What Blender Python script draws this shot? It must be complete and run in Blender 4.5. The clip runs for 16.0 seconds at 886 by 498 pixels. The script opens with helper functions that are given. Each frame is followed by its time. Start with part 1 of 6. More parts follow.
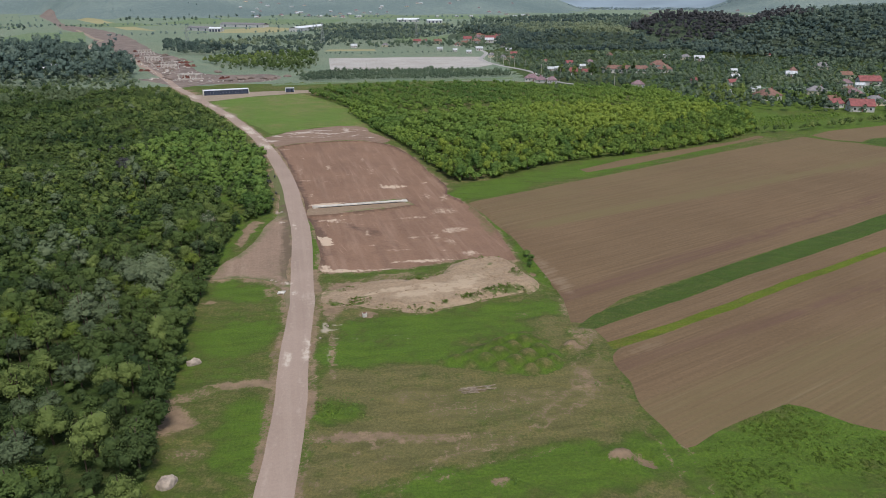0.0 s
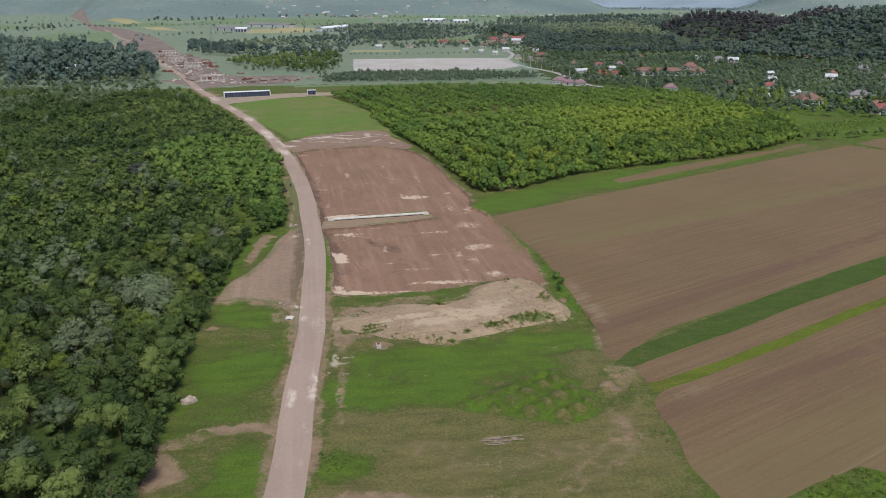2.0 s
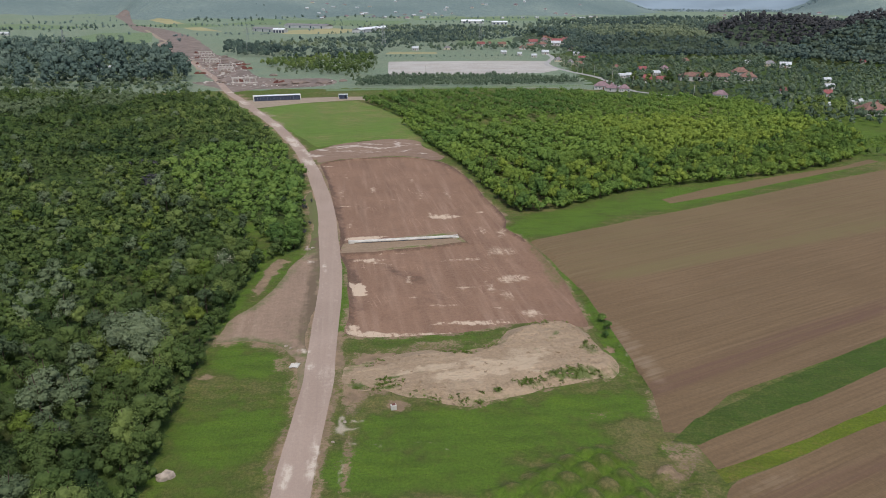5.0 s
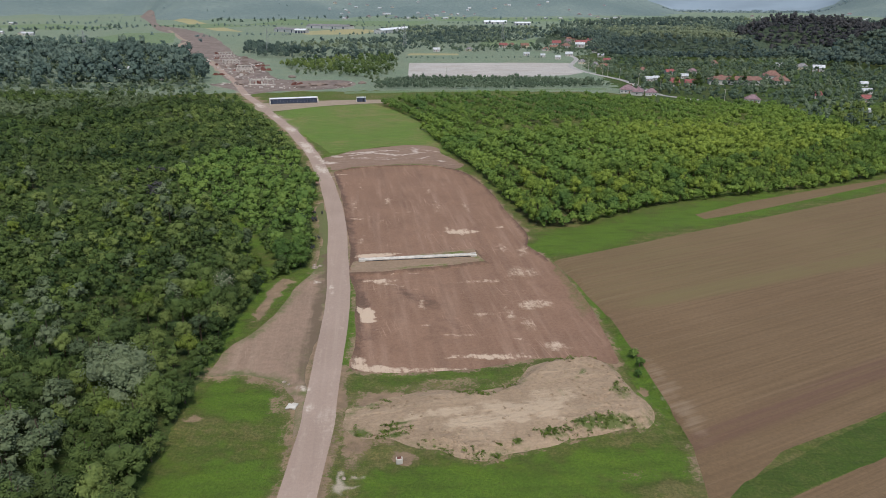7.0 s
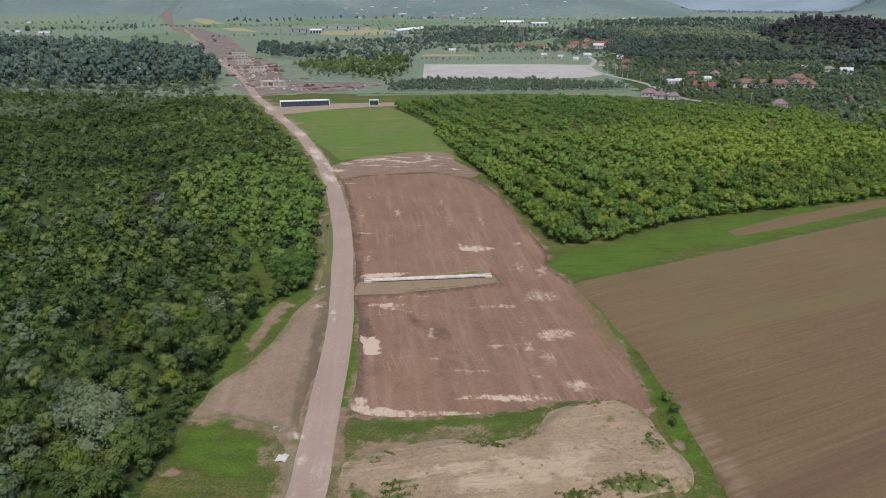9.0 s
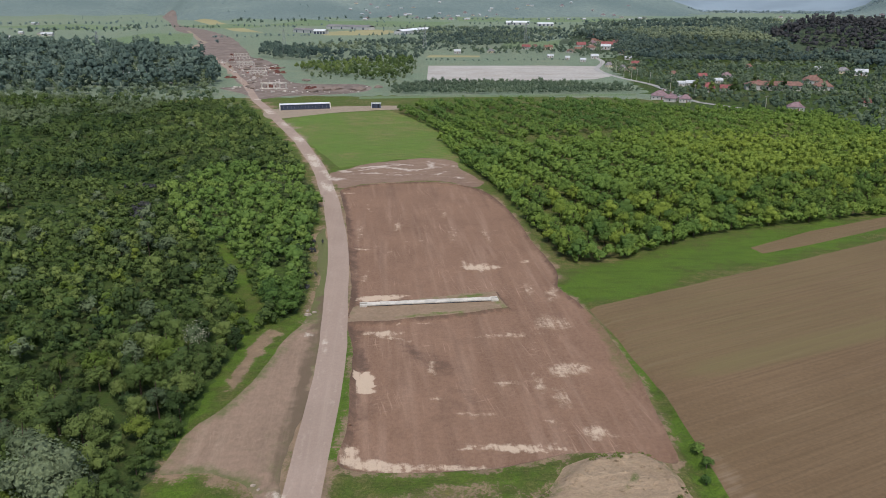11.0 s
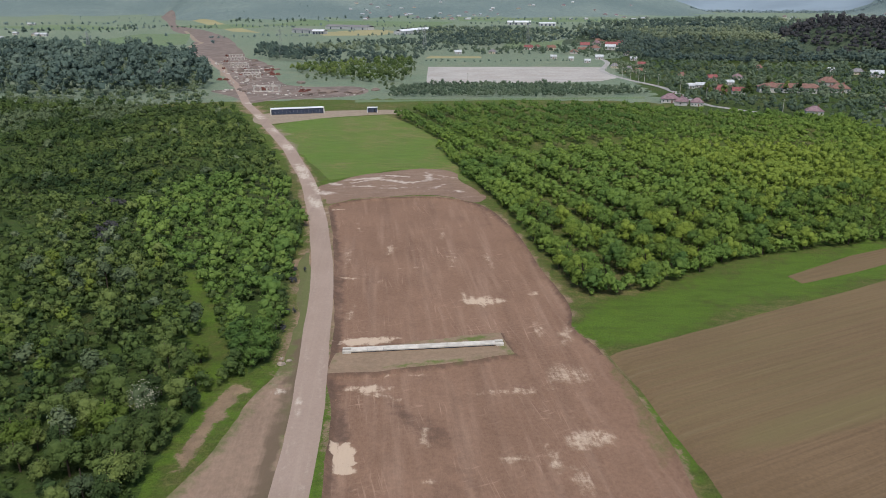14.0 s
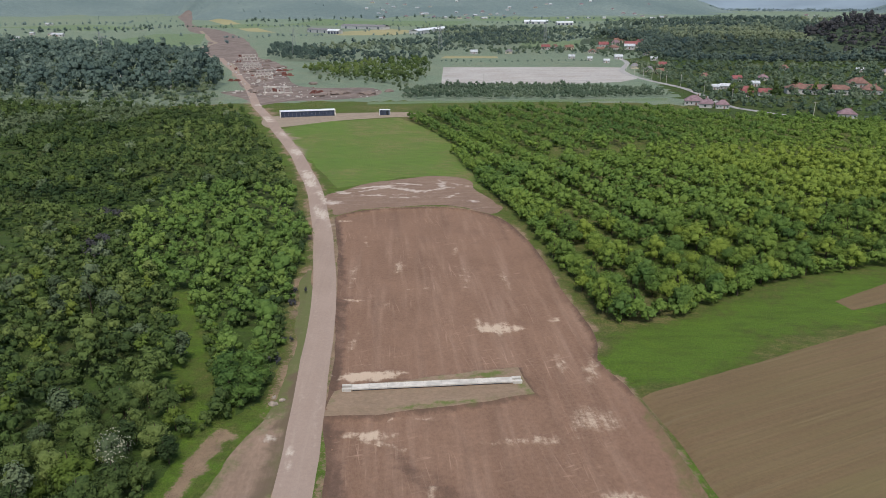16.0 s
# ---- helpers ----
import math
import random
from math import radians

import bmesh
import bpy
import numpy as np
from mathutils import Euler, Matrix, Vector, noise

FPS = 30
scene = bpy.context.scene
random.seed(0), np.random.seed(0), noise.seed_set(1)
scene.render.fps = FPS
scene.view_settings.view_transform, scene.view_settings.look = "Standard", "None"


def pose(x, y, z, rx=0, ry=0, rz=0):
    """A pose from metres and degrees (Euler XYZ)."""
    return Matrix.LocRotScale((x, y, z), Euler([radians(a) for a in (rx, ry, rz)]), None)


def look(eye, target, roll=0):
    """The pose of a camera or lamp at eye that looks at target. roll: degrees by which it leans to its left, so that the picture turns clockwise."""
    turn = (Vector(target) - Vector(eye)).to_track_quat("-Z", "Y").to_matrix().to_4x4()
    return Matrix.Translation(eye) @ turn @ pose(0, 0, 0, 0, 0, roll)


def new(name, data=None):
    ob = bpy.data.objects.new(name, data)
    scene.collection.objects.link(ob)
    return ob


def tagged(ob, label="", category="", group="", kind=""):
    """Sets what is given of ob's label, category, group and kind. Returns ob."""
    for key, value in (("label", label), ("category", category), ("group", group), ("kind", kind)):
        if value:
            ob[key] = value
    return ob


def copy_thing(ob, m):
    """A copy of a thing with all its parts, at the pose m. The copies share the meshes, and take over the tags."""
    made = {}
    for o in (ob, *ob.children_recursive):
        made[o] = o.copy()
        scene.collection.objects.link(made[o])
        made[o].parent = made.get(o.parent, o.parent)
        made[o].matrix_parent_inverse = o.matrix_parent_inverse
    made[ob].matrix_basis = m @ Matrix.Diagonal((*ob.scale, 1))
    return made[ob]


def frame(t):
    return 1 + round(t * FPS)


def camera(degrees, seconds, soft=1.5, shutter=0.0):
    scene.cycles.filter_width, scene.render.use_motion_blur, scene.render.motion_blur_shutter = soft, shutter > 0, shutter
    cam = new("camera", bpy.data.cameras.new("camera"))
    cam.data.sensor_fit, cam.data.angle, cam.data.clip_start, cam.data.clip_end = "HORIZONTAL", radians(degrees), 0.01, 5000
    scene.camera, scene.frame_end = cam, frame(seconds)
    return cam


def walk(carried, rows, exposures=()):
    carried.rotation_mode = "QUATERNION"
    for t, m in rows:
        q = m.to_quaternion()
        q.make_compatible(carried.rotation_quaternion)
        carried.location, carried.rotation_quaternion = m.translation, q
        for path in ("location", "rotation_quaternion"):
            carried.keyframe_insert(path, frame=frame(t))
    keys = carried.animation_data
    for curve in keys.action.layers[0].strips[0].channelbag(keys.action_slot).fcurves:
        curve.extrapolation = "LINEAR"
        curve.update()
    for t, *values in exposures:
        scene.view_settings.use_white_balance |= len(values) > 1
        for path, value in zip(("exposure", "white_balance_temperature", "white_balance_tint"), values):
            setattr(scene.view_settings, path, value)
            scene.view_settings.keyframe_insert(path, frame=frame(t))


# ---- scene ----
from mathutils import geometry

cam = camera(63.73, 16.0, 0.9)
PATH = [
    (0.0, pose(0.00, 0.00, 60.00, 70.631, 0.049, -3.294)),
    (1.5, pose(0.73, 10.30, 60.07, 70.623, 0.096, -1.789)),
    (3.5, pose(1.76, 23.94, 60.20, 70.673, 0.008, 0.240)),
    (7.0, pose(2.75, 47.87, 60.36, 70.748, -0.060, 3.444)),
    (8.0, pose(2.79, 54.66, 60.46, 70.748, -0.118, 4.175)),
    (9.0, pose(2.44, 61.65, 60.48, 70.745, -0.100, 4.709)),
    (12.5, pose(1.27, 86.18, 60.05, 70.776, -0.058, 5.144)),
    (13.5, pose(0.79, 93.64, 59.81, 70.769, -0.018, 5.102)),
    (14.5, pose(0.70, 101.14, 59.61, 70.752, 0.031, 5.410)),
    (16.0, pose(0.00, 111.65, 59.35, 70.716, 0.146, 6.439)),
]
walk(cam, PATH, exposures=[(0.0, -0.10), (16.0, -0.10)])

# ---- light: a bright overcast sky with a wide, weak sun ----
SUN_UP, SUN_TURN = 64.0, 165.0
world = bpy.data.worlds.new("overcast_sky")
scene.world = world
world.use_nodes = True
wt = world.node_tree
sky = wt.nodes.new("ShaderNodeTexSky")
sky.sky_type, sky.sun_disc = "NISHITA", False
sky.sun_elevation, sky.sun_rotation = radians(SUN_UP), radians(SUN_TURN)
sky.air_density, sky.dust_density, sky.ozone_density = 1.0, 2.5, 1.0
wt.links.new(sky.outputs["Color"], wt.nodes["Background"].inputs["Color"])
wt.nodes["Background"].inputs["Strength"].default_value = 0.145
sun = new("sun", bpy.data.lights.new("sun", "SUN"))
sun.data.energy, sun.data.angle, sun.data.color = 2.8, radians(20), (1.0, 0.965, 0.90)
su, st = radians(SUN_UP), radians(SUN_TURN)
sun.matrix_world = look((0, 0, 300), Vector((0, 0, 300)) - Vector((math.sin(st) * math.cos(su), math.cos(st) * math.cos(su), math.sin(su))))


# ---- materials ----
def shader(name, rough=0.9):
    m = bpy.data.materials.new(name)
    m.use_nodes = True
    p = m.node_tree.nodes["Principled BSDF"]
    p.inputs["Roughness"].default_value = rough
    p.inputs["Specular IOR Level"].default_value = 0.25
    return m, m.node_tree, p


def link(nt, a, b):
    nt.links.new(a, b)


def position(nt, turn=0.0, size=(1, 1, 1)):
    geo = nt.nodes.new("ShaderNodeNewGeometry")
    mp = nt.nodes.new("ShaderNodeMapping")
    mp.vector_type = "POINT"
    mp.inputs["Scale"].default_value = size
    rot = nt.nodes.new("ShaderNodeMapping")
    rot.inputs["Rotation"].default_value = (0, 0, radians(turn))
    link(nt, geo.outputs["Position"], rot.inputs["Vector"])
    link(nt, rot.outputs["Vector"], mp.inputs["Vector"])
    return mp.outputs["Vector"]


def grain(nt, vec, scale, detail=4.0, low=0.35, high=0.65, rough=0.55):
    n = nt.nodes.new("ShaderNodeTexNoise")
    n.inputs["Scale"].default_value, n.inputs["Detail"].default_value = scale, detail
    n.inputs["Roughness"].default_value = rough
    link(nt, vec, n.inputs["Vector"])
    return ramp(nt, n.outputs["Fac"], low, high)


def ramp(nt, value, low, high):
    r = nt.nodes.new("ShaderNodeMapRange")
    r.interpolation_type = "SMOOTHSTEP"
    r.inputs["From Min"].default_value, r.inputs["From Max"].default_value = low, high
    link(nt, value, r.inputs["Value"])
    return r.outputs["Result"]


def sums(nt, a, b, op="ADD"):
    n = nt.nodes.new("ShaderNodeMath")
    n.operation = op
    for k, v in enumerate((a, b)):
        if isinstance(v, (int, float)):
            n.inputs[k].default_value = v
        else:
            link(nt, v, n.inputs[k])
    return n.outputs[0]


def blend(nt, fac, a, b, kind="MIX"):
    n = nt.nodes.new("ShaderNodeMix")
    n.data_type, n.blend_type = "RGBA", kind
    for k, v in ((0, fac), (6, a), (7, b)):
        if isinstance(v, (int, float)):
            n.inputs[k].default_value = v
        elif isinstance(v, tuple):
            n.inputs[k].default_value = (*v, 1)
        else:
            link(nt, v, n.inputs[k])
    return n.outputs[2]


def attribute(nt, name):
    a = nt.nodes.new("ShaderNodeAttribute")
    a.attribute_name = name
    return a.outputs["Fac"]


def relief(nt, p, height, distance, strength=0.6):
    b = nt.nodes.new("ShaderNodeBump")
    b.inputs["Distance"].default_value, b.inputs["Strength"].default_value = distance, strength
    link(nt, height, b.inputs["Height"])
    link(nt, b.outputs["Normal"], p.inputs["Normal"])


def earth(name, base, second, light, turn=0.0, stretch=(1, 1, 1), patches=(), big=0.03, fine=0.9, bump=0.12, streaks=0.5, rough=0.95, scratch=0.0, furrow=0.0, crumbs=0.3):
    """Bare soil, gravel or tilled land: two colours by large stains, streaks along one way, and patches where the land carries them."""
    m, nt, p = shader(name, rough)
    flat = position(nt)
    along = position(nt, turn, stretch)
    col = blend(nt, grain(nt, flat, big, 6, 0.35, 0.65), base, second)
    st = grain(nt, along, 0.6, 5, 0.45, 0.75)
    col = blend(nt, sums(nt, st, streaks, "MULTIPLY"), col, light)
    dark = grain(nt, along, 0.35, 4, 0.5, 0.78)
    col = blend(nt, sums(nt, dark, streaks * 0.7, "MULTIPLY"), col, tuple(c * 0.62 for c in second))
    crumb = grain(nt, flat, fine, 6, 0.2, 0.8, 0.7)
    col = blend(nt, crumbs, col, blend(nt, crumb, tuple(c * 0.5 for c in base), tuple(min(1, c * 1.5) for c in base)))
    speck = grain(nt, position(nt, turn, (fine * 3.2, fine * 1.3, fine)), 1.0, 3, 0.38, 0.62, 0.6)
    col = blend(nt, crumbs / 3, col, blend(nt, speck, tuple(c * 0.55 for c in base), tuple(min(1, c * 1.5) for c in base)))
    if scratch:
        for way, wide in ((turn, (2.6, 0.10, 1)), (turn + 74, (1.6, 0.30, 1)), (turn - 9, (4.0, 0.07, 1))):
            fine_line = grain(nt, position(nt, way, wide), 1.0, 3, 0.60, 0.74)
            worn = grain(nt, flat, 0.07, 4, 0.42, 0.66)
            col = blend(nt, sums(nt, sums(nt, fine_line, worn, "MULTIPLY"), scratch, "MULTIPLY"), col, tuple(min(1, c * 1.25) for c in light))
        blot = grain(nt, flat, 0.16, 6, 0.52, 0.72, 0.7)
        col = blend(nt, sums(nt, blot, scratch * 0.5, "MULTIPLY"), col, tuple(c * 0.7 for c in second))
    if furrow:
        line = grain(nt, position(nt, turn, (0.02, 1.0, 1)), 1.8, 2, 0.36, 0.64)
        fade = grain(nt, flat, 0.045, 3, 0.3, 0.6)
        col = blend(nt, sums(nt, sums(nt, line, fade, "MULTIPLY"), furrow, "MULTIPLY"), col, tuple(min(1, c * 1.3) for c in light))
        line = grain(nt, position(nt, turn, (0.03, 1.0, 1)), 1.3, 2, 0.42, 0.66)
        col = blend(nt, sums(nt, line, furrow * 0.8, "MULTIPLY"), col, tuple(c * 0.6 for c in second))
    for attr, colour, spread, turned in patches:
        n = grain(nt, along if turned else flat, 0.55, 7, 0.2, 0.8, 0.7)
        f = sums(nt, attribute(nt, attr), sums(nt, sums(nt, n, 0.5, "SUBTRACT"), spread, "MULTIPLY"))
        if turned == 1:
            wisp = sums(nt, grain(nt, position(nt, turn, (1.5, 0.22, 1)), 0.8, 6, 0.3, 0.72, 0.65), grain(nt, flat, 1.1, 7, 0.34, 0.7, 0.75))
            f = sums(nt, attribute(nt, attr), sums(nt, sums(nt, wisp, 0.75, "MULTIPLY"), 0.28), "MULTIPLY")
        col = blend(nt, sums(nt, ramp(nt, f, 0.15, 0.95) if turned != 1 else ramp(nt, f, 0.18, 0.85), 0.9, "MULTIPLY"), col, colour)
    link(nt, col, p.inputs["Base Color"])
    relief(nt, p, sums(nt, crumb, st), bump)
    return m


def turf(name, lush, mid, dry, bare):
    """Grass with dry and worn places."""
    m, nt, p = shader(name, 0.9)
    flat = position(nt)
    lines = position(nt, -8, (0.25, 1, 1))
    clump = grain(nt, flat, 0.55, 6, 0.3, 0.7, 0.65)
    tuft = grain(nt, flat, 2.2, 4, 0.25, 0.75, 0.7)
    wide = grain(nt, flat, 0.06, 5, 0.3, 0.7)
    row = grain(nt, lines, 0.5, 4, 0.4, 0.7)
    L = attribute(nt, "lush")
    f = sums(nt, L, sums(nt, sums(nt, clump, 0.5, "SUBTRACT"), 0.45, "MULTIPLY"))
    f = sums(nt, f, sums(nt, sums(nt, wide, 0.5, "SUBTRACT"), 0.35, "MULTIPLY"))
    col = blend(nt, ramp(nt, f, 0.05, 0.5), dry, mid)
    col = blend(nt, ramp(nt, f, 0.42, 0.82), col, lush)
    col = blend(nt, sums(nt, row, 0.36, "MULTIPLY"), col, tuple(c * 0.52 for c in mid))
    swath = grain(nt, position(nt, 24, (0.16, 1, 1)), 0.42, 4, 0.46, 0.7)
    col = blend(nt, sums(nt, swath, 0.38, "MULTIPLY"), col, blend(nt, 1.0, col, (1.35, 1.22, 1.1), "MULTIPLY"))
    col = blend(nt, sums(nt, tuft, 0.75, "MULTIPLY"), col, blend(nt, 1.0, col, (0.40, 0.45, 0.38), "MULTIPLY"))
    straw = grain(nt, flat, 1.1, 5, 0.55, 0.75, 0.7)
    col = blend(nt, sums(nt, straw, 0.35, "MULTIPLY"), col, dry)
    col = blend(nt, 1.0, col, (1.14, 1.14, 0.98), "MULTIPLY")
    b = sums(nt, attribute(nt, "bare"), sums(nt, sums(nt, sums(nt, clump, tuft), 1.0, "SUBTRACT"), 0.32, "MULTIPLY"))
    soil = blend(nt, grain(nt, flat, 0.4, 5), bare, tuple(c * 1.35 for c in bare))
    col = blend(nt, ramp(nt, b, 0.35, 0.75), col, soil)
    s = sums(nt, attribute(nt, "pale"), sums(nt, sums(nt, clump, 0.5, "SUBTRACT"), 0.5, "MULTIPLY"))
    col = blend(nt, sums(nt, ramp(nt, s, 0.35, 1.0), 0.9, "MULTIPLY"), col, (0.47, 0.40, 0.32))
    link(nt, col, p.inputs["Base Color"])
    relief(nt, p, sums(nt, clump, tuft), 0.25, 0.7)
    return m


def foliage(name, dark, mid, light, single):
    """Leaves; each tree takes its own tint, each leaf cluster a little more."""
    m, nt, p = shader(name, 0.75)
    p.inputs["Specular IOR Level"].default_value = 0.1
    geo = nt.nodes.new("ShaderNodeNewGeometry")
    if single:
        tint = nt.nodes.new("ShaderNodeObjectInfo").outputs["Random"]
    else:
        tint = attribute(nt, "tint")
    col = blend(nt, ramp(nt, tint, 0.05, 0.7) if single else ramp(nt, tint, 0.0, 0.55), dark, mid)
    col = blend(nt, ramp(nt, tint, 0.55, 1.0) if single else ramp(nt, tint, 0.5, 1.0), col, light)
    leaf = geo.outputs["Random Per Island"]
    col = blend(nt, sums(nt, leaf, 0.42 if single else 0.28, "MULTIPLY"), col, blend(nt, 1.0, col, (0.5, 0.56, 0.5), "MULTIPLY"))
    patch = grain(nt, position(nt), 0.05, 4, 0.35, 0.65)
    col = blend(nt, sums(nt, patch, 0.3, "MULTIPLY"), col, light)
    # Leaf-scale tone, darkest where the bump sinks: gap shade put into the colour.
    tuft = grain(nt, position(nt), 2.1, 5, 0.32, 0.68, 0.7)
    col = blend(nt, sums(nt, tuft, 0.36, "MULTIPLY"), col, blend(nt, 1.0, col, (0.42, 0.46, 0.42), "MULTIPLY"))
    col = blend(nt, 1.0, col, (0.96, 0.96, 0.96), "MULTIPLY")
    bump = nt.nodes.new("ShaderNodeBump")
    bump.inputs["Distance"].default_value, bump.inputs["Strength"].default_value, bump.invert = 0.3, 0.45, True
    link(nt, tuft, bump.inputs["Height"])
    link(nt, bump.outputs["Normal"], p.inputs["Normal"])
    link(nt, col, p.inputs["Base Color"])
    thin = nt.nodes.new("ShaderNodeBsdfTranslucent")
    link(nt, col, thin.inputs["Color"])
    both = nt.nodes.new("ShaderNodeMixShader")
    both.inputs[0].default_value = 0.14
    link(nt, p.outputs[0], both.inputs[1])
    link(nt, thin.outputs[0], both.inputs[2])
    link(nt, both.outputs[0], nt.nodes["Material Output"].inputs["Surface"])
    return m


def plain(name, colour, rough=0.7, vary=0.25, scale=0.6, metal=0.0, dirt=None):
    m, nt, p = shader(name, rough)
    v = position(nt)
    col = blend(nt, grain(nt, v, scale, 5), tuple(c * (1 - vary) for c in colour), tuple(min(1, c * (1 + vary * 0.5)) for c in colour))
    if dirt:
        col = blend(nt, sums(nt, grain(nt, v, scale * 4, 5, 0.55, 0.75), 0.7, "MULTIPLY"), col, dirt)
    link(nt, col, p.inputs["Base Color"])
    p.inputs["Metallic"].default_value = metal
    return m


M_TURF = turf("turf", (0.098, 0.166, 0.022), (0.094, 0.126, 0.028), (0.172, 0.152, 0.070), (0.225, 0.160, 0.105))
M_MEADOW = turf("meadow_grass", (0.132, 0.216, 0.046), (0.150, 0.208, 0.056), (0.23, 0.205, 0.10), (0.24, 0.19, 0.14))
# Far land: pale bluish haze of distance mixed into these three base colours.
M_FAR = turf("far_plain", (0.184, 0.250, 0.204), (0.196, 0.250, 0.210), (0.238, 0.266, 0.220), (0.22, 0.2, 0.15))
M_HAZE = plain("haze_tinted_mountain", (0.215, 0.275, 0.325), 0.95, 0.12, 0.003)
M_RIDGE = turf("hazy_wooded_ridge", (0.138, 0.190, 0.226), (0.172, 0.226, 0.262), (0.240, 0.294, 0.312), (0.18, 0.2, 0.2))
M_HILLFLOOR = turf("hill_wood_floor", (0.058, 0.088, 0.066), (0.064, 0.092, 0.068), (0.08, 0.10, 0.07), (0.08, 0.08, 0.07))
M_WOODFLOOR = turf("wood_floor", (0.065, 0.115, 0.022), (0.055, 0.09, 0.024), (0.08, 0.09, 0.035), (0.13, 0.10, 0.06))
M_ROAD = earth("gravel_road", (0.325, 0.249, 0.205), (0.285, 0.216, 0.176), (0.375, 0.298, 0.245), -9, (1.3, 0.03, 1), [("pale", (0.50, 0.43, 0.36), 0.5, True)], 0.06, 1.6, 0.04, 0.42, scratch=0.06, crumbs=0.12)
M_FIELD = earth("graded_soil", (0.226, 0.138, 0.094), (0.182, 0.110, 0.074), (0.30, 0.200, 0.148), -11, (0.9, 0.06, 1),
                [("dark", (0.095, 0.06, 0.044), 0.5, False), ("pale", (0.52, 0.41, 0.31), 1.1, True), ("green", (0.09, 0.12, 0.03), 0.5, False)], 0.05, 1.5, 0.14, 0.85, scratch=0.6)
M_UPPER = earth("stripped_soil", (0.222, 0.150, 0.110), (0.180, 0.120, 0.088), (0.32, 0.25, 0.195), 80, (1.0, 0.2, 1), [("pale", (0.52, 0.45, 0.39), 0.8, False)], 0.05, 0.8, 0.15, 0.5, scratch=0.5)
M_SAND = earth("sandy_spoil", (0.335, 0.25, 0.17), (0.275, 0.20, 0.132), (0.42, 0.325, 0.225), 78, (1, 0.2, 1),
               [("green", (0.085, 0.12, 0.03), 0.9, False), ("pale", (0.46, 0.36, 0.255), 0.6, True)], 0.09, 1.4, 0.35, 0.6, scratch=0.4)
M_LOBE = earth("bare_clearing", (0.250, 0.176, 0.130), (0.205, 0.146, 0.106), (0.32, 0.245, 0.182), -10, (1.1, 0.045, 1), [("green", (0.10, 0.12, 0.04), 0.7, False), ("dark", (0.125, 0.092, 0.062), 0.5, 2), ("pale", (0.48, 0.42, 0.35), 0.5, True)], 0.06, 0.8, 0.08, 0.6, scratch=0.3)
M_PAD = earth("trampled_earth", (0.250, 0.180, 0.125), (0.205, 0.148, 0.100), (0.31, 0.240, 0.175), 80, (1, 0.2, 1), [("green", (0.10, 0.14, 0.03), 0.9, False)], 0.2, 1.0, 0.1, 0.5)
PLOUGH = [("green", (0.148, 0.119, 0.056), 0.45, 2), ("dark", (0.105, 0.056, 0.045), 0.6, 2), ("pale", (0.24, 0.18, 0.125), 0.9, 2)]
M_PLOUGH = earth("tilled_field", (0.149, 0.099, 0.055), (0.122, 0.082, 0.045), (0.192, 0.134, 0.081), -30, (0.02, 1.3, 1), PLOUGH, 0.02, 1.3, 0.1, 0.36, scratch=0.12, furrow=0.2)
M_BLADE = turf("young_crop", (0.066, 0.118, 0.018), (0.066, 0.108, 0.020), (0.095, 0.12, 0.032), (0.2, 0.15, 0.1))
M_BLOOM = turf("yellow_green_strip", (0.125, 0.172, 0.016), (0.132, 0.168, 0.020), (0.16, 0.145, 0.04), (0.2, 0.15, 0.1))
# Crop green with the blue of distance haze mixed in.
M_FARCROP = turf("far_crop", (0.160, 0.238, 0.148), (0.165, 0.232, 0.148), (0.20, 0.24, 0.165), (0.2, 0.18, 0.13))
M_YARD = earth("gravel_yard", (0.39, 0.372, 0.352), (0.31, 0.285, 0.255), (0.50, 0.465, 0.43), 86, (0.4, 0.05, 1), [], 0.03, 0.3, 0.05, 0.8, scratch=0.4)
M_SITE = earth("churned_site_soil", (0.195, 0.152, 0.130), (0.115, 0.092, 0.083), (0.36, 0.305, 0.265), 20, (0.3, 0.1, 1), [], 0.04, 0.12, 0.3, 0.8)
M_TAN = earth("ripe_stubble", (0.31, 0.285, 0.15), (0.27, 0.25, 0.13), (0.36, 0.31, 0.18), 60, (0.1, 0.02, 1), [], 0.01, 0.2, 0.05, 0.4)
M_PATH = earth("dirt_track", (0.29, 0.235, 0.18), (0.24, 0.19, 0.14), (0.39, 0.33, 0.27), 0, (1, 1, 1), [("green", (0.09, 0.13, 0.03), 0.8, False)], 0.2, 0.5, 0.1, 0.4)
M_ASPHALT = plain("village_road_asphalt", (0.34, 0.33, 0.32), 0.85, 0.2, 0.2)
M_WATER, _nt, _p = shader("lake_water", 0.12)
_p.inputs["Base Color"].default_value = (0.32, 0.36, 0.38, 1)

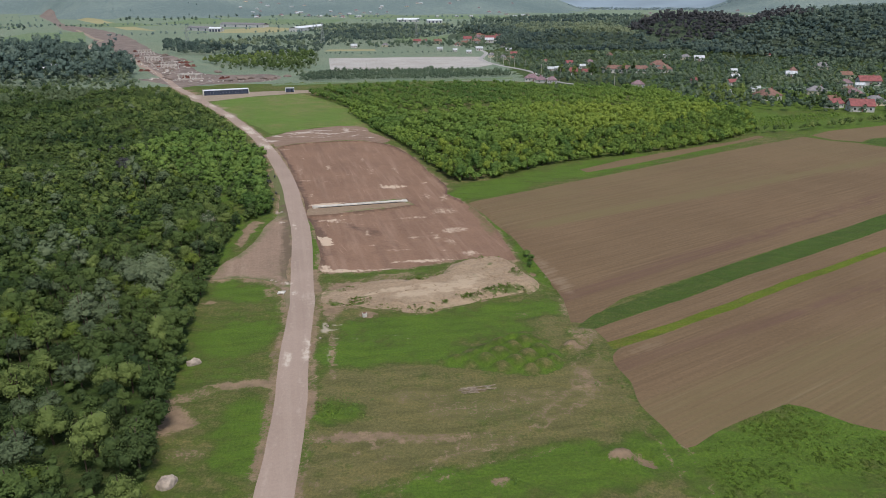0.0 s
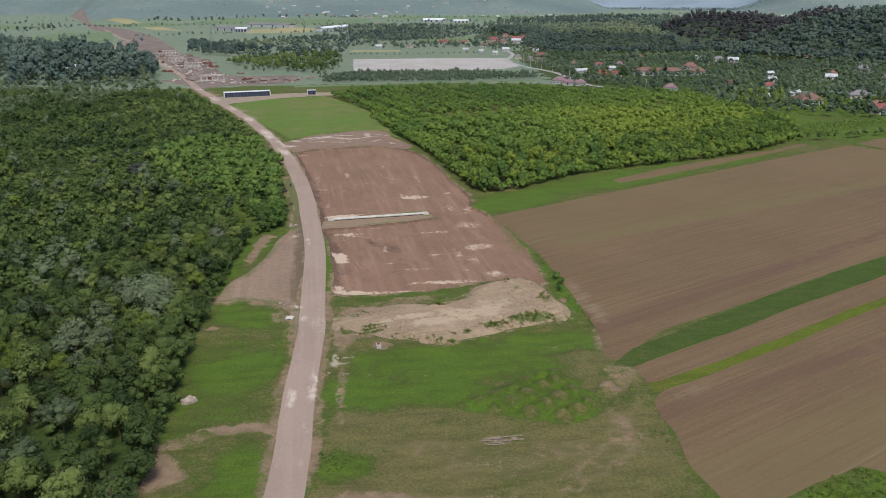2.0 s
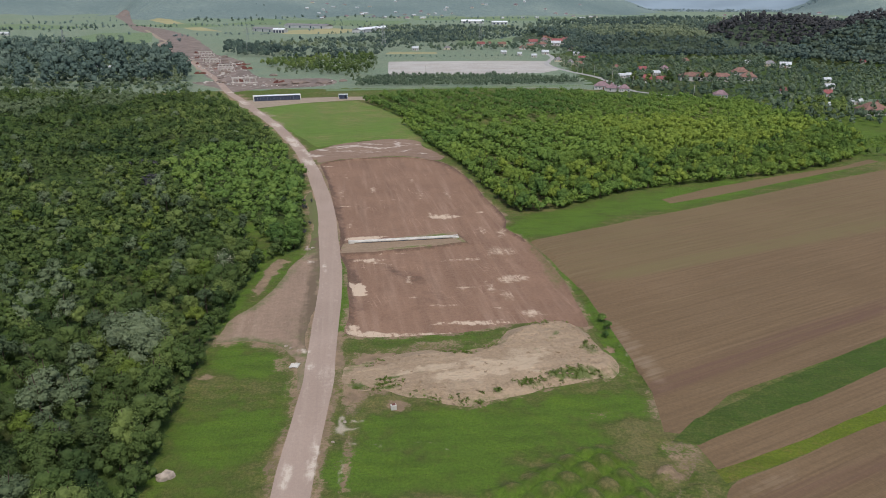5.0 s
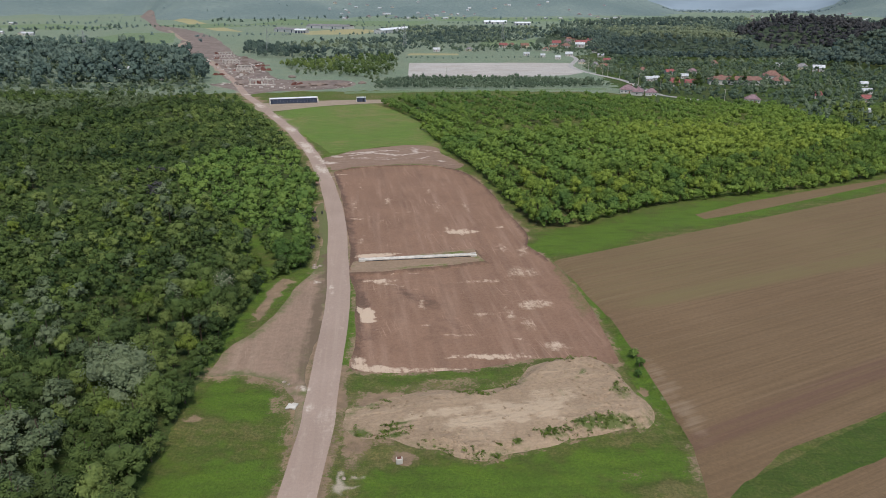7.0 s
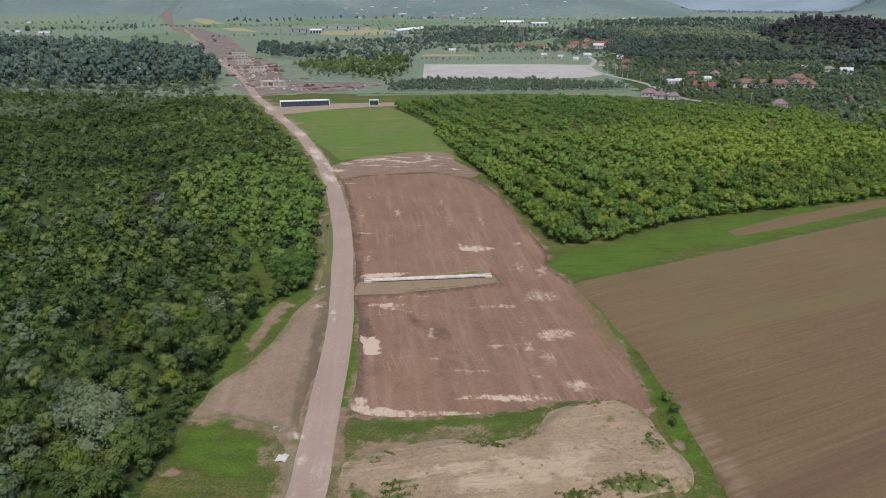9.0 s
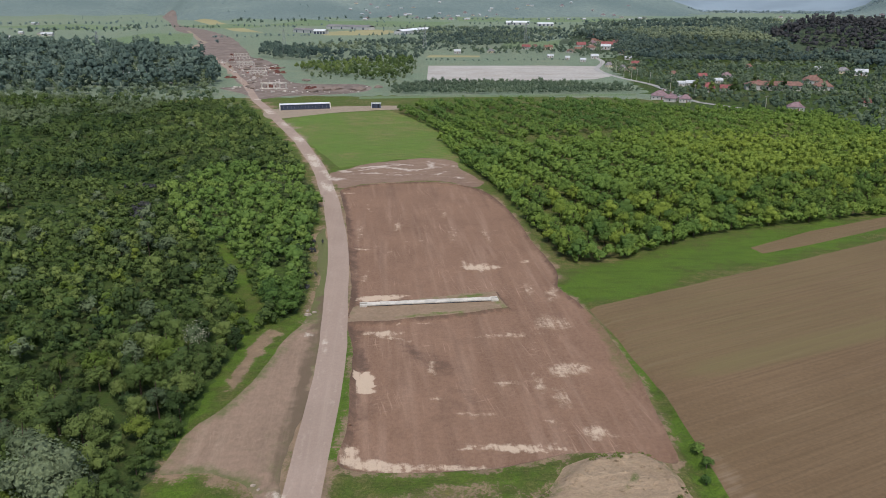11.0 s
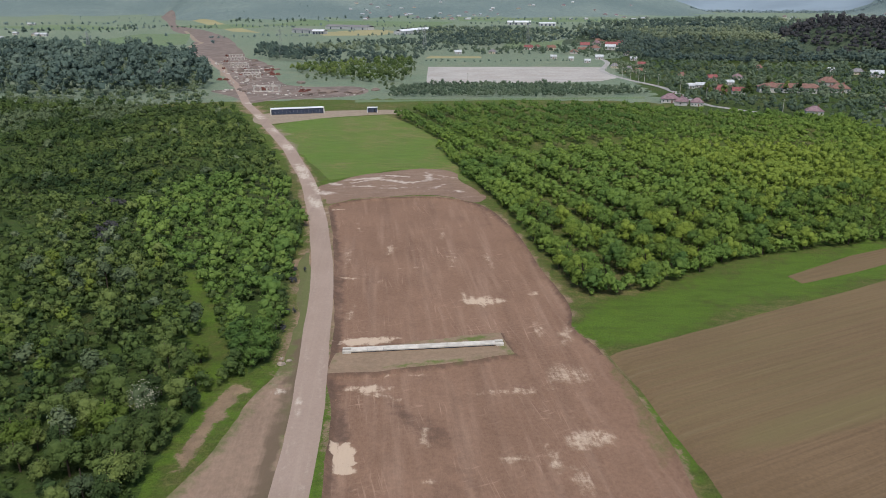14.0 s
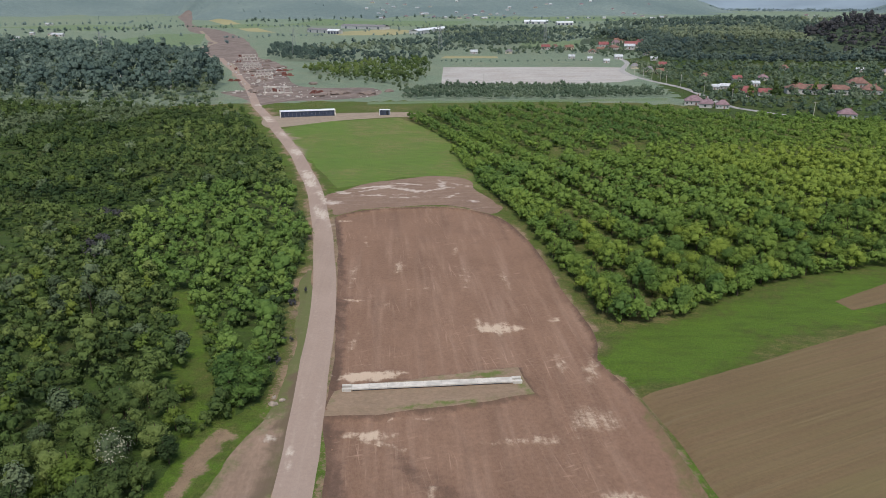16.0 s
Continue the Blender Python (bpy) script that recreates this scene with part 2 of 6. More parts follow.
GREENS = {
    "forest": ((0.040, 0.072, 0.029), (0.092, 0.144, 0.043), (0.205, 0.262, 0.080)),
    "grove": ((0.104, 0.188, 0.053), (0.172, 0.270, 0.060), (0.266, 0.344, 0.062)),
    "planted": ((0.092, 0.170, 0.048), (0.146, 0.242, 0.060), (0.205, 0.298, 0.072)),
    "olive": ((0.110, 0.168, 0.036), (0.150, 0.212, 0.042), (0.195, 0.250, 0.050)),
    "willow": ((0.098, 0.140, 0.070), (0.145, 0.192, 0.100), (0.218, 0.266, 0.152)),
    # Far stands (dark, hill, garden) have bluish haze mixed into the leaf colour.
    "dark": ((0.064, 0.102, 0.094), (0.114, 0.168, 0.145), (0.195, 0.256, 0.208)),
    "hill": ((0.046, 0.078, 0.084), (0.094, 0.140, 0.126), (0.236, 0.280, 0.172)),
    "pine": ((0.064, 0.066, 0.076), (0.082, 0.082, 0.088), (0.105, 0.106, 0.102)),
    "garden": ((0.070, 0.110, 0.080), (0.124, 0.178, 0.116), (0.215, 0.262, 0.168)),
    # Farthest two palettes: paler and bluer still, haze put into the leaf colour.
    "distant_haze": ((0.145, 0.205, 0.225), (0.190, 0.260, 0.272), (0.24, 0.31, 0.30)),
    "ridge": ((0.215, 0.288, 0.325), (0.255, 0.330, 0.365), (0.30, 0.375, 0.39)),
    "blossom": ((0.36, 0.37, 0.24), (0.46, 0.46, 0.34), (0.56, 0.55, 0.44)),
}
LEAVES = {k: foliage(k + "_leaves", *v, True) for k, v in GREENS.items()}
MASSED = {k: foliage(k + "_canopy", *v, False) for k, v in GREENS.items()}
M_BARK = plain("bark", (0.10, 0.075, 0.055), 0.9, 0.4, 3.0)
M_CONCRETE = plain("pale_concrete", (0.55, 0.52, 0.47), 0.85, 0.2, 0.8, 0, (0.36, 0.31, 0.26))
M_WHITE = plain("white_sheet_metal", (0.72, 0.75, 0.78), 0.45, 0.1, 0.3)
M_NAVY = plain("navy_cladding", (0.055, 0.068, 0.105), 0.5, 0.25, 0.5)
M_ROCK = plain("pale_rock", (0.36, 0.30, 0.25), 0.9, 0.3, 1.2, 0, (0.25, 0.2, 0.15))
M_STEEL = plain("galvanised_steel", (0.30, 0.32, 0.33), 0.6, 0.2, 0.5)
M_PIER = plain("raw_concrete", (0.48, 0.44, 0.40), 0.9, 0.3, 0.6, 0, (0.2, 0.17, 0.15))
M_RUST = plain("red_formwork", (0.20, 0.082, 0.066), 0.75, 0.4, 0.5)
M_GLASS, _nt, _p = shader("window_glass", 0.08)
_p.inputs["Base Color"].default_value = (0.03, 0.035, 0.04, 1)
WALLS = [plain("wall_plaster_" + n, c, 0.85, 0.1, 0.4, 0, tuple(0.75 * v for v in c)) for n, c in
         (("white", (0.56, 0.54, 0.52)), ("cream", (0.66, 0.58, 0.44)), ("rose", (0.60, 0.45, 0.40)), ("grey", (0.5, 0.5, 0.5)))]
ROOFS = {n: plain("roof_" + n, c, 0.75, 0.25, 0.7, 0, tuple(0.6 * v for v in c)) for n, c in
         (("red", (0.255, 0.090, 0.088)), ("orange", (0.215, 0.122, 0.10)), ("maroon", (0.23, 0.155, 0.17)), ("grey", (0.22, 0.21, 0.22)),
          ("silver", (0.50, 0.52, 0.55)), ("brown", (0.22, 0.12, 0.09)))}


# ---- land ----
def smooth(a, b, v):
    u = np.clip((v - a) / (b - a), 0.0, 1.0)
    return u * u * (3 - 2 * u)


def cell(ix, iy, seed):
    h = (ix.astype(np.int64) * 374761393 + iy.astype(np.int64) * 668265263 + seed * 982451653) & 0x7FFFFFFF
    h = ((h ^ (h >> 13)) * 1274126177) & 0x7FFFFFFF
    return ((h ^ (h >> 16)) & 0xFFFF) / 65535.0


def rough(x, y, size, seed=0, octaves=3):
    """Smooth value noise, -0.5 to 0.5, with that size in metres."""
    total, amp, norm = 0.0, 1.0, 0.0
    for o in range(octaves):
        u, v = x / size + 17.3 * o, y / size - 9.1 * o
        ix, iy = np.floor(u), np.floor(v)
        fx, fy = u - ix, v - iy
        fx, fy = fx * fx * (3 - 2 * fx), fy * fy * (3 - 2 * fy)
        c = [[cell(ix + a, iy + b, seed + o) for b in (0, 1)] for a in (0, 1)]
        total = total + amp * ((c[0][0] * (1 - fx) + c[1][0] * fx) * (1 - fy) + (c[0][1] * (1 - fx) + c[1][1] * fx) * fy - 0.5)
        norm += amp
        amp, size = amp * 0.5, size * 0.5
    return total / norm


def curve(pts, closed=True, step=1.0, bend=True, rag=0.0, seed=0):
    """A line resampled at even steps, rounded through its points, with an uneven edge."""
    p = np.array(pts, float)
    n, out = len(p), []
    for i in range(n if closed else n - 1):
        if closed:
            a, b, c, d = p[i - 1], p[i], p[(i + 1) % n], p[(i + 2) % n]
        else:
            a, b, c, d = p[max(i - 1, 0)], p[i], p[i + 1], p[min(i + 2, n - 1)]
        k = max(1, int(np.hypot(*(c - b)) / step))
        for j in range(k):
            t = j / k
            if bend:
                q = 0.5 * (2 * b + (c - a) * t + (2 * a - 5 * b + 4 * c - d) * t * t + (3 * b - a - 3 * c + d) * t ** 3)
            else:
                q = b + (c - b) * t
            out.append(q)
    if not closed:
        out.append(p[-1])
    out = np.array(out)
    if rag:
        out[:, 0] += rag * 2 * rough(out[:, 0], out[:, 1], step * 8, seed)
        out[:, 1] += rag * 2 * rough(out[:, 0], out[:, 1], step * 8, seed + 50)
    return out


def inside(poly, x, y):
    res = np.zeros(x.shape, bool)
    box = (x > poly[:, 0].min()) & (x < poly[:, 0].max()) & (y > poly[:, 1].min()) & (y < poly[:, 1].max())
    if not box.any():
        return res
    px, py = x[box], y[box]
    r = np.zeros(px.shape, bool)
    a, b = poly, np.roll(poly, -1, 0)
    for (ax, ay), (bx, by) in zip(a, b):
        if ay == by:
            continue
        r ^= ((ay > py) != (by > py)) & (px < (bx - ax) * (py - ay) / (by - ay) + ax)
    res[box] = r
    return res


def away(line, x, y, closed=True, reach=12.0):
    """Distance to a line, up to reach."""
    res = np.full(x.shape, reach)
    box = (x > line[:, 0].min() - reach) & (x < line[:, 0].max() + reach) & (y > line[:, 1].min() - reach) & (y < line[:, 1].max() + reach)
    px, py = x[box], y[box]
    d = np.full(px.shape, reach)
    a = line if closed else line[:-1]
    b = np.roll(line, -1, 0) if closed else line[1:]
    for p, q in zip(a, b):
        e = q - p
        t = np.clip(((px - p[0]) * e[0] + (py - p[1]) * e[1]) / max(e @ e, 1e-9), 0, 1)
        d = np.minimum(d, np.hypot(px - p[0] - t * e[0], py - p[1] - t * e[1]))
    res[box] = d
    return res


def blobs(rows, x, y, seed=3, fuzz=0.5):
    """Soft patches: middle x, y, half length, half width, turn in degrees, strength."""
    v = np.zeros(x.shape)
    for k, (cx, cy, rx, ry, turn, s) in enumerate(rows):
        c, n = math.cos(radians(turn)), math.sin(radians(turn))
        u, w = ((x - cx) * c + (y - cy) * n) / rx, (-(x - cx) * n + (y - cy) * c) / ry
        q = np.sqrt(u * u + w * w)
        near = q < 2.5
        if near.any():
            e = q[near] + fuzz * 2 * rough(x[near], y[near], max(0.8, min(rx, ry) * 0.7), seed + k)
            v[near] = np.maximum(v[near], s * smooth(1.4, 0.4, e) if s > 0 else v[near])
    return v


ROAD_LINE = [(-9, -900), (-12, -120), (-15, 0), (-16.3, 45), (-17.3, 76), (-17.6, 86.5), (-18.4, 99.8), (-19.3, 108), (-20.2, 117.3), (-20.9, 128.4), (-21.6, 138.8), (-22.6, 146), (-23.7, 154.5), (-24.8, 163.3), (-26.2, 174.5),
             (-27.1, 181), (-28.3, 188), (-29.4, 194), (-30.8, 200.5), (-32.2, 207.7), (-34.2, 216.7), (-36.3, 227.3), (-39.0, 239.8), (-40.8, 247), (-42.8, 255), (-45.2, 263.5), (-48.0, 273), (-51.1, 284), (-54.9, 296),
             (-59.5, 309.5), (-64.7, 325), (-71.5, 343), (-80.4, 363.6), (-90.8, 388.2), (-105.0, 417.6), (-121.5, 451), (-130, 470), (-149.8, 508), (-158.5, 525), (-175, 563), (-202.6, 625), (-226, 672), (-247, 717), (-290, 800), (-330, 880)]


def ribbon(line, width, step, seed, rag, bend=True):
    c = curve(line, False, step, bend)
    t = np.gradient(c, axis=0)
    t /= np.linalg.norm(t, axis=1, keepdims=True)
    nrm = np.stack([-t[:, 1], t[:, 0]], 1)
    w = width / 2 + rag * 2 * rough(c[:, 0], c[:, 1], 6, seed)
    w2 = width / 2 + rag * 2 * rough(c[:, 0], c[:, 1], 6, seed + 9)
    return np.concatenate([c + nrm * w[:, None], (c - nrm * w2[:, None])[::-1]])


FIELD = curve([(-19.8, 156.5), (-20.7, 165.8), (-22.6, 177.1), (-25.0, 190.3), (-28.2, 201.1), (-29.9, 210), (-31.8, 221.7), (-35.2, 235), (-39.0, 250.5), (-45.0, 275), (-50.0, 293), (-53.0, 305),
               (-46.5, 312.5), (-36.4, 316.5), (-25.8, 318.5), (-17.1, 317), (-7.5, 311), (-0.8, 297.7), (5.1, 277.8), (9.2, 257.2), (12.8, 243.8), (14.8, 231.9), (14.4, 224.4), (19.0, 214.5),
               (21.8, 203.4), (24.9, 188.6), (26.3, 176.1), (27.0, 167), (26.5, 161.5), (21.4, 162.4), (16.7, 162.8), (12, 162.2), (7.1, 159.8), (1.5, 157.8), (-5.8, 156.2), (-12.2, 155.6)], True, 0.8, True, 0.35, 5)
PAD = curve([(-28.9, 202.2), (-28.9, 209.5), (-26, 211.8), (-16, 215), (-6.8, 218.6), (0.3, 220.6), (1.5, 216), (3.3, 212.5), (-3.6, 209.6), (-13.9, 206.2), (-21, 203.6)], True, 0.7, False, 0.45, 7)
SPOIL = curve([(-17.5, 138.5), (-17.8, 143.5), (-15.5, 145), (-10.0, 148.2), (-4.2, 150.0), (3.7, 151.0), (8.8, 153.8), (11.4, 159.2), (16.6, 162.2), (21.0, 162.9), (24.3, 161.6), (26.5, 158.1), (26.8, 154.3), (28.1, 151.4), (29.6, 148.1), (29.4, 144.2), (27.9, 141.4),
               (24.6, 140.7), (21.6, 139.5), (16.1, 137.6), (14.2, 136.6), (10.0, 134.6), (7.2, 133.6), (3.8, 131.6), (-0.2, 132.2), (-3.0, 133.6), (-7.3, 134.6), (-11.0, 136.4), (-14.5, 136.0)], True, 0.6, True, 0.7, 9)
HEAPS = curve([(4, 110.5), (10, 114.5), (14, 118), (20, 122), (25, 120.5), (27.5, 113), (27, 108), (21.4, 105), (14.6, 107)], True, 2, True)
YARD = curve([(-62, 647), (25, 657), (72, 676), (88, 700), (86, 800), (36, 801), (-76, 788)], True, 6, False, 0.8, 2)
DITCH = curve([(15, 226), (20.2, 214), (24.0, 200), (26.8, 186), (28.2, 172), (28.8, 160), (31.3, 150), (32.0, 139)], False, 1.5)


FOREST = curve([(-33, 60), (-35.2, 84), (-38.0, 100), (-39.0, 112), (-41.8, 128), (-43.4, 140), (-44.4, 158), (-45.4, 172), (-46.2, 186), (-45.2, 194), (-42.3, 200), (-39.6, 205), (-40.5, 215), (-44, 230), (-47.4, 243),
                (-52.2, 265), (-55.5, 283), (-61, 300), (-69, 318), (-88, 360), (-111, 410), (-135, 455), (-158, 500), (-240, 510), (-330, 520), (-400, 480), (-330, 380), (-250, 280), (-160, 150), (-95, 60)], True, 3, False)
GROVE = curve([(18, 241), (25, 241), (32.5, 244.5), (40, 251), (54, 264), (70, 272), (88, 279.5), (117, 292), (140, 306), (155, 318), (166, 330), (178, 352), (186, 384), (180, 412), (172, 460), (172, 490), (136, 498), (98, 508), (58, 528), (-10, 524), (-50, 508), (-60, 488),
               (-60, 466), (-40, 428), (-25, 386), (-11.5, 342), (-1.5, 312), (4, 292), (10, 270), (14, 252)], True, 3, False)


def tipped(x, y):
    """Rows of small rounded mounds, 0 to 1."""
    u, w = x * 0.80 + y * 0.60 + 1.6 * rough(x, y, 9, 21), -x * 0.60 + y * 0.80 + 1.6 * rough(x, y, 9, 22)
    return np.sqrt(np.abs(np.sin(u * 0.95) * np.sin(w * 0.80)))


# rounded wooded hills: middle, half length, half width, turn, height
KNOLLS = [(243, 940, 84, 66, 0, 21), (262, 1200, 210, 130, 0, 12), (405, 985, 122, 92, 0, 33), (560, 880, 200, 150, -20, 40), (520, 800, 150, 90, -25, 24),
          (820, 900, 260, 240, 0, 52), (640, 1250, 420, 260, 0, 20), (160, 1060, 70, 110, 0, 7)]


def height(x, y):
    """The lie of the land in metres."""
    r = np.hypot(x, y)
    z = 0.10 * rough(x, y, 9.0, 1) + 0.06 * rough(x, y, 2.2, 2, 2)
    z = z * smooth(1200, 400, r)
    # dug field, with the spared pad standing in it
    f, pd = inside(FIELD, x, y), inside(PAD, x, y)
    df, dp = away(FIELD, x, y), away(PAD, x, y)
    dig = np.where(f, smooth(0.05, 0.9, df), 0) * np.where(pd, 0, smooth(0.05, 0.9, dp))
    z = z * (1 - 0.4 * f) - 0.55 * dig
    # spoil heap
    s, ds = inside(SPOIL, x, y), away(SPOIL, x, y)
    flank = smooth(4.5, 1.2, ds) + smooth(14, 22, x) * 0.8
    z = z + np.where(s, smooth(0, 2.2, ds), 0) * smooth(-13, -3, x) * (0.75 + 0.35 * smooth(5, 22, x) + 0.5 * rough(x, y, 6, 11) + np.clip(flank, 0.12, 1) * (0.9 * rough(x, y, 2.0, 12) + 0.5 * rough(x, y, 0.9, 13, 2)))
    # grown-over heaps of tipped earth
    h, dh = inside(HEAPS, x, y), away(HEAPS, x, y)
    z = z + np.where(h, smooth(0, 3, dh), 0) * (0.1 + 1.35 * tipped(x, y) + 0.4 * rough(x, y, 2.0, 23))
    z = z - 0.45 * smooth(1.3, 0.2, away(DITCH, x, y, False, 3))
    z = z + 0.9 * blobs([(30.2, 115.5, 2.2, 1.6, 30, 1), (29.4, 82.2, 2.2, 1.6, 0, 1)], x, y) - 0.8 * blobs([(32.2, 115.8, 2.4, 1.2, 60, 1), (32.6, 81.4, 2.4, 1.1, -60, 1), (29.4, 152.4, 1.5, 0.9, 90, 1)], x, y)
    # wooded knolls behind the village, with creases between them
    hill = np.zeros(x.shape)
    for cx, cy, rx, ry, turn, h in KNOLLS:
        c, n = math.cos(radians(turn)), math.sin(radians(turn))
        u, w = ((x - cx) * c + (y - cy) * n) / rx, (-(x - cx) * n + (y - cy) * c) / ry
        q = u * u + w * w + 0.5 * rough(x, y, 70, 31, 2)
        hill = np.maximum(hill, h * np.clip(1 - q, 0, 1) ** 0.65)
    z = z + np.where((x > 60) & (y > 560) & (r < 2200), hill, 0)
    # far ridges, open towards the upper valley
    az = np.degrees(np.arctan2(x, np.maximum(y, 1)))
    start = np.interp(az, [-90, -34, -27, -25.2, -22.2, -14, -10, 6, 9], [1500, 3250, 3250, 3200, 2300, 2300, 2650, 2650, 3000])
    ridge = smooth(0, 1500, r - start) * smooth(14, 8.5, az) + smooth(0, 1500, r - 3000) * smooth(23, 29, az) + 0.5 * smooth(3700, 4600, r) * (1 - smooth(8, 12, az) * smooth(27, 22, az))
    ridge = ridge * np.where(y > 0, 1, 0) + 0.42 * smooth(4250, 4850, r)
    z = z + ridge * (190 + 190 * rough(x, y, 600, 41, 4))
    return z


BARE = [(-42.4, 180.5, 1.5, 6.5, 2, 1.0), (-42.4, 190, 2.0, 6.5, 2, 1.0), (-41.4, 195.5, 2.0, 2.2, 0, 0.9),
        (-27, 105.2, 7, 1.6, 8, 0.9), (-36, 94.5, 4.2, 6, 10, 0.95), (-36, 101, 5, 2.2, 30, 0.6), (-31, 86, 4, 2.5, 0, 0.5),
        (-7, 89, 9, 1.6, 0, 0.75), (4, 88, 9, 1.5, 0, 0.6), (10, 96, 12, 4, 0, 0.42), (20, 99, 8, 3, 0, 0.45), (0, 100, 9, 3, 0, 0.4),
        (30, 104, 2.4, 6, 0, 0.6), (33.5, 120, 3, 4, 10, 0.6), (32.8, 132, 2.5, 6, 0, 0.6), (-13.2, 115, 0.9, 14, 5, 0.7), (-15.0, 138, 2.6, 10, 4, 0.8), (-13, 147, 5, 3, 10, 0.9), (-12, 136, 3, 2, 0, 0.6), (-4, 152, 13, 2.4, 12, 0.55), (29.5, 152.4, 1.0, 1.4, 0, 1),
        (-8, 131.6, 2.4, 1.6, 0, 0.9), (11, 101.3, 4, 0.9, 4, 0.8), (29.4, 82.2, 1.8, 1.4, 0, 1), (32.6, 81.4, 2.2, 0.9, -60, 1), (12, 78, 1.6, 1.0, 0, 0.8),
        (-7.3, 131.0, 0.9, 1.8, 0, 1), (24, 130, 5, 1.2, 20, 0.4), (-40.8, 139.5, 2.2, 0.9, 0, 1), (-29, 145, 2, 5, 10, 0.6), (30.2, 115.5, 2, 1.4, 30, 0.8), (32.2, 115.8, 2, 1, 60, 0.9)]
LUSH = [(30, 231, 20, 10, 32, 1.0), (78, 262, 56, 9, 31, 1.0), (-47, 202, 3, 9, -25, 1.0), (-57, 221, 3, 12, -25, 1.0), (-67, 237, 3, 8, -40, 1.0), (-33, 122, 12, 8, 0, 1.0), (-24, 90, 5, 13, 6, 0.9), (-5, 127, 12, 4, 0, 0.85), (8, 124, 20, 8, 8, 0.9), (22, 132, 12, 5, 6, 1.0), (-8, 115, 10, 5, 0, 1.0), (3, 116, 10, 5, 0, 0.85),
        (-11, 95.5, 5, 3.5, 0, 0.8), (20, 112, 10, 7, 0, 0.6), (24, 80, 16, 6, 12, 0.95), (55, 83, 22, 9, 10, 1.0), (6, 77, 12, 4, 10, 0.9), (30.5, 152, 2.4, 8, 8, 1.0), (30, 165, 2, 12, 8, 1.0),
        (25.5, 190, 1.8, 14, 12, 0.9), (33, 121, 4, 2, 0, 0.8), (30, 230, 16, 8, 30, 0.8), (70, 262, 50, 7, 32, 0.8), (110, 280, 50, 4, 31, 0.9), (-33, 143, 9, 5, 0, 0.8), (-40, 150, 3, 14, 10, 0.8),
        (-46, 165, 3, 14, 0, 0.9), (-43, 190, 3, 12, -8, 0.9)]
PALE = [(-25, 215.8, 5.5, 1.3, 12, 1.5), (2, 140, 6, 2.0, 10, 1.0), (10, 144, 8, 3.2, 12, 1.0), (-3, 142.6, 6, 1.2, 12, 0.8), (14, 149, 5, 2, 15, 0.6), (-3.6, 237, 4.2, 2.2, 10, 1.0), (3.0, 182, 3.2, 1.2, 12, 0.6), (8.5, 183, 0.8, 4, 10, 0.55), (14.5, 188, 4.5, 2.6, 20, 0.6),
        (16.5, 168.8, 2.6, 2.0, 0, 0.7), (4.5, 163.5, 7.5, 1.0, 4, 0.85), (-15, 157.6, 6, 1.2, -6, 1.0), (-19.2, 159.5, 1.6, 2.6, 20, 0.8), (-7, 158.0, 9, 0.9, 2, 0.7), (-21, 198.8, 4.6, 1.1, 5, 0.8), (-18, 196.6, 3.5, 0.5, -12, 0.7),
        (13.2, 206, 4.5, 5, 10, 0.48), (-34, 247, 2.4, 0.8, 0, 0.7), (-27.5, 245.4, 2, 0.7, 0, 0.7), (-28, 268, 1.4, 5, 5, 0.55), (7.3, 242, 2.4, 1.2, 20, 0.62), (-7, 238, 1, 5, 12, 0.6),
        (13, 222, 1.4, 6, 0, 0.5), (-12, 262, 0.9, 7, 8, 0.5), (-3, 262, 1, 7, 8, 0.5), (-38, 262, 0.8, 10, 9, 0.55), (2, 200, 7, 1.2, 10, 0.5), (-50, 303, 2.5, 1.5, 0, 0.8), (10, 171, 2, 0.6, 10, 0.6), (12, 178, 1.5, 4, 15, 0.5), (-2, 172, 4, 0.5, 4, 0.5), (-10, 186, 0.6, 3, 10, 0.6), (-8, 176, 1.2, 0.6, 0, 0.6), (-14, 204, 6, 0.5, 10, 0.5), (8, 224, 1, 5, 10, 0.5), (-30, 228, 0.8, 5, 8, 0.5),
        (-22, 255, 3, 0.5, 5, 0.5), (-16, 280, 0.7, 8, 8, 0.45), (-40, 285, 0.8, 6, 12, 0.5), (-8, 285, 3, 0.6, 20, 0.5)]
PALE_FAR = [(-30, 338, 10, 0.8, 35, 0.9), (-40, 346, 9, 0.7, -10, 0.9), (-22, 332, 6, 0.7, 60, 0.8), (-50, 336, 7, 0.7, 40, 0.8), (-33, 329, 9, 0.6, 8, 0.7), (-20, 346, 5, 0.8, -30, 0.8), (-48, 341, 9, 1.3, 25, 0.9), (-38, 338, 8, 1.2, -20, 0.9), (-58, 332, 3, 2, 0, 1.0), (-58, 320, 3.5, 2.5, 0, 0.8), (-27, 346, 1.5, 8, 10, 0.7), (-15, 326, 2.5, 1.2, 0, 0.9), (-47, 330, 8, 1.0, 5, 0.7),
            (-15.6, 126, 0.8, 3.0, 10, 0.9), (-14.2, 125, 1.6, 0.5, 14, 0.8), (-13.6, 127, 1.2, 0.4, 20, 0.7), (-14.0, 121, 2.2, 0.4, 8, 0.8), (-4, 121.6, 10, 0.35, 4, 0.5), (-4, 120.0, 10, 0.3, 4, 0.45), (-13.9, 115, 0.5, 3, 0, 0.7), (10.8, 101.8, 4, 0.3, 6, 0.8), (10.5, 100.4, 3, 0.25, 4, 0.8)]
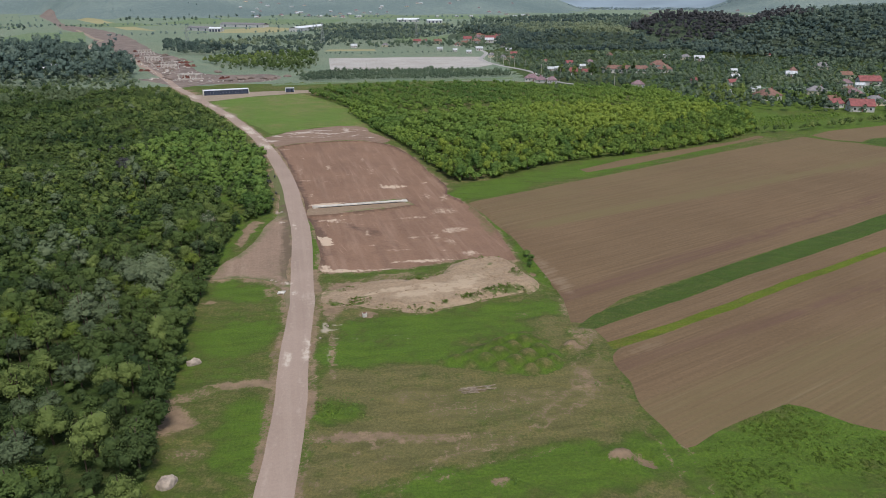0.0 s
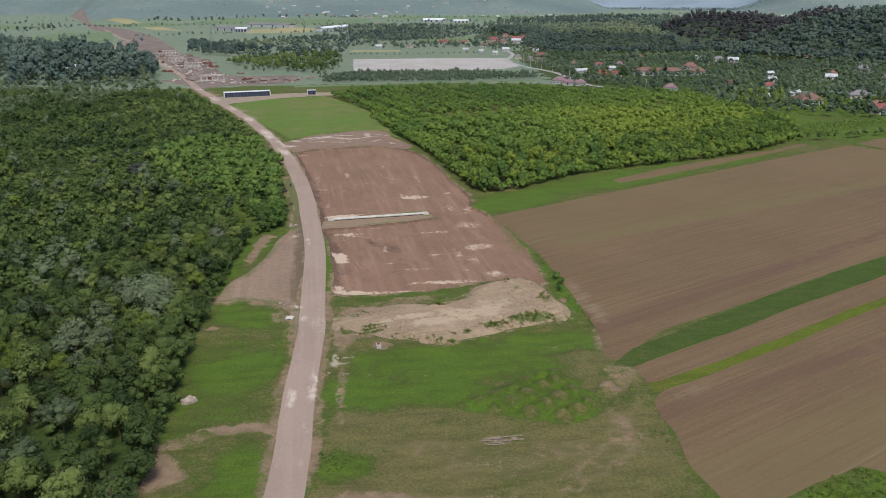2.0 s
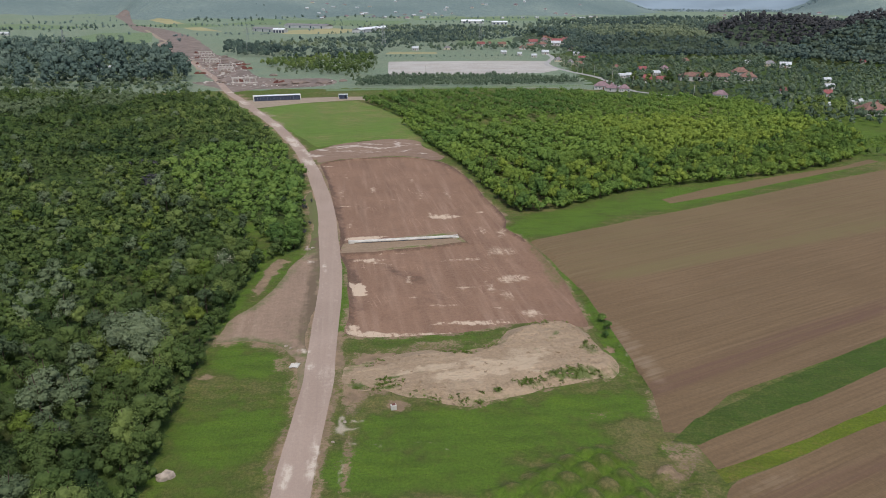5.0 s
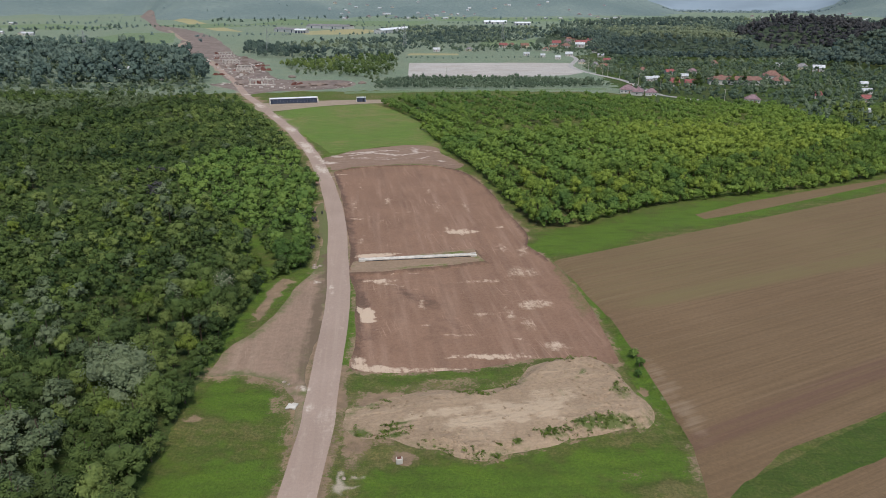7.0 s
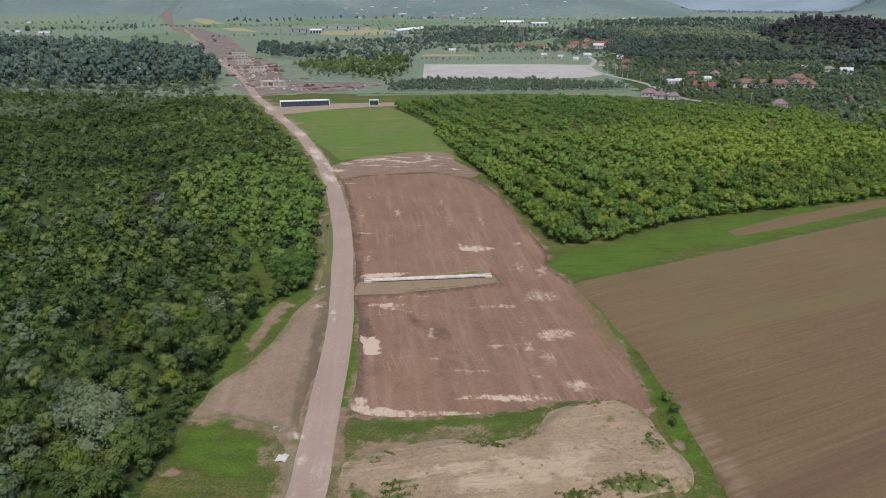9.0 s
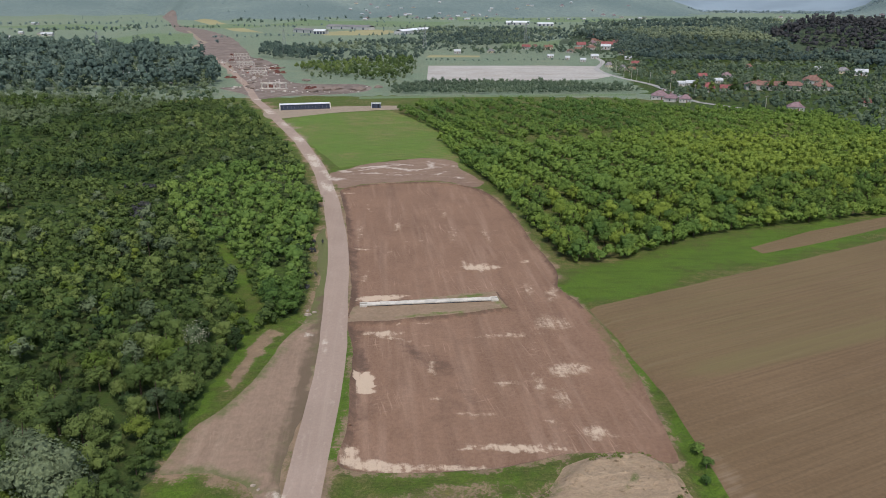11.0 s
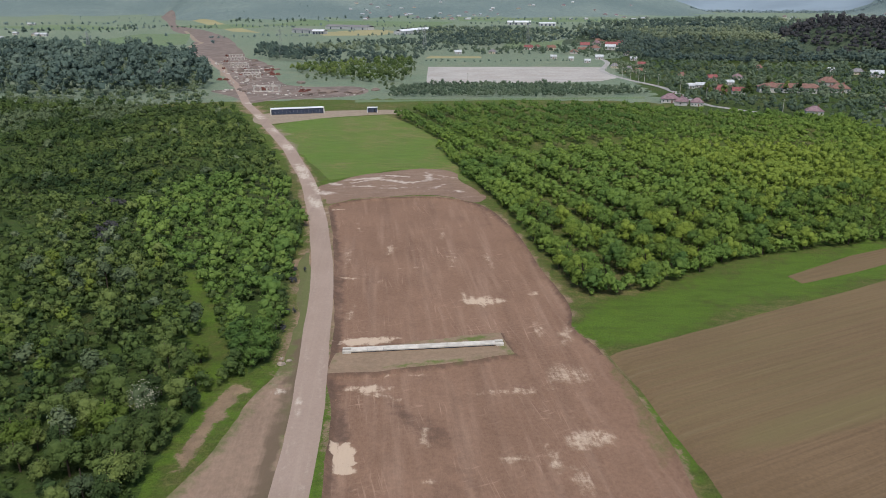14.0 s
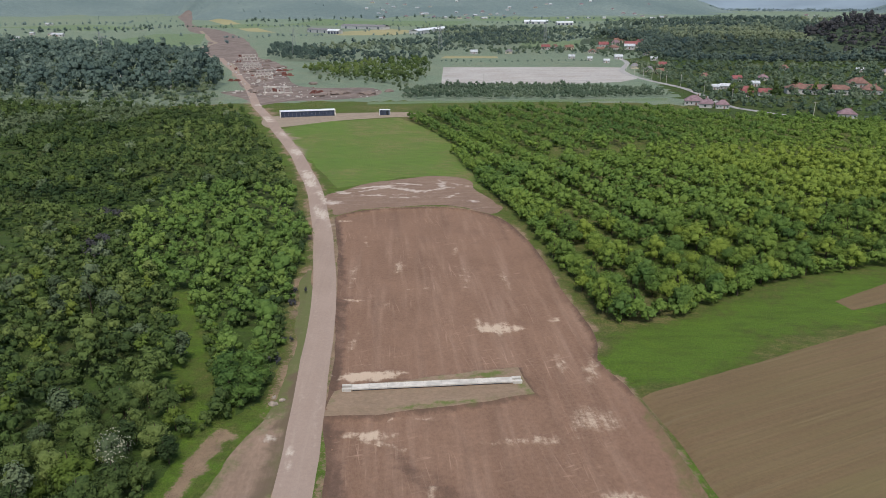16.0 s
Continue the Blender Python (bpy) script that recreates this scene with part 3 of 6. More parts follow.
PALE_ROAD = [(-76, 354, 2.2, 12, 22, 1.0), (-72.0, 343, 2.0, 7, 22, 1.0), (-93, 394, 2.4, 12, 24, 1.0), (-112, 432, 2.6, 12, 26, 1.0), (-134, 476, 2.8, 14, 27, 1.0), (-58, 307, 2.0, 6, 21, 1.0), (-30.6, 191.4, 0.6, 3.2, 10, 1.0), (-18.0, 117, 0.6, 6, 4, 0.9), (-21.3, 113.5, 0.7, 4, 4, 1.0), (-24.0, 143.5, 1, 1.8, 0, 0.8), (-20.4, 140, 2, 6, 6, 0.45), (-64, 328, 1.2, 12, 22, 0.8), (-61, 312, 1.2, 7, 22, 0.8),
             (-158, 528, 3, 6, 25, 1), (-53, 298, 2, 3, 22, 0.6), (-34.5, 196, 1.2, 1.2, 0, 0.8), (-26.5, 149.5, 1.5, 0.8, 0, 1.0), (-36.5, 199, 0.6, 4, 8, 0.5)]
DARK = [(-22.5, 187, 1.4, 5, 12, 0.8), (-14, 192, 1.6, 6, 35, 0.6), (-9, 188, 3, 6, 20, 0.5), (-26, 197, 2, 3, 0, 0.7), (-5, 176, 5, 8, 20, 0.35), (-18, 172, 2, 6, 10, 0.4), (-20, 163, 1.5, 2.5, 0, 0.6)]
TRACKS = [[(-12.3, 80.1), (-8, 82.9), (-3.4, 85.2), (3, 86.2), (14.7, 89), (24.5, 95.3), (29.3, 100.2)], [(-9, 75.9), (-3.3, 79), (2.8, 81), (9.1, 83.2), (19, 85.2)],
          [(34.3, 118.2), (31.6, 109.6), (28.8, 102), (31.1, 100.1), (34.1, 94.8), (36.4, 88.4), (37.7, 82.8), (38, 70)], [(29.3, 100.2), (18, 92), (10, 86), (0, 76)]]


def traits(x, y):
    """What the land carries at each place: grass vigour, bare soil, pale and dark soil, shade of dug edges, weeds."""
    lush = np.clip(0.42 + 0.5 * rough(x, y, 40, 61), 0.1, 0.7)
    lush = np.where((y < 110) & (x > -14) & (x < 36), 0.07 + 0.3 * rough(x, y, 12, 62), lush)
    lush = np.maximum(lush, blobs(LUSH, x, y, 65, 0.45))
    lush = np.where((y > 330) & (y < 500) & (x < 0), 0.5 + 0.7 * rough(x, y, 26, 63) + 0.3 * rough(x, y, 5, 64), lush)
    heap = inside(HEAPS, x, y)
    lush = np.where(heap, 0.95 - 0.8 * tipped(x, y) ** 2 + 0.35 * rough(x, y, 5, 66), lush)
    far = np.hypot(x, y)
    lush = np.where(far > 2200, 0.5 + 0.9 * rough(x, y, 330, 68, 3) + 0.5 * rough(x, y, 90, 69, 2), lush)
    lush = np.where((x > 150) & (y > 330) & (y < 520), 0.7 + 0.5 * rough(x, y, 20, 67), lush)
    bare = blobs(BARE, x, y, 70, 0.5)
    for i, line in enumerate(TRACKS):
        d = away(curve(line, False, 2), x, y, False, 6)
        bare = np.maximum(bare, 0.62 * smooth(0.75, 0.2, np.abs(d - 0.85)) * (0.7 + 0.9 * rough(x, y, 5, 80 + i)))
    road = away(ROAD_C, x, y, False, 9)
    verge = (y > 157) & (y < 198) & (x > np.interp(y, ROAD_C[:, 1], ROAD_C[:, 0]))
    bare = np.maximum(bare, 0.8 * smooth(4.6, 2.9, road) * (0.8 + 1.2 * rough(x, y, 7, 90)) * np.where(verge, 0.25, 1))
    lush = np.where(verge & (road < 7), 0.75 + 0.5 * rough(x, y, 5, 93), lush)
    rim = np.minimum(away(LOBE, x, y, True, 4), np.minimum(away(SPOIL, x, y, True, 4) + 1.3, away(FIELD, x, y, True, 4) + 0.8))
    bare = np.maximum(bare, smooth(3.0, 0.2, rim) * (0.62 + 1.1 * rough(x, y, 3.5, 92)) * np.where((x < -36) & (y > 156) & (y < 200), 0.25, 1))
    pale = np.maximum(blobs(PALE, x, y, 100, 0.75), np.maximum(blobs(PALE_FAR, x, y, 130, 0.6), 0.85 * blobs(PALE_ROAD, x, y, 150, 0.5)))
    pale = np.where(inside(curve([(-23.0, 182.9), (-19.9, 183.4), (-18.5, 176.6), (-21.4, 176.5)], True, 1.0, False), x, y), 1.3 + 0.8 * rough(x, y, 2.5, 152), pale)
    dark = blobs(DARK, x, y, 160, 0.6)
    pale = np.maximum(pale, np.where(road < 2.6, 0.28 * smooth(0.5, 0.15, np.abs(road - 1.0)) + 0.2 * rough(x, y, 9, 151), 0))
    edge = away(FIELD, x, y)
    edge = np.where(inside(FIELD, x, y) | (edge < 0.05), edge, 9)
    # Dug edge darkened in colour for the shade on its cut face.
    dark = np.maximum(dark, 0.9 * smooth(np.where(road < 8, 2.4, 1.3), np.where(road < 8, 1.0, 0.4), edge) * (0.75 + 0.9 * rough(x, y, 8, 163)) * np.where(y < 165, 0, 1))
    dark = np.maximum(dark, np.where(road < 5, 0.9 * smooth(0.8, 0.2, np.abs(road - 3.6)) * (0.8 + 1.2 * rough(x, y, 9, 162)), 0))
    # The same shade, put into the soil colour round the pad's foot.
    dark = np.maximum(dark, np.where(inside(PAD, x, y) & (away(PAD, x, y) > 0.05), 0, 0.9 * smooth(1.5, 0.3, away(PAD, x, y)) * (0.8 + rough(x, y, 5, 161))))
    green = np.zeros(x.shape)
    # weeds on the spoil heap, the pad and the clearing
    sp = inside(SPOIL, x, y)
    ds = away(SPOIL, x, y)
    green = np.where(sp, np.clip(0.75 * smooth(3.4, 0.2, ds) * (0.3 + 1.8 * rough(x, y, 5, 171)), 0, 1), green)
    green = np.maximum(green, np.where(sp, blobs([(20.5, 141.2, 4.5, 1.3, 12, 1.0), (13.5, 138.4, 2.5, 1.0, 10, 0.7), (25.4, 149.8, 1.5, 2.4, 0, 0.6), (2.9, 148.5, 2.0, 0.7, 10, 0.75), (-10, 139.6, 2.6, 0.45, 14, 0.95), (-10.3, 138.2, 2.4, 0.4, 14, 0.95), (-9.6, 137.0, 2.2, 0.4, 14, 0.9), (-15, 137, 2.0, 1.5, 0, 0.8), (8.1, 135.6, 0.7, 0.9, 0, 1.0), (18.6, 161, 2.0, 0.9, 10, 0.7), (20, 156, 0.6, 3.0, -25, 0.5), (16, 149, 0.7, 2.0, 20, 0.45)], x, y, 175, 0.6), 0))
    pd = inside(PAD, x, y) | (away(PAD, x, y) < 0.05)
    green = np.where(pd, np.clip(smooth(1.8, 0.6, away(PAD, x, y)) * (0.1 + 1.2 * rough(x, y, 4, 172)), 0, 1), green)
    green = np.where(pd, np.maximum(green, blobs([(-5, 217.6, 5, 1.0, 16, 0.9), (1.5, 214.5, 1.2, 3, 20, 0.6), (-12, 207.5, 9, 0.8, 17, 0.7)], x, y, 176, 0.6)), green)
    lobe = (x < np.interp(y, ROAD_C[:, 1], ROAD_C[:, 0])) & (x > -50) & (y > 130) & (y < 262)
    for i, line in enumerate([[(-25.6, 150), (-26.8, 157.3), (-28.8, 168.5), (-30.9, 180.9), (-32.1, 192.2), (-33.4, 201), (-36.4, 214)], [(-27.4, 152), (-28.4, 157.2), (-30.9, 171.2), (-33.0, 186.2)]]):
        dark = np.maximum(dark, np.where(lobe, (1.0 - 0.4 * i) * smooth(0.75, 0.2, away(curve(line, False, 2), x, y, False, 4)) * (0.85 + 0.9 * rough(x, y, 8, 177 + i)), 0))
    green = np.where(lobe, np.clip(0.25 * smooth(5.0, 3, road) * (0.8 + rough(x, y, 6, 173)) + 0.03 + 0.6 * rough(x * 3, y * 0.5, 7, 174) + 0.62 * smooth(196, 208, y) + 0.3 * smooth(186, 198, y) * smooth(-35, -37, x), 0, 0.95), green)
    green = np.where(lobe, np.maximum(green, 0.75 * smooth(2.2, 0.2, away(LOBE, x, y, True, 4)) * (0.7 + 1.2 * rough(x, y, 4, 175))), green)
    # crop coming up on the tilled land, in belts along the rows
    till = (x > 19) & (y > 84) & (x < 340) & (y < 380) & ~sp & ~pd & (x - 19 > (214 - y) * 0.12)
    w = (x - 19.7) * -0.53 + (y - 214) * 0.85
    belt = 0.46 * smooth(-5, 5, w + 31 + 0.1 * (x - 37)) + 0.75 * smooth(4.5, 0.5, np.abs(w + 31 + 0.1 * (x - 37))) * smooth(25, 45, x) + 0.2 * smooth(6, 1, np.abs(w + 50)) + 0.55 * smooth(-4, 4, -(w + 108 + 0.1 * (x - 40))) + 0.2 * rough(x, y, 25, 180)
    crop = np.clip(belt + 0.12 * rough(x * 0.85 + y * 0.53, w * 6, 30, 181), 0, 0.8)
    green = np.where(till, crop, green)
    dark = np.where(till, np.clip(0.55 * smooth(4, 1, np.abs(w + 72 + 2 * rough(x, y, 30, 182))) + 0.55 * smooth(3.5, 0.5, np.abs(w + 100 + 0.13 * (x - 40) + 2 * rough(x, y, 20, 186))) + 0.2 * rough(x, w * 5, 30, 183), 0, 0.7), dark)
    pale = np.where(till, np.clip(0.5 * blobs([(34, 150, 2.5, 14, 8, 0.9), (43, 114, 6, 1.5, 30, 0.9)], x, y, 185, 0.6) + 0.5 * rough(x * 0.85 + y * 0.53, w * 8, 14, 184), 0, 0.8), pale)
    return {"lush": lush, "bare": bare, "pale": pale, "dark": dark, "green": green}


ROAD_C = curve(ROAD_LINE, False, 3.0)
LOBE = curve([(-42.9, 152), (-43.9, 160), (-42.4, 167.5), (-40.0, 173), (-38.5, 180), (-38.4, 190), (-37.6, 199), (-37.0, 208), (-40.5, 225), (-44.6, 240), (-49, 262), (-45.5, 256), (-39, 233), (-34.4, 209), (-31, 190), (-27.4, 163), (-24.2, 137), (-26, 140.5), (-29.5, 150), (-35.5, 153)], True, 1.0, True, 1.3, 34)
CORRIDOR = [(-160, 526), (-178, 556), (-206, 588), (-194, 600), (-212, 633), (-245, 705), (-290, 800), (-335, 885), (-390, 960), (-418, 1030), (-455, 1130), (-560, 1370), (-690, 1575), (-990, 2180), (-1330, 2850),
            (-1285, 2870), (-860, 1960), (-640, 1610), (-470, 1300), (-330, 985), (-290, 890), (-250, 830), (-215, 750), (-178, 650), (-150, 618), (-112, 622), (-96, 600), (-100, 570), (-125, 552), (-146, 545)]
# name, label, category, material, outline; later ones lie within earlier ones
ZONES = [
    ("meadow", "open mown meadow of short green grass beside the gravel road", "meadow", M_MEADOW, curve([(-62, 338), (-89, 392), (-118, 446), (-106, 470), (-66, 488), (-51, 464), (-34, 426), (-19, 384), (-7.5, 341), (-14, 340), (-22, 356), (-42, 355)], True, 1.5, False, 1.6, 21)),
    ("bare_verge", "worn pale earth along the meadow's far edge", "bare earth", M_PATH, curve([(-124, 452), (-98, 474), (-74, 488), (-60, 494), (-64, 508), (-104, 500), (-136, 484)], True, 3, True, 1.0, 22)),
    ("earthworks", "churned reddish-brown construction corridor with rubble", "construction site", M_SITE, curve(CORRIDOR, True, 6, True, 3.0, 23)),
    ("haul_track", "pale dirt haul track along the building site", "track", M_PATH, ribbon([(-236, 690), (-284, 795), (-345, 890), (-398, 975), (-440, 1095), (-455, 1158), (-494, 1227), (-573, 1389), (-664, 1571)], 7.0, 8, 48, 1.2)),
    ("gravel_yard", "wide flat pale grey gravel yard", "yard", M_YARD, YARD),
    ("grass_strip", "light green strip of young crop", "field", M_FARCROP, curve([(-94, 537), (-44, 549), (25, 561), (88, 572), (90, 583), (25, 571), (-45, 558), (-96, 548)], True, 4, False, 0.5, 24)),
    ("stubble_field", "tan ripe field near long sheds", "field", M_TAN, curve([(-330, 1400), (-235, 1420), (-215, 1600), (-292, 1690), (-380, 1520)], True, 20, False, 2, 25)),
    ("stubble_field", "tan strip of dry ground behind the yard", "field", M_TAN, curve([(-92, 895), (-30, 903), (-32, 930), (-90, 928)], True, 10, False, 1, 26)),
    ("stubble_field", "yellowish strip beside the earthworks", "field", M_TAN, curve([(-560, 1560), (-480, 1500), (-880, 2260), (-980, 2330)], True, 20, False, 2, 27)),
    ("crop_field", "light green crop field on the plain", "field", M_FARCROP, curve([(-690, 1440), (-600, 1452), (-465, 1130), (-485, 945), (-620, 1090)], True, 20, False, 2, 28)),
    ("crop_field", "light green crop field on the plain", "field", M_FARCROP, curve([(-620, 1900), (-180, 1840), (-160, 2300), (-640, 2350)], True, 30, False, 2, 29)),
    ("crop_field", "green crop field behind the yard", "field", M_FARCROP, curve([(-10, 1080), (60, 1060), (85, 1230), (0, 1280)], True, 20, False, 2, 31)),
    ("crop_field", "light green crop field on the plain", "field", M_FARCROP, curve([(-1250, 1750), (-900, 1560), (-820, 1720), (-1150, 1960)], True, 30, False, 2, 45)),
    ("crop_field", "light green crop field on the plain", "field", M_FARCROP, curve([(-820, 1850), (-640, 1700), (-560, 1800), (-720, 2050)], True, 30, False, 2, 46)),
    ("crop_field", "light green crop field on the plain", "field", M_FARCROP, curve([(-150, 2350), (350, 2300), (380, 2700), (-200, 2760)], True, 40, False, 2, 47)),
    ("lake", "pale grey lake water far off", "lake", M_WATER, curve([(-1640, 2230), (-2750, 3800), (-4200, 3600), (-2700, 1750)], True, 40, False, 4, 32)),
    ("stripped_ground", "stripped brown soil with pale puddled streaks", "bare earth", M_UPPER, curve([(-61, 330), (-52, 345), (-44, 351), (-30, 358.5), (-20, 355), (-14, 339), (-6.7, 322), (-8, 313), (-17, 318), (-26, 320), (-37, 318), (-47, 314), (-54, 307), (-57, 313), (-61, 321)], True, 1.0, True, 1.5, 33)),
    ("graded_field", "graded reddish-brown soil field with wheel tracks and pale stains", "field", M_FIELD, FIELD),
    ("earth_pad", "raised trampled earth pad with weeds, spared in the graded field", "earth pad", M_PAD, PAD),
    ("spoil_heap", "low heap of pale sandy spoil with weeds", "earth heap", M_SAND, SPOIL),
    ("bare_clearing", "bare tan clearing of dry soil between woods and road", "bare earth", M_LOBE,
     LOBE),
    ("tilled_field", "tilled brown field with faint green rows of seedlings", "field", M_PLOUGH,
     curve([(20.0, 213.5), (23.3, 203), (26.9, 188.5), (29.4, 176), (30.8, 163), (32.2, 151), (33.5, 137), (32.4, 125.5), (35, 125.2), (45.6, 136.4), (61, 145.2), (79.2, 156.4), (99.9, 169), (123, 182.1), (142.2, 194.2), (246, 252), (207, 288), (199, 299.5), (190, 306), (183.5, 315.5),
            (174.8, 309.6), (139.3, 288.9), (107.5, 268.7), (79.8, 251.1), (55.5, 235.7), (34, 222)], True, 1.6, False, 0.4, 35)),
    ("tilled_field", "bare brown field beyond a grassy balk near the village", "field", M_PLOUGH, curve([(189, 319), (205, 330), (242, 343.5), (330, 372), (330, 300), (262, 262), (240, 284), (222, 313), (211, 309), (203, 301.5), (193, 307.5)], True, 2, False, 0.4, 49)),
    ("crop_strip", "small bright green plot of crop at the field corner", "field", M_BLADE, curve([(203, 300.5), (211, 308), (221, 311), (238, 283), (209, 288)], True, 2, False, 0.3, 50)),
    ("tilled_field", "narrow tilled brown strip between grass verges", "field", M_PLOUGH, curve([(65.5, 256), (86.4, 272), (115.6, 289.5), (147.6, 307), (164.2, 320), (166, 316), (152.7, 306.5), (111.4, 279.1), (82.6, 260.3), (67.2, 251.6)], True, 2, False, 0.4, 36)),
    ("tilled_field", "brown tilled strip between two green strips", "field", M_PLOUGH, curve([(36.0, 122.6), (56.4, 134.4), (73.6, 145.6), (92.2, 156), (113.7, 168.6), (130.4, 178.6), (330, 289), (330, 275), (122.8, 165.0), (86.8, 144.4), (53.4, 124.6), (37.6, 114.6)], True, 1.6, False, 0.35, 37)),
    ("tilled_field", "tilled brown field with dark furrow bands", "field", M_PLOUGH,
     curve([(37.2, 112.8), (37.0, 101.5), (36.4, 94.7), (37.8, 88.4), (39.2, 83.6), (44.2, 86.6), (52, 90.7), (59.8, 94), (63.5, 91.3), (68, 87), (78, 83.5), (110, 76), (330, 60), (330, 274), (120.5, 161.8), (84.9, 140.9), (51.5, 121)], True, 1.6, True, 0.4, 38)),
    ("crop_strip", "dark green strip of young cereal crop", "field", M_BLADE, curve([(32.4, 122.6), (36.5, 122.4), (44.8, 128.2), (57.5, 134.6), (75, 146), (94.5, 157.3), (116.5, 170.0), (133.5, 180.2), (330, 289), (330, 300.5), (142.2, 194), (123, 181.8), (99.9, 168.7), (79.2, 156.1), (61, 144.8), (37.8, 129.2)], True, 1.4, False, 0.35, 39)),
    ("crop_strip", "narrow yellow-green strip of flowering weeds", "field", M_BLOOM, curve([(37.4, 113.6), (52.4, 121.6), (67.5, 130.2), (85.4, 141.3), (105.2, 152.7), (120.7, 161.8), (330, 274), (330, 276.4), (123.6, 165.8), (87.4, 145.4), (53.6, 125.0), (36.8, 116.4)], True, 1.2, False, 0.35, 40)),
    ("village_road", "pale asphalt lane winding into the village", "road", M_ASPHALT, ribbon([(99, 900), (98.9, 849), (84, 770), (86.1, 731), (95.4, 688), (112, 634), (118, 556), (126, 536), (140, 518)], 5.0, 6, 41, 0.2)),
    ("gravel_road", "pinkish-grey compacted gravel road with pale worn patches", "road", M_ROAD, ribbon(ROAD_LINE, 5.15, 1.5, 42, 0.1)),
]


def scatter(x0, x1, y0, y1, s, rng):
    gx, gy = np.meshgrid(np.arange(x0, x1, s), np.arange(y0, y1, s))
    p = np.stack([gx.ravel(), gy.ravel()], 1)
    return p + rng.uniform(-0.35, 0.35, p.shape) * s


def build_land():
    rng = np.random.default_rng(4)
    levels = [(-19, 31, 130, 164.5, 0.5), (3, 30, 104, 123, 0.45), (-66, 80, 62, 212, 1.0), (-100, 60, 212, 360, 1.4), (-140, 330, 40, 420, 3.5), (-420, 460, 0, 900, 9.0), (-1300, 900, -200, 2000, 32.0), (-5100, 5100, -1500, 5100, 110.0)]
    pts = []
    for i, (x0, x1, y0, y1, s) in enumerate(levels):
        p = scatter(x0, x1, y0, y1, s, rng)
        keep = np.ones(len(p), bool)
        for a0, a1, b0, b1, _ in levels[:i]:
            keep &= ~((p[:, 0] > a0) & (p[:, 0] < a1) & (p[:, 1] > b0) & (p[:, 1] < b1))
        pts.append(p[keep])
    pts = np.concatenate(pts)
    edges, verts, n = [], [pts], len(pts)
    for z in ZONES:
        o = z[4]
        k = len(o)
        edges += [(n + j, n + (j + 1) % k) for j in range(k)]
        verts.append(o)
        n += k
    # the foot of the dug scarp, inside the field and round the pad
    for o, inset in ((FIELD, 0.9), (PAD, -0.9)):
        t = np.roll(o, -1, 0) - np.roll(o, 1, 0)
        t /= np.linalg.norm(t, axis=1, keepdims=True)
        turn = np.sign(np.sum(o[:, 0] * np.roll(o[:, 1], -1) - np.roll(o[:, 0], -1) * o[:, 1]))
        foot = o + np.stack([-t[:, 1], t[:, 0]], 1) * turn * inset
        edges += [(n + j, n + (j + 1) % len(o)) for j in range(len(o))]
        verts.append(foot)
        n += len(foot)
    allv = np.concatenate(verts)
    res = geometry.delaunay_2d_cdt([Vector(v) for v in allv], edges, [], 0, 1e-4, False)
    V = np.array([tuple(v) for v in res[0]])
    F = np.array(res[2])
    c = V[F].mean(1)
    owner = np.full(len(F), -1)
    for i, z in enumerate(ZONES):
        owner[inside(z[4], c[:, 0], c[:, 1])] = i
    Z = height(V[:, 0], V[:, 1])
    A = traits(V[:, 0], V[:, 1])
    for i in range(-1, len(ZONES)):
        f = F[owner == i]
        if not len(f):
            continue
        used, back = np.unique(f, return_inverse=True)
        back = back.reshape(f.shape)
        if i < 0:
            name, label, cat, mat = "ground", "wide valley floor of uneven grass with worn bare soil", "ground", M_TURF
        else:
            name, label, cat, mat = ZONES[i][:4]
        flat = name == "lake"
        co = np.column_stack([V[used], np.full(len(used), 0.5) if flat else Z[used]])
        me = mesh_from(name, co, back)
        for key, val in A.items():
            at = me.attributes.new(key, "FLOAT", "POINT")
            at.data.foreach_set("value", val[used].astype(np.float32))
        me.polygons.foreach_set("use_smooth", np.ones(len(f), bool))
        me.materials.append(mat)
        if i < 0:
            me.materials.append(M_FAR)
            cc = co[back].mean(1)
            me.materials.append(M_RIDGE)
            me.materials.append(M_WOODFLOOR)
            me.materials.append(M_HAZE)
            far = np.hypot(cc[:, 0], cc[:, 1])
            # Slots by distance and height choose land colours with more haze mixed in.
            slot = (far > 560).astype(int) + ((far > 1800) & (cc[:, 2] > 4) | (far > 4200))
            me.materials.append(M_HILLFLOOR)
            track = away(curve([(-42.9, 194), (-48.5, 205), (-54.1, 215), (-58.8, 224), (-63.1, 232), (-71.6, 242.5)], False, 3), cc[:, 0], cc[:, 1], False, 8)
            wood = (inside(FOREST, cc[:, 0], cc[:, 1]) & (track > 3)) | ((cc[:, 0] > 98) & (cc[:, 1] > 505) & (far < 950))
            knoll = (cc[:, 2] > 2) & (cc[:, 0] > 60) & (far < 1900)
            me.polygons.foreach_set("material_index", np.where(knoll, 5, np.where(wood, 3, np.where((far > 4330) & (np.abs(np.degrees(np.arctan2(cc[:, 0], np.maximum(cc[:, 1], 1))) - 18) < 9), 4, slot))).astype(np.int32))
        tagged(new(name, me), label, cat, kind="structure")


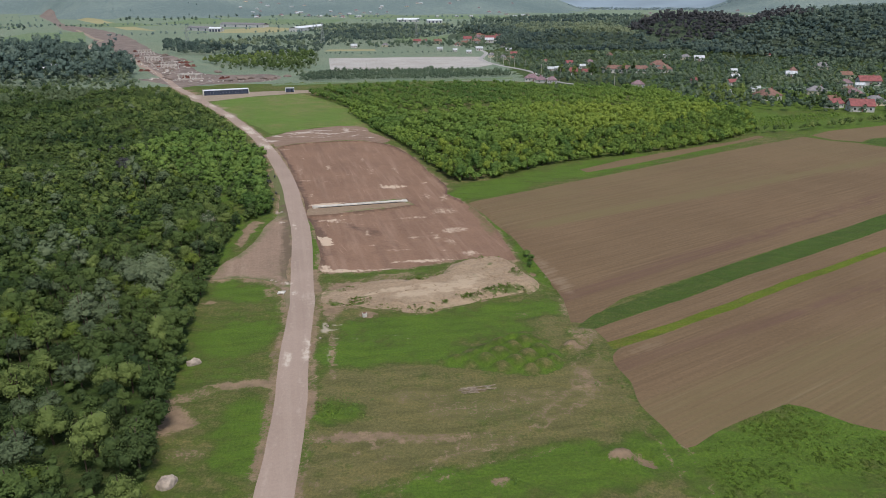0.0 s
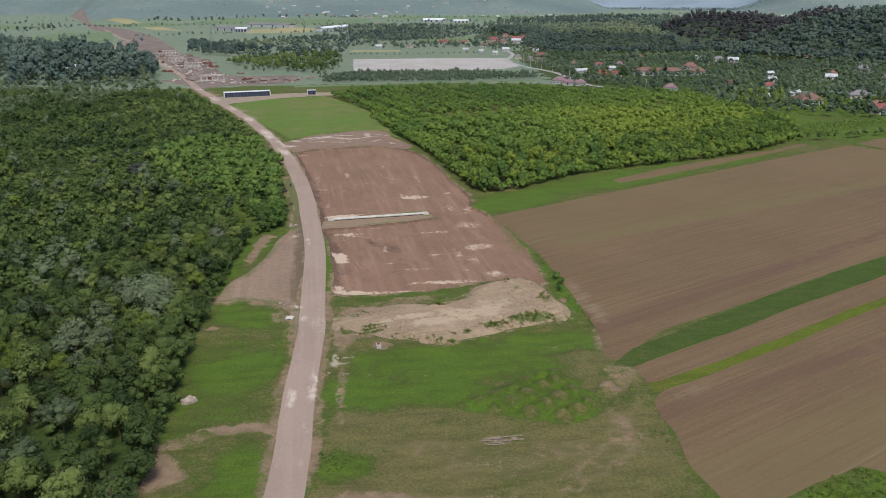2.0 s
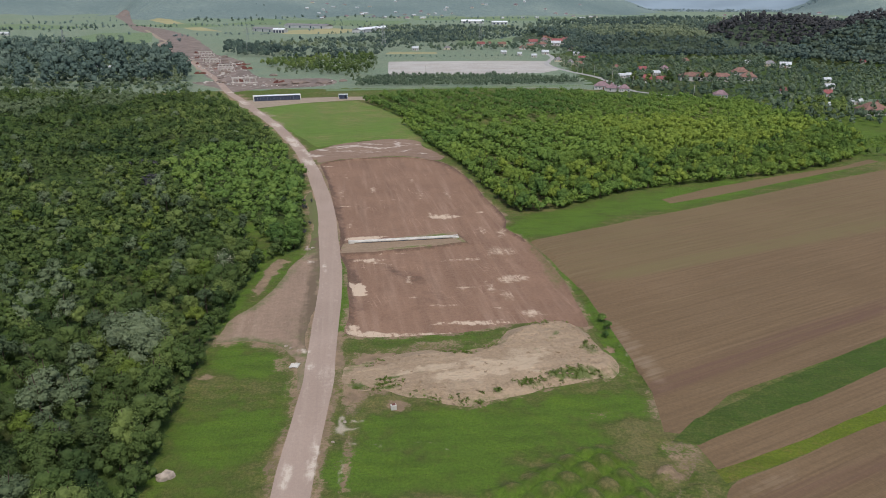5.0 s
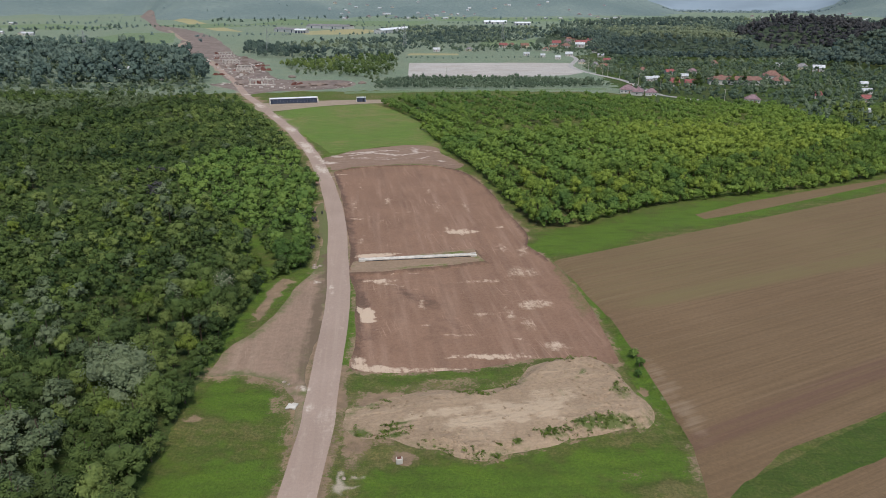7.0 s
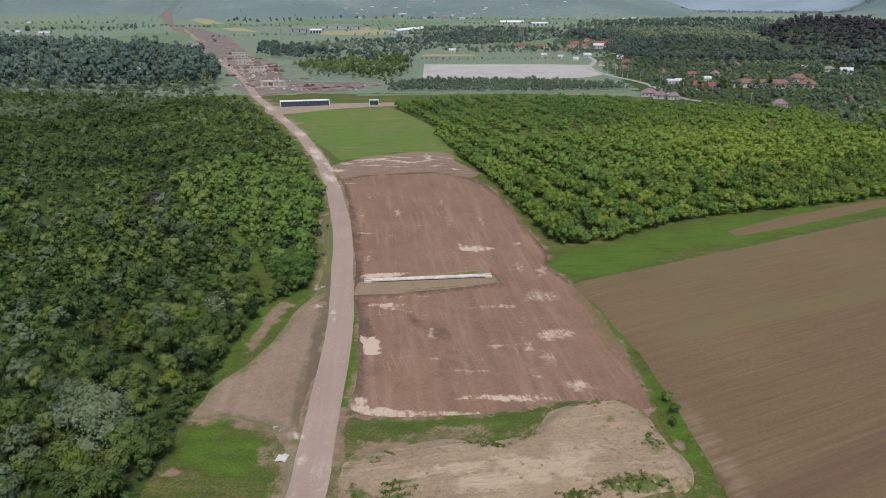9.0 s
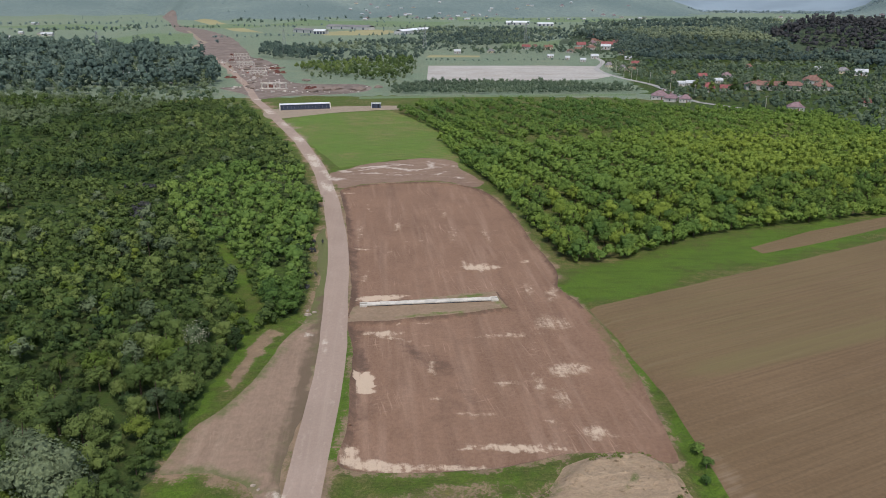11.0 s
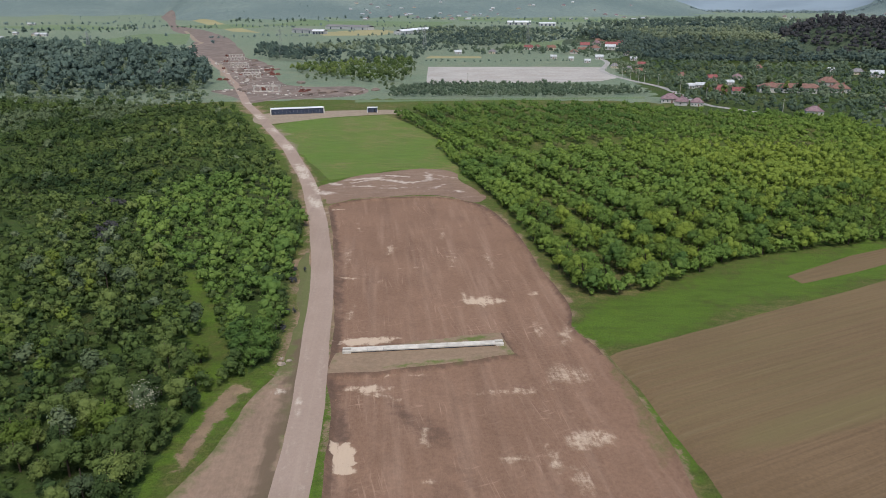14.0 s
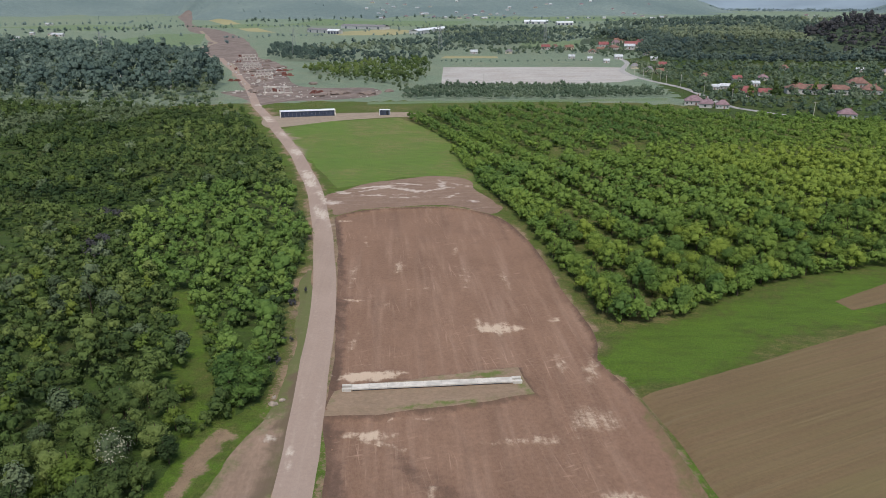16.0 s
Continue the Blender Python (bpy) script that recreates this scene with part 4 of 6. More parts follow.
def mesh_from(name, co, faces):
    """A mesh from arrays of places and of faces that all have as many corners."""
    me = bpy.data.meshes.new(name)
    faces = np.asarray(faces, np.int32)
    k = faces.shape[1]
    me.vertices.add(len(co))
    me.vertices.foreach_set("co", np.asarray(co, np.float32).ravel())
    me.loops.add(faces.size)
    me.loops.foreach_set("vertex_index", faces.ravel())
    me.polygons.add(len(faces))
    me.polygons.foreach_set("loop_start", np.arange(0, faces.size, k, dtype=np.int32))
    me.update(calc_edges=True)
    return me


build_land()


def ground_z(x, y):
    return float(height(np.array([float(x)]), np.array([float(y)]))[0])


# ---- trees ----
def ball(k):
    """A rounded cube of k x k faces a side, as places and four-cornered faces."""
    vs, fs, at = [], [], {}
    for ax in range(3):
        for sg in (-1, 1):
            for i in range(k):
                for j in range(k):
                    q = []
                    for a, b in ((i, j), (i + 1, j), (i + 1, j + 1), (i, j + 1)):
                        p = [0, 0, 0]
                        p[ax], p[(ax + 1) % 3], p[(ax + 2) % 3] = sg, 2 * a / k - 1, 2 * b / k - 1
                        key = tuple(round(c, 4) for c in p)
                        if key not in at:
                            at[key] = len(vs)
                            vs.append(np.array(p) / np.linalg.norm(p))
                        q.append(at[key])
                    fs.append(q if sg > 0 else q[::-1])
    return np.array(vs), np.array(fs)


def crown(seed, wide, tall, foot, lobes, leaves, size, core=2, spread=0.55, tight=False):
    """A crown of several leafy lobes: dense cores and many small bent leaf clusters over them. Places, faces and rounded normals."""
    rng = np.random.default_rng(seed)
    V, F, N, n = [], [], [], 0
    cs, rs = [], []
    for i in range(lobes):
        a = 2.4 * i + rng.uniform(-0.5, 0.5)
        rad = wide * spread * math.sqrt((i + 0.3) / lobes) * rng.uniform(0.75, 1.15)
        up = foot + (tall - foot) * (0.20 + 0.55 * (1 - rad / (wide * 0.62)) + rng.uniform(-0.10, 0.12))
        cs.append((rad * math.cos(a), rad * math.sin(a), up))
        rs.append(wide * rng.uniform(0.26, 0.52) * (6.0 / (lobes + 2)) ** 0.33)
    cs, rs = np.array(cs), np.array(rs)
    mid = np.array((0, 0, foot + (tall - foot) * 0.35))
    bv, bf = ball(max(core, 1))
    for c, r in zip(cs, rs) if core else ():
        v = bv * (r * (0.86 if core == 1 else 0.72)) * rng.uniform(0.72, 1.12, (len(bv), 1)) * np.array([1, 1, 0.9]) + c
        V.append(v), F.append(bf + n)
        N.append(bv + 0.5 * (c - mid) / wide + np.array([0, 0, 0.25]) + rng.normal(size=bv.shape) * 0.25)
        n += len(v)
    share = rs ** 2 / (rs ** 2).sum()
    for c, r, s in zip(cs, rs, share):
        k = max(3, int(leaves * s))
        d = rng.normal(size=(k, 3))
        d[:, 2] = d[:, 2] * 0.9 + 0.35
        d /= np.linalg.norm(d, axis=1, keepdims=True)
        p = c + d * r * (rng.uniform(0.85, 1.15, (k, 1)) if tight else rng.uniform(0.74, 1.24, (k, 1))) * np.array([1, 1, 0.95])
        nrm = d + np.array([0, 0, 0.42]) + rng.normal(size=(k, 3)) * 0.27
        nrm /= np.linalg.norm(nrm, axis=1, keepdims=True)
        t = np.cross(nrm, rng.normal(size=(k, 3)))
        t /= np.linalg.norm(t, axis=1, keepdims=True) + 1e-9
        b = np.cross(nrm, t)
        w = size * rng.uniform(0.55, 1.25, (k, 1))
        h = w * rng.uniform(0.6, 1.0, (k, 1))
        bend = nrm * w * rng.uniform(-0.35, 0.1, (k, 1))
        q = np.stack([p - t * w * 0.5 + bend, p - b * h * 0.5, p + t * w * 0.5 + bend, p + b * h * 0.5], 1).reshape(-1, 3)
        V.append(q), F.append(np.arange(4 * k).reshape(k, 4) + n)
        N.append(np.repeat(d + 0.5 * (c - mid) / wide + np.array([0, 0, 0.36]) + rng.normal(size=(k, 3)) * 0.30, 4, 0))
        n += 4 * k
    N = np.concatenate(N)
    return np.concatenate(V), np.concatenate(F), N / np.linalg.norm(N, axis=1, keepdims=True)


def stem(seed, tall, thick, limbs=4, sides=6, reach=1.3):
    """A tapered trunk with limbs."""
    rng = np.random.default_rng(seed)
    V, F = [], []

    def ring(p, ax, r):
        s = np.cross(ax, (0.3, 1, 0.2))
        s /= np.linalg.norm(s)
        u = np.cross(ax, s)
        V.append(np.array([p + r * (math.cos(2 * math.pi * i / sides) * s + math.sin(2 * math.pi * i / sides) * u) for i in range(sides)]))
        return sides * (len(V) - 1)

    def join(a, b):
        F.extend((a + i, a + (i + 1) % sides, b + (i + 1) % sides, b + i) for i in range(sides))

    up = np.array((0.0, 0.0, 1.0))
    mid = np.array((rng.uniform(-0.15, 0.15), rng.uniform(-0.15, 0.15), tall * 0.4))
    top = np.array((rng.uniform(-0.3, 0.3), rng.uniform(-0.3, 0.3), tall * 0.8))
    fork = ring(mid, up, thick * 0.75)
    join(ring(np.array((0, 0, -0.4)), up, thick), fork)
    join(fork, ring(top, up, thick * 0.3))
    for i in range(limbs):
        a = 2.4 * i + rng.uniform(-0.3, 0.3)
        end = np.array((reach * math.cos(a), reach * math.sin(a), mid[2] + tall * rng.uniform(0.18, 0.3)))
        join(fork, ring(end, (end - mid) / np.linalg.norm(end - mid), thick * 0.18))
    return np.concatenate(V), np.array(F)


def rounded(me, normals):
    """Leaves shade with the lobe that carries them."""
    at = me.attributes.new("custom_normal", "FLOAT_VECTOR", "POINT")
    at.data.foreach_set("vector", np.asarray(normals, np.float32).ravel())
    me.update()


def part(name, co, faces, material, parent, label="", normals=None):
    me = mesh_from(name, co, faces)
    me.polygons.foreach_set("use_smooth", np.ones(len(me.polygons), bool))
    if normals is not None:
        rounded(me, normals)
    me.materials.append(material)
    ob = new(name, me)
    ob.parent = parent
    if label:
        tagged(ob, label)
    return ob


def tree_model(name, seed, wide, tall, foot, lobes, leaves, size, mat, label, group, spread=0.55, core=2):
    e = new(name)
    part("trunk", *stem(seed, tall, 0.04 * wide + 0.03, 4, 6, wide * 0.28), M_BARK, e)
    co, faces, normals = crown(seed, wide, tall, foot, lobes, leaves, size, core, spread)
    part("crown", co, faces, mat, e, "", normals)
    return tagged(e, label, "tree", group)


def set_tree(model, x, y, size, rng, first):
    m = pose(x, y, ground_z(x, y), 0, 0, rng.uniform(0, 360)) @ Matrix.Diagonal((size, size, size * rng.uniform(0.88, 1.15), 1))
    if first:
        model.matrix_basis = m
        return model
    made = copy_thing(model, pose(0, 0, 0))
    made.matrix_basis = m
    return made


def massed(name, label, category, places, sizes, tints, models, mat, rng):
    """A stand of trees too many to tell apart, in one mesh."""
    if not len(places):
        return
    V, F, T, N, n = [], [], [], [], 0
    z = height(places[:, 0], places[:, 1])
    which = rng.integers(0, len(models), len(places))
    turn = rng.uniform(0, 2 * math.pi, len(places))
    tallness = rng.uniform(0.85, 1.18, len(places))
    for k, (mv, mf, mn) in enumerate(models):
        ids = np.where(which == k)[0]
        if not len(ids):
            continue
        c, s = np.cos(turn[ids])[:, None], np.sin(turn[ids])[:, None]
        S = sizes[ids][:, None]
        x = (mv[None, :, 0] * c - mv[None, :, 1] * s) * S + places[ids, 0][:, None]
        y = (mv[None, :, 0] * s + mv[None, :, 1] * c) * S + places[ids, 1][:, None]
        h = mv[None, :, 2] * S * tallness[ids][:, None] + z[ids][:, None]
        V.append(np.stack([x, y, h], 2).reshape(-1, 3))
        F.append((mf[None] + (np.arange(len(ids)) * len(mv))[:, None, None]).reshape(-1, 4) + n)
        T.append(np.repeat(tints[ids], len(mv)))
        N.append(np.stack([mn[None, :, 0] * c - mn[None, :, 1] * s, mn[None, :, 0] * s + mn[None, :, 1] * c, np.repeat(mn[None, :, 2], len(ids), 0)], 2).reshape(-1, 3))
        n += len(ids) * len(mv)
    me = mesh_from(name, np.concatenate(V), np.concatenate(F))
    at = me.attributes.new("tint", "FLOAT", "POINT")
    at.data.foreach_set("value", np.concatenate(T).astype(np.float32))
    me.materials.append(mat)
    me.polygons.foreach_set("use_smooth", np.ones(len(me.polygons), bool))
    rounded(me, np.concatenate(N))
    return tagged(new(name, me), label, category, kind="stuff")


def grid_in(poly, s, rng, turn=0.0, jitter=0.3, row=1.0):
    """Places on an uneven grid inside an outline."""
    c, n = math.cos(radians(turn)), math.sin(radians(turn))
    u, w = poly[:, 0] * c + poly[:, 1] * n, -poly[:, 0] * n + poly[:, 1] * c
    gu, gw = np.meshgrid(np.arange(u.min(), u.max(), s), np.arange(w.min(), w.max(), s * row))
    gu = gu + (np.arange(gu.shape[0]) % 2)[:, None] * s * 0.5
    gu = gu.ravel() + rng.uniform(-jitter, jitter, gu.size) * s
    gw = gw.ravel() + rng.uniform(-jitter, jitter, gw.size) * s
    q = np.stack([gu * c - gw * n, gu * n + gw * c], 1)
    return q[inside(poly, q[:, 0], q[:, 1])]


rng = np.random.default_rng(11)
# western edge of the planted trees beside the road, by distance
PLANTED = ([194, 214, 228, 236, 248, 270, 300, 330], [-43, -51, -59, -66, -76, -96, -112, -100])

near_f = [tree_model("woodland_tree", 20 + i, w, t, 0.2, lb + 5, 980, 0.29, LEAVES[k], lab, "trees of the wood beside the road", 0.55, 1)
          for i, (w, t, lb, k, lab) in enumerate([(3.0, 6.2, 6, "forest", "young broadleaf tree with a dense dark green crown"), (2.6, 7.0, 5, "forest", "slender broadleaf tree with a dense green crown"),
                                                  (3.5, 6.8, 7, "forest", "broad young tree with a lumpy green crown"), (2.8, 7.4, 6, "willow", "silvery grey-green willow tree at the wood's edge"),
                                                  (2.7, 5.6, 6, "planted", "young planted tree with a rounded light green crown"), (3.0, 5.2, 7, "planted", "low planted tree with a lumpy light green crown"), (3.0, 6.4, 7, "olive", "young tree with a yellowish-green crown in the wood")])]
near_g = [tree_model("grove_tree", 40 + i, w, t, 0.2, lb + 4, 760, 0.31, LEAVES["grove"], lab, "trees of the planted grove", 0.55, 1)
          for i, (w, t, lb, lab) in enumerate([(3.2, 5.6, 7, "low planted tree with a rounded bright green crown"), (2.9, 5.2, 6, "low planted tree with a bright green crown"), (3.5, 5.9, 8, "broad planted tree with a lumpy bright green crown")])]
mid_models = [crown(60 + i, 2.9, 6.3, 0.2, 7, 150, 0.5, 1, 0.58) for i in range(6)]
low_models = [crown(70 + i, 3.3, 5.3, 0.2, 7, 150, 0.46, 1, 0.6) for i in range(6)]
big_models = [crown(100 + i, 6.2, 16.5, 0.5, 10, 110, 1.1, 1, 0.5, True) for i in range(5)]
far_models = [crown(80 + i, 3.0, 6.0, 0.2, 4, 26, 0.9, 1, 0.45, True) for i in range(6)]
poplar_models = [crown(90 + i, 2.7, 8.2, 0.4, 7, 70, 0.8, 1, 0.42, True) for i in range(5)]
hill_models = [crown(85 + i, 3.0, 6.0, 0.2, 4, 14, 0.8, 1, 0.55, True) for i in range(6)]
shrub_models = [crown(95 + i, 3.0, 5.0, 0.1, 3, 22, 0.8, 1, 0.5, True) for i in range(5)]

# wood beside the road
p = grid_in(FOREST, 4.15, rng, 20, 0.36)
d_path = away(curve([(-42.9, 194), (-48.5, 205), (-54.1, 215), (-58.8, 224), (-63.1, 232), (-71.6, 242.5)], False, 3), p[:, 0], p[:, 1], False, 8)
keep = ~((d_path < 1.3) & (p[:, 1] > 185))
p = p[keep]
glade = rough(p[:, 0], p[:, 1], 34, 307, 2)
p = p[(rng.uniform(size=len(p)) > 0.06) & ~((glade > 0.24) & (p[:, 1] > 255))]
p = p[p[:, 0] > -0.70 * (p[:, 1] + 8) - 6]
for bx, by, br in ((-107, 271, 5.0), (-103, 265, 3.5), (-118.6, 297.3, 5.5)):
    p = p[np.hypot(p[:, 0] - bx, p[:, 1] - by) > br]
order = np.argsort(np.hypot(p[:, 0] + 20, (p[:, 1] - 60) * 0.8) + 0.9 * np.abs(p[:, 0] + 46))
p = p[order]
silver = 0.8 * rough(p[:, 0], p[:, 1], 18, 301, 2) + 0.5 * (rng.uniform(size=len(p)) - 0.5)
size = 0.70 + 0.62 * rng.uniform(size=len(p)) ** 2.2 + 0.7 * rough(p[:, 0], p[:, 1], 30, 302)
size = np.where(p[:, 1] > 185, np.minimum(size, 1.15) * 0.95, size)
used = [False] * 7
for (x, y), s, g in zip(p[:300], size[:300], silver[:300]):
    k = 3 if g > 0.24 and y < 190 or rng.uniform() < 0.03 else 6 if rng.uniform() < 0.07 else int(rng.integers(0, 3))
    if y > 196 and x > np.interp(y, *PLANTED):
        k = 4 + int(rng.integers(0, 2))
    set_tree(near_f[k], x, y, s * (1.1 if y > 196 else 1.0), rng, not used[k])
    used[k] = True
rest, rs, rg = p[300:], size[300:], silver[300:]
tint = np.clip(0.46 + 1.0 * rough(rest[:, 0], rest[:, 1], 45, 303) + 0.7 * (rng.uniform(size=len(rest)) - 0.5) + 0.3 * smooth(120, 20, np.interp(rest[:, 1], ROAD_C[:, 1], ROAD_C[:, 0]) - rest[:, 0]) * smooth(190, 240, rest[:, 1]) - 0.28 * smooth(250, 340, rest[:, 1]), 0, 1)
wil = (rg > 0.25) & (rest[:, 1] < 190) | (rough(rest[:, 0], rest[:, 1], 40, 305) > 0.02) & (rest[:, 1] > 400) & (rest[:, 0] < -200)
plant = (rest[:, 1] > 196) & (rest[:, 0] > np.interp(rest[:, 1], *PLANTED) + 12 * rough(rest[:, 0], rest[:, 1], 30, 306)) & (rest[:, 1] < 330)
wil = wil | (rng.uniform(size=len(rest)) < 0.03)
back = rest[:, 1] > 290
yellow = (rng.uniform(size=len(rest)) < 0.05) & ~plant & ~wil & (rest[:, 1] < 330)
edge_in = grid_in(FOREST, 2.3, rng, 5, 0.4)
edge_d = away(FOREST, edge_in[:, 0], edge_in[:, 1], True, 9)
edge_in = edge_in[(edge_d < 2.6) & (edge_in[:, 0] > -70) & (edge_in[:, 1] > 66) & (edge_in[:, 1] < 300) & (rng.uniform(size=len(edge_in)) < 0.8)]
massed("wood_edge", "low leafy growth along the wood's edge", "shrubs", edge_in, 0.34 + 0.4 * rng.uniform(size=len(edge_in)), 0.15 + 0.6 * rng.uniform(size=len(edge_in)), mid_models, MASSED["forest"], rng)
lean_models = [crown(75 + i, 3.0, 6.0, 0.1, 5, 56, 0.7, 1, 0.5) for i in range(6)]
sel = plant & ~back
massed("planted_canopy", "planted stand of light green young trees along the road", "trees", rest[sel], rs[sel] * 1.05, tint[sel], low_models, MASSED["planted"], rng)
sel = plant & back
massed("planted_canopy", "far part of the light green planted stand", "trees", rest[sel], rs[sel], np.clip(tint[sel] + 0.1, 0, 1), lean_models, MASSED["planted"], rng)
massed("woodland_canopy", "yellowish-green trees scattered through the wood", "trees", rest[yellow], rs[yellow], tint[yellow], mid_models, MASSED["olive"], rng)
sel = ~wil & ~back & ~plant & ~yellow
massed("woodland_canopy", "dense young mixed broadleaf wood, dark and mid green", "trees", rest[sel], rs[sel], tint[sel], mid_models, MASSED["forest"], rng)
sel = ~wil & back & ~plant & ~yellow
massed("woodland_canopy", "far part of the dense young wood, dark green", "trees", rest[sel], rs[sel], tint[sel], lean_models, MASSED["forest"], rng)
sel = wil & ~plant & ~back
massed("willow_canopy", "silvery grey-green willows among the wood", "trees", rest[sel], rs[sel] * 1.05, tint[sel], mid_models, MASSED["willow"], rng)
sel = wil & ~plant & back
massed("willow_canopy", "far grey-green willows at the back of the wood", "trees", rest[sel], rs[sel] * 1.05, np.clip(tint[sel] * 0.7 + 0.3, 0, 1), lean_models, MASSED["willow"], rng)

# leafless brown brush in gaps of the wood and along the planted trees
r_dead = np.random.default_rng(466)
q = np.concatenate([np.array([x, y]) + r_dead.normal(size=(n, 2)) * w for x, y, n, w in ((-107, 271, 11, 2.2), (-103, 265, 6, 1.5), (-118.6, 297.3, 12, 2.4), (-41.6, 218.2, 5, 0.7), (-43.2, 225.6, 6, 0.9), (-46.2, 242.5, 4, 0.8), (-47.3, 248.6, 3, 0.7))])
massed("dead_brush", "leafless brown brush among the green trees", "shrubs", q, np.where(q[:, 0] < -90, 0.55, 0.26) * r_dead.uniform(0.8, 1.25, len(q)), r_dead.uniform(size=len(q)), lean_models, MASSED["pine"], r_dead)

# low growth that closes the wood's floor
q = grid_in(FOREST, 4.1, rng, 47, 0.45)
q = q[(q[:, 0] > -0.70 * (q[:, 1] + 8) - 6) & (q[:, 1] < 300) & (rng.uniform(size=len(q)) < 0.8)]
dq = away(curve([(-42.9, 194), (-48.5, 205), (-54.1, 215), (-58.8, 224), (-63.1, 232), (-71.6, 242.5)], False, 3), q[:, 0], q[:, 1], False, 8)
q = q[~((dq < 1.2) & (q[:, 1] > 185))]
# Tints kept darker than the trees': shade between crowns put into colour.
massed("undergrowth", "shrubs and saplings under the wood's trees", "shrubs", q, 0.45 + 0.35 * rng.uniform(size=len(q)), 0.6 * rng.uniform(size=len(q)), shrub_models, MASSED["forest"], rng)

# planted grove
along, cross = np.array([math.cos(radians(114)), math.sin(radians(114))]), np.array([math.sin(radians(114)), -math.cos(radians(114))])
gu, gw = np.meshgrid(np.arange(60, 640, 1.95), np.arange(-40, 420, 13.2))
gu = (gu + rng.uniform(-0.35, 0.35, gu.shape) * 1.95 + (np.arange(gu.shape[0]) % 3)[:, None] * 0.8).ravel()
side = np.where(np.arange(gw.shape[1]) % 2, 1.9, -1.9)[None, :]
gw = (gw + side + rng.normal(size=gw.shape) * 0.35 + 1.2 * rough(gu.reshape(gw.shape), gw, 40, 313)).ravel()
p = gu[:, None] * along + gw[:, None] * cross
p = p[inside(GROVE, p[:, 0], p[:, 1])]
thin = rough(p[:, 0], p[:, 1], 30, 310) * 2 * smooth(-60, -20, -(p[:, 0] + 0.0 * p[:, 1])) * smooth(330, 380, p[:, 1])
glade = away(curve([(-34, 372), (-14, 386), (8, 392), (30, 398), (46, 412)], False, 3), p[:, 0], p[:, 1], False, 20)
p = p[rng.uniform(size=len(p)) > 0.05 + 0.5 * np.clip(thin, 0, 1) + 0.75 * smooth(8, 4, glade)]
edge = away(GROVE, p[:, 0], p[:, 1], True, 40)
order = np.argsort(p[:, 1] - 0.45 * p[:, 0] + 0.6 * edge)
p = p[order]
size = 0.94 + 0.28 * rng.uniform(size=len(p)) + 0.3 * rough(p[:, 0], p[:, 1], 25, 311)
used = [False] * 3
for (x, y), s in zip(p[:300], size[:300]):
    k = int(rng.integers(0, 3))
    set_tree(near_g[k], x, y, s, rng, not used[k])
    used[k] = True
rest = p[300:]
tint = np.clip(0.38 + 0.48 * smooth(10, 120, rest[:, 0]) + 0.5 * rough(rest[:, 0], rest[:, 1], 50, 312) + 0.3 * (rng.uniform(size=len(rest)) - 0.5) - 0.5 * smooth(400, 470, rest[:, 1] + 0.1 * rest[:, 0]), 0, 1)
sz = size[300:]
back = rest[:, 1] > 400
massed("grove_canopy", "planted grove of low rounded bright green trees", "trees", rest[~back], sz[~back], tint[~back], low_models, MASSED["grove"], rng)
massed("grove_canopy", "far part of the planted grove, dark green", "trees", rest[back], sz[back] * 0.85, tint[back], lean_models, MASSED["grove"], rng)


q = grid_in(GROVE, 1.9, rng, 15, 0.4)
eq = away(GROVE, q[:, 0], q[:, 1], True, 20)
q = q[(eq < 2.4) & (q[:, 1] < 400)]
massed("grove_edge", "low leafy growth along the grove's edge", "shrubs", q, 0.5 + 0.35 * rng.uniform(size=len(q)), 0.2 + 0.5 * rng.uniform(size=len(q)), lean_models, MASSED["grove"], rng)


def stand(name, label, pts, s, seed, models, mat, size, category="trees", keep=0.9, jitter=0.4, clear=(), pale=None, mottle=1.5, patchy=0):
    r = np.random.default_rng(seed)
    q = grid_in(curve(pts, True, 15, False), s, r, 20, jitter)
    q = q[r.uniform(size=len(q)) < keep]
    if patchy:
        q = q[rough(q[:, 0], q[:, 1], patchy, seed + 5) > -0.13]
    for hx, hy, hw in clear:
        q = q[~((np.abs(q[:, 0] - hx) < hw * 0.6) & (q[:, 1] - hy < 5) & (q[:, 1] - hy > -13))]
    z = size * (0.7 + 0.6 * r.uniform(size=len(q)))
    t = np.clip(0.45 - 0.12 * (mottle < 1) + mottle * rough(q[:, 0], q[:, 1], s * 7, seed) + (0.25 if mottle < 1 else 0.4) * (r.uniform(size=len(q)) - 0.5), 0, 1)
    # Crest trees tinted lighter: paler species, plus light on the dome put in colour.
    if pale:
        t = np.clip(t + pale[3] * smooth(pale[2], pale[2] * 0.4, np.hypot(q[:, 0] - pale[0], q[:, 1] - pale[1])), 0, 1)
    massed(name, label, category, q, z, t, models, mat, r)


def row(name, label, pts, s, seed, models, mat, size, category="trees", wide=2.0):
    r = np.random.default_rng(seed)
    q = curve(pts, False, s)
    q = q + r.normal(size=q.shape) * wide * 0.4
    massed(name, label, category, q, size * (0.75 + 0.5 * r.uniform(size=len(q))), r.uniform(size=len(q)), models, mat, r)


stand("hedge_wood", "belt of low dense green trees before the yard", [(-78, 560), (-58, 566), (25, 572), (96, 592), (88, 624), (28, 645), (-60, 637), (-82, 608)], 3.7, 401, shrub_models, MASSED["garden"], 0.78, keep=0.97, mottle=0.9)
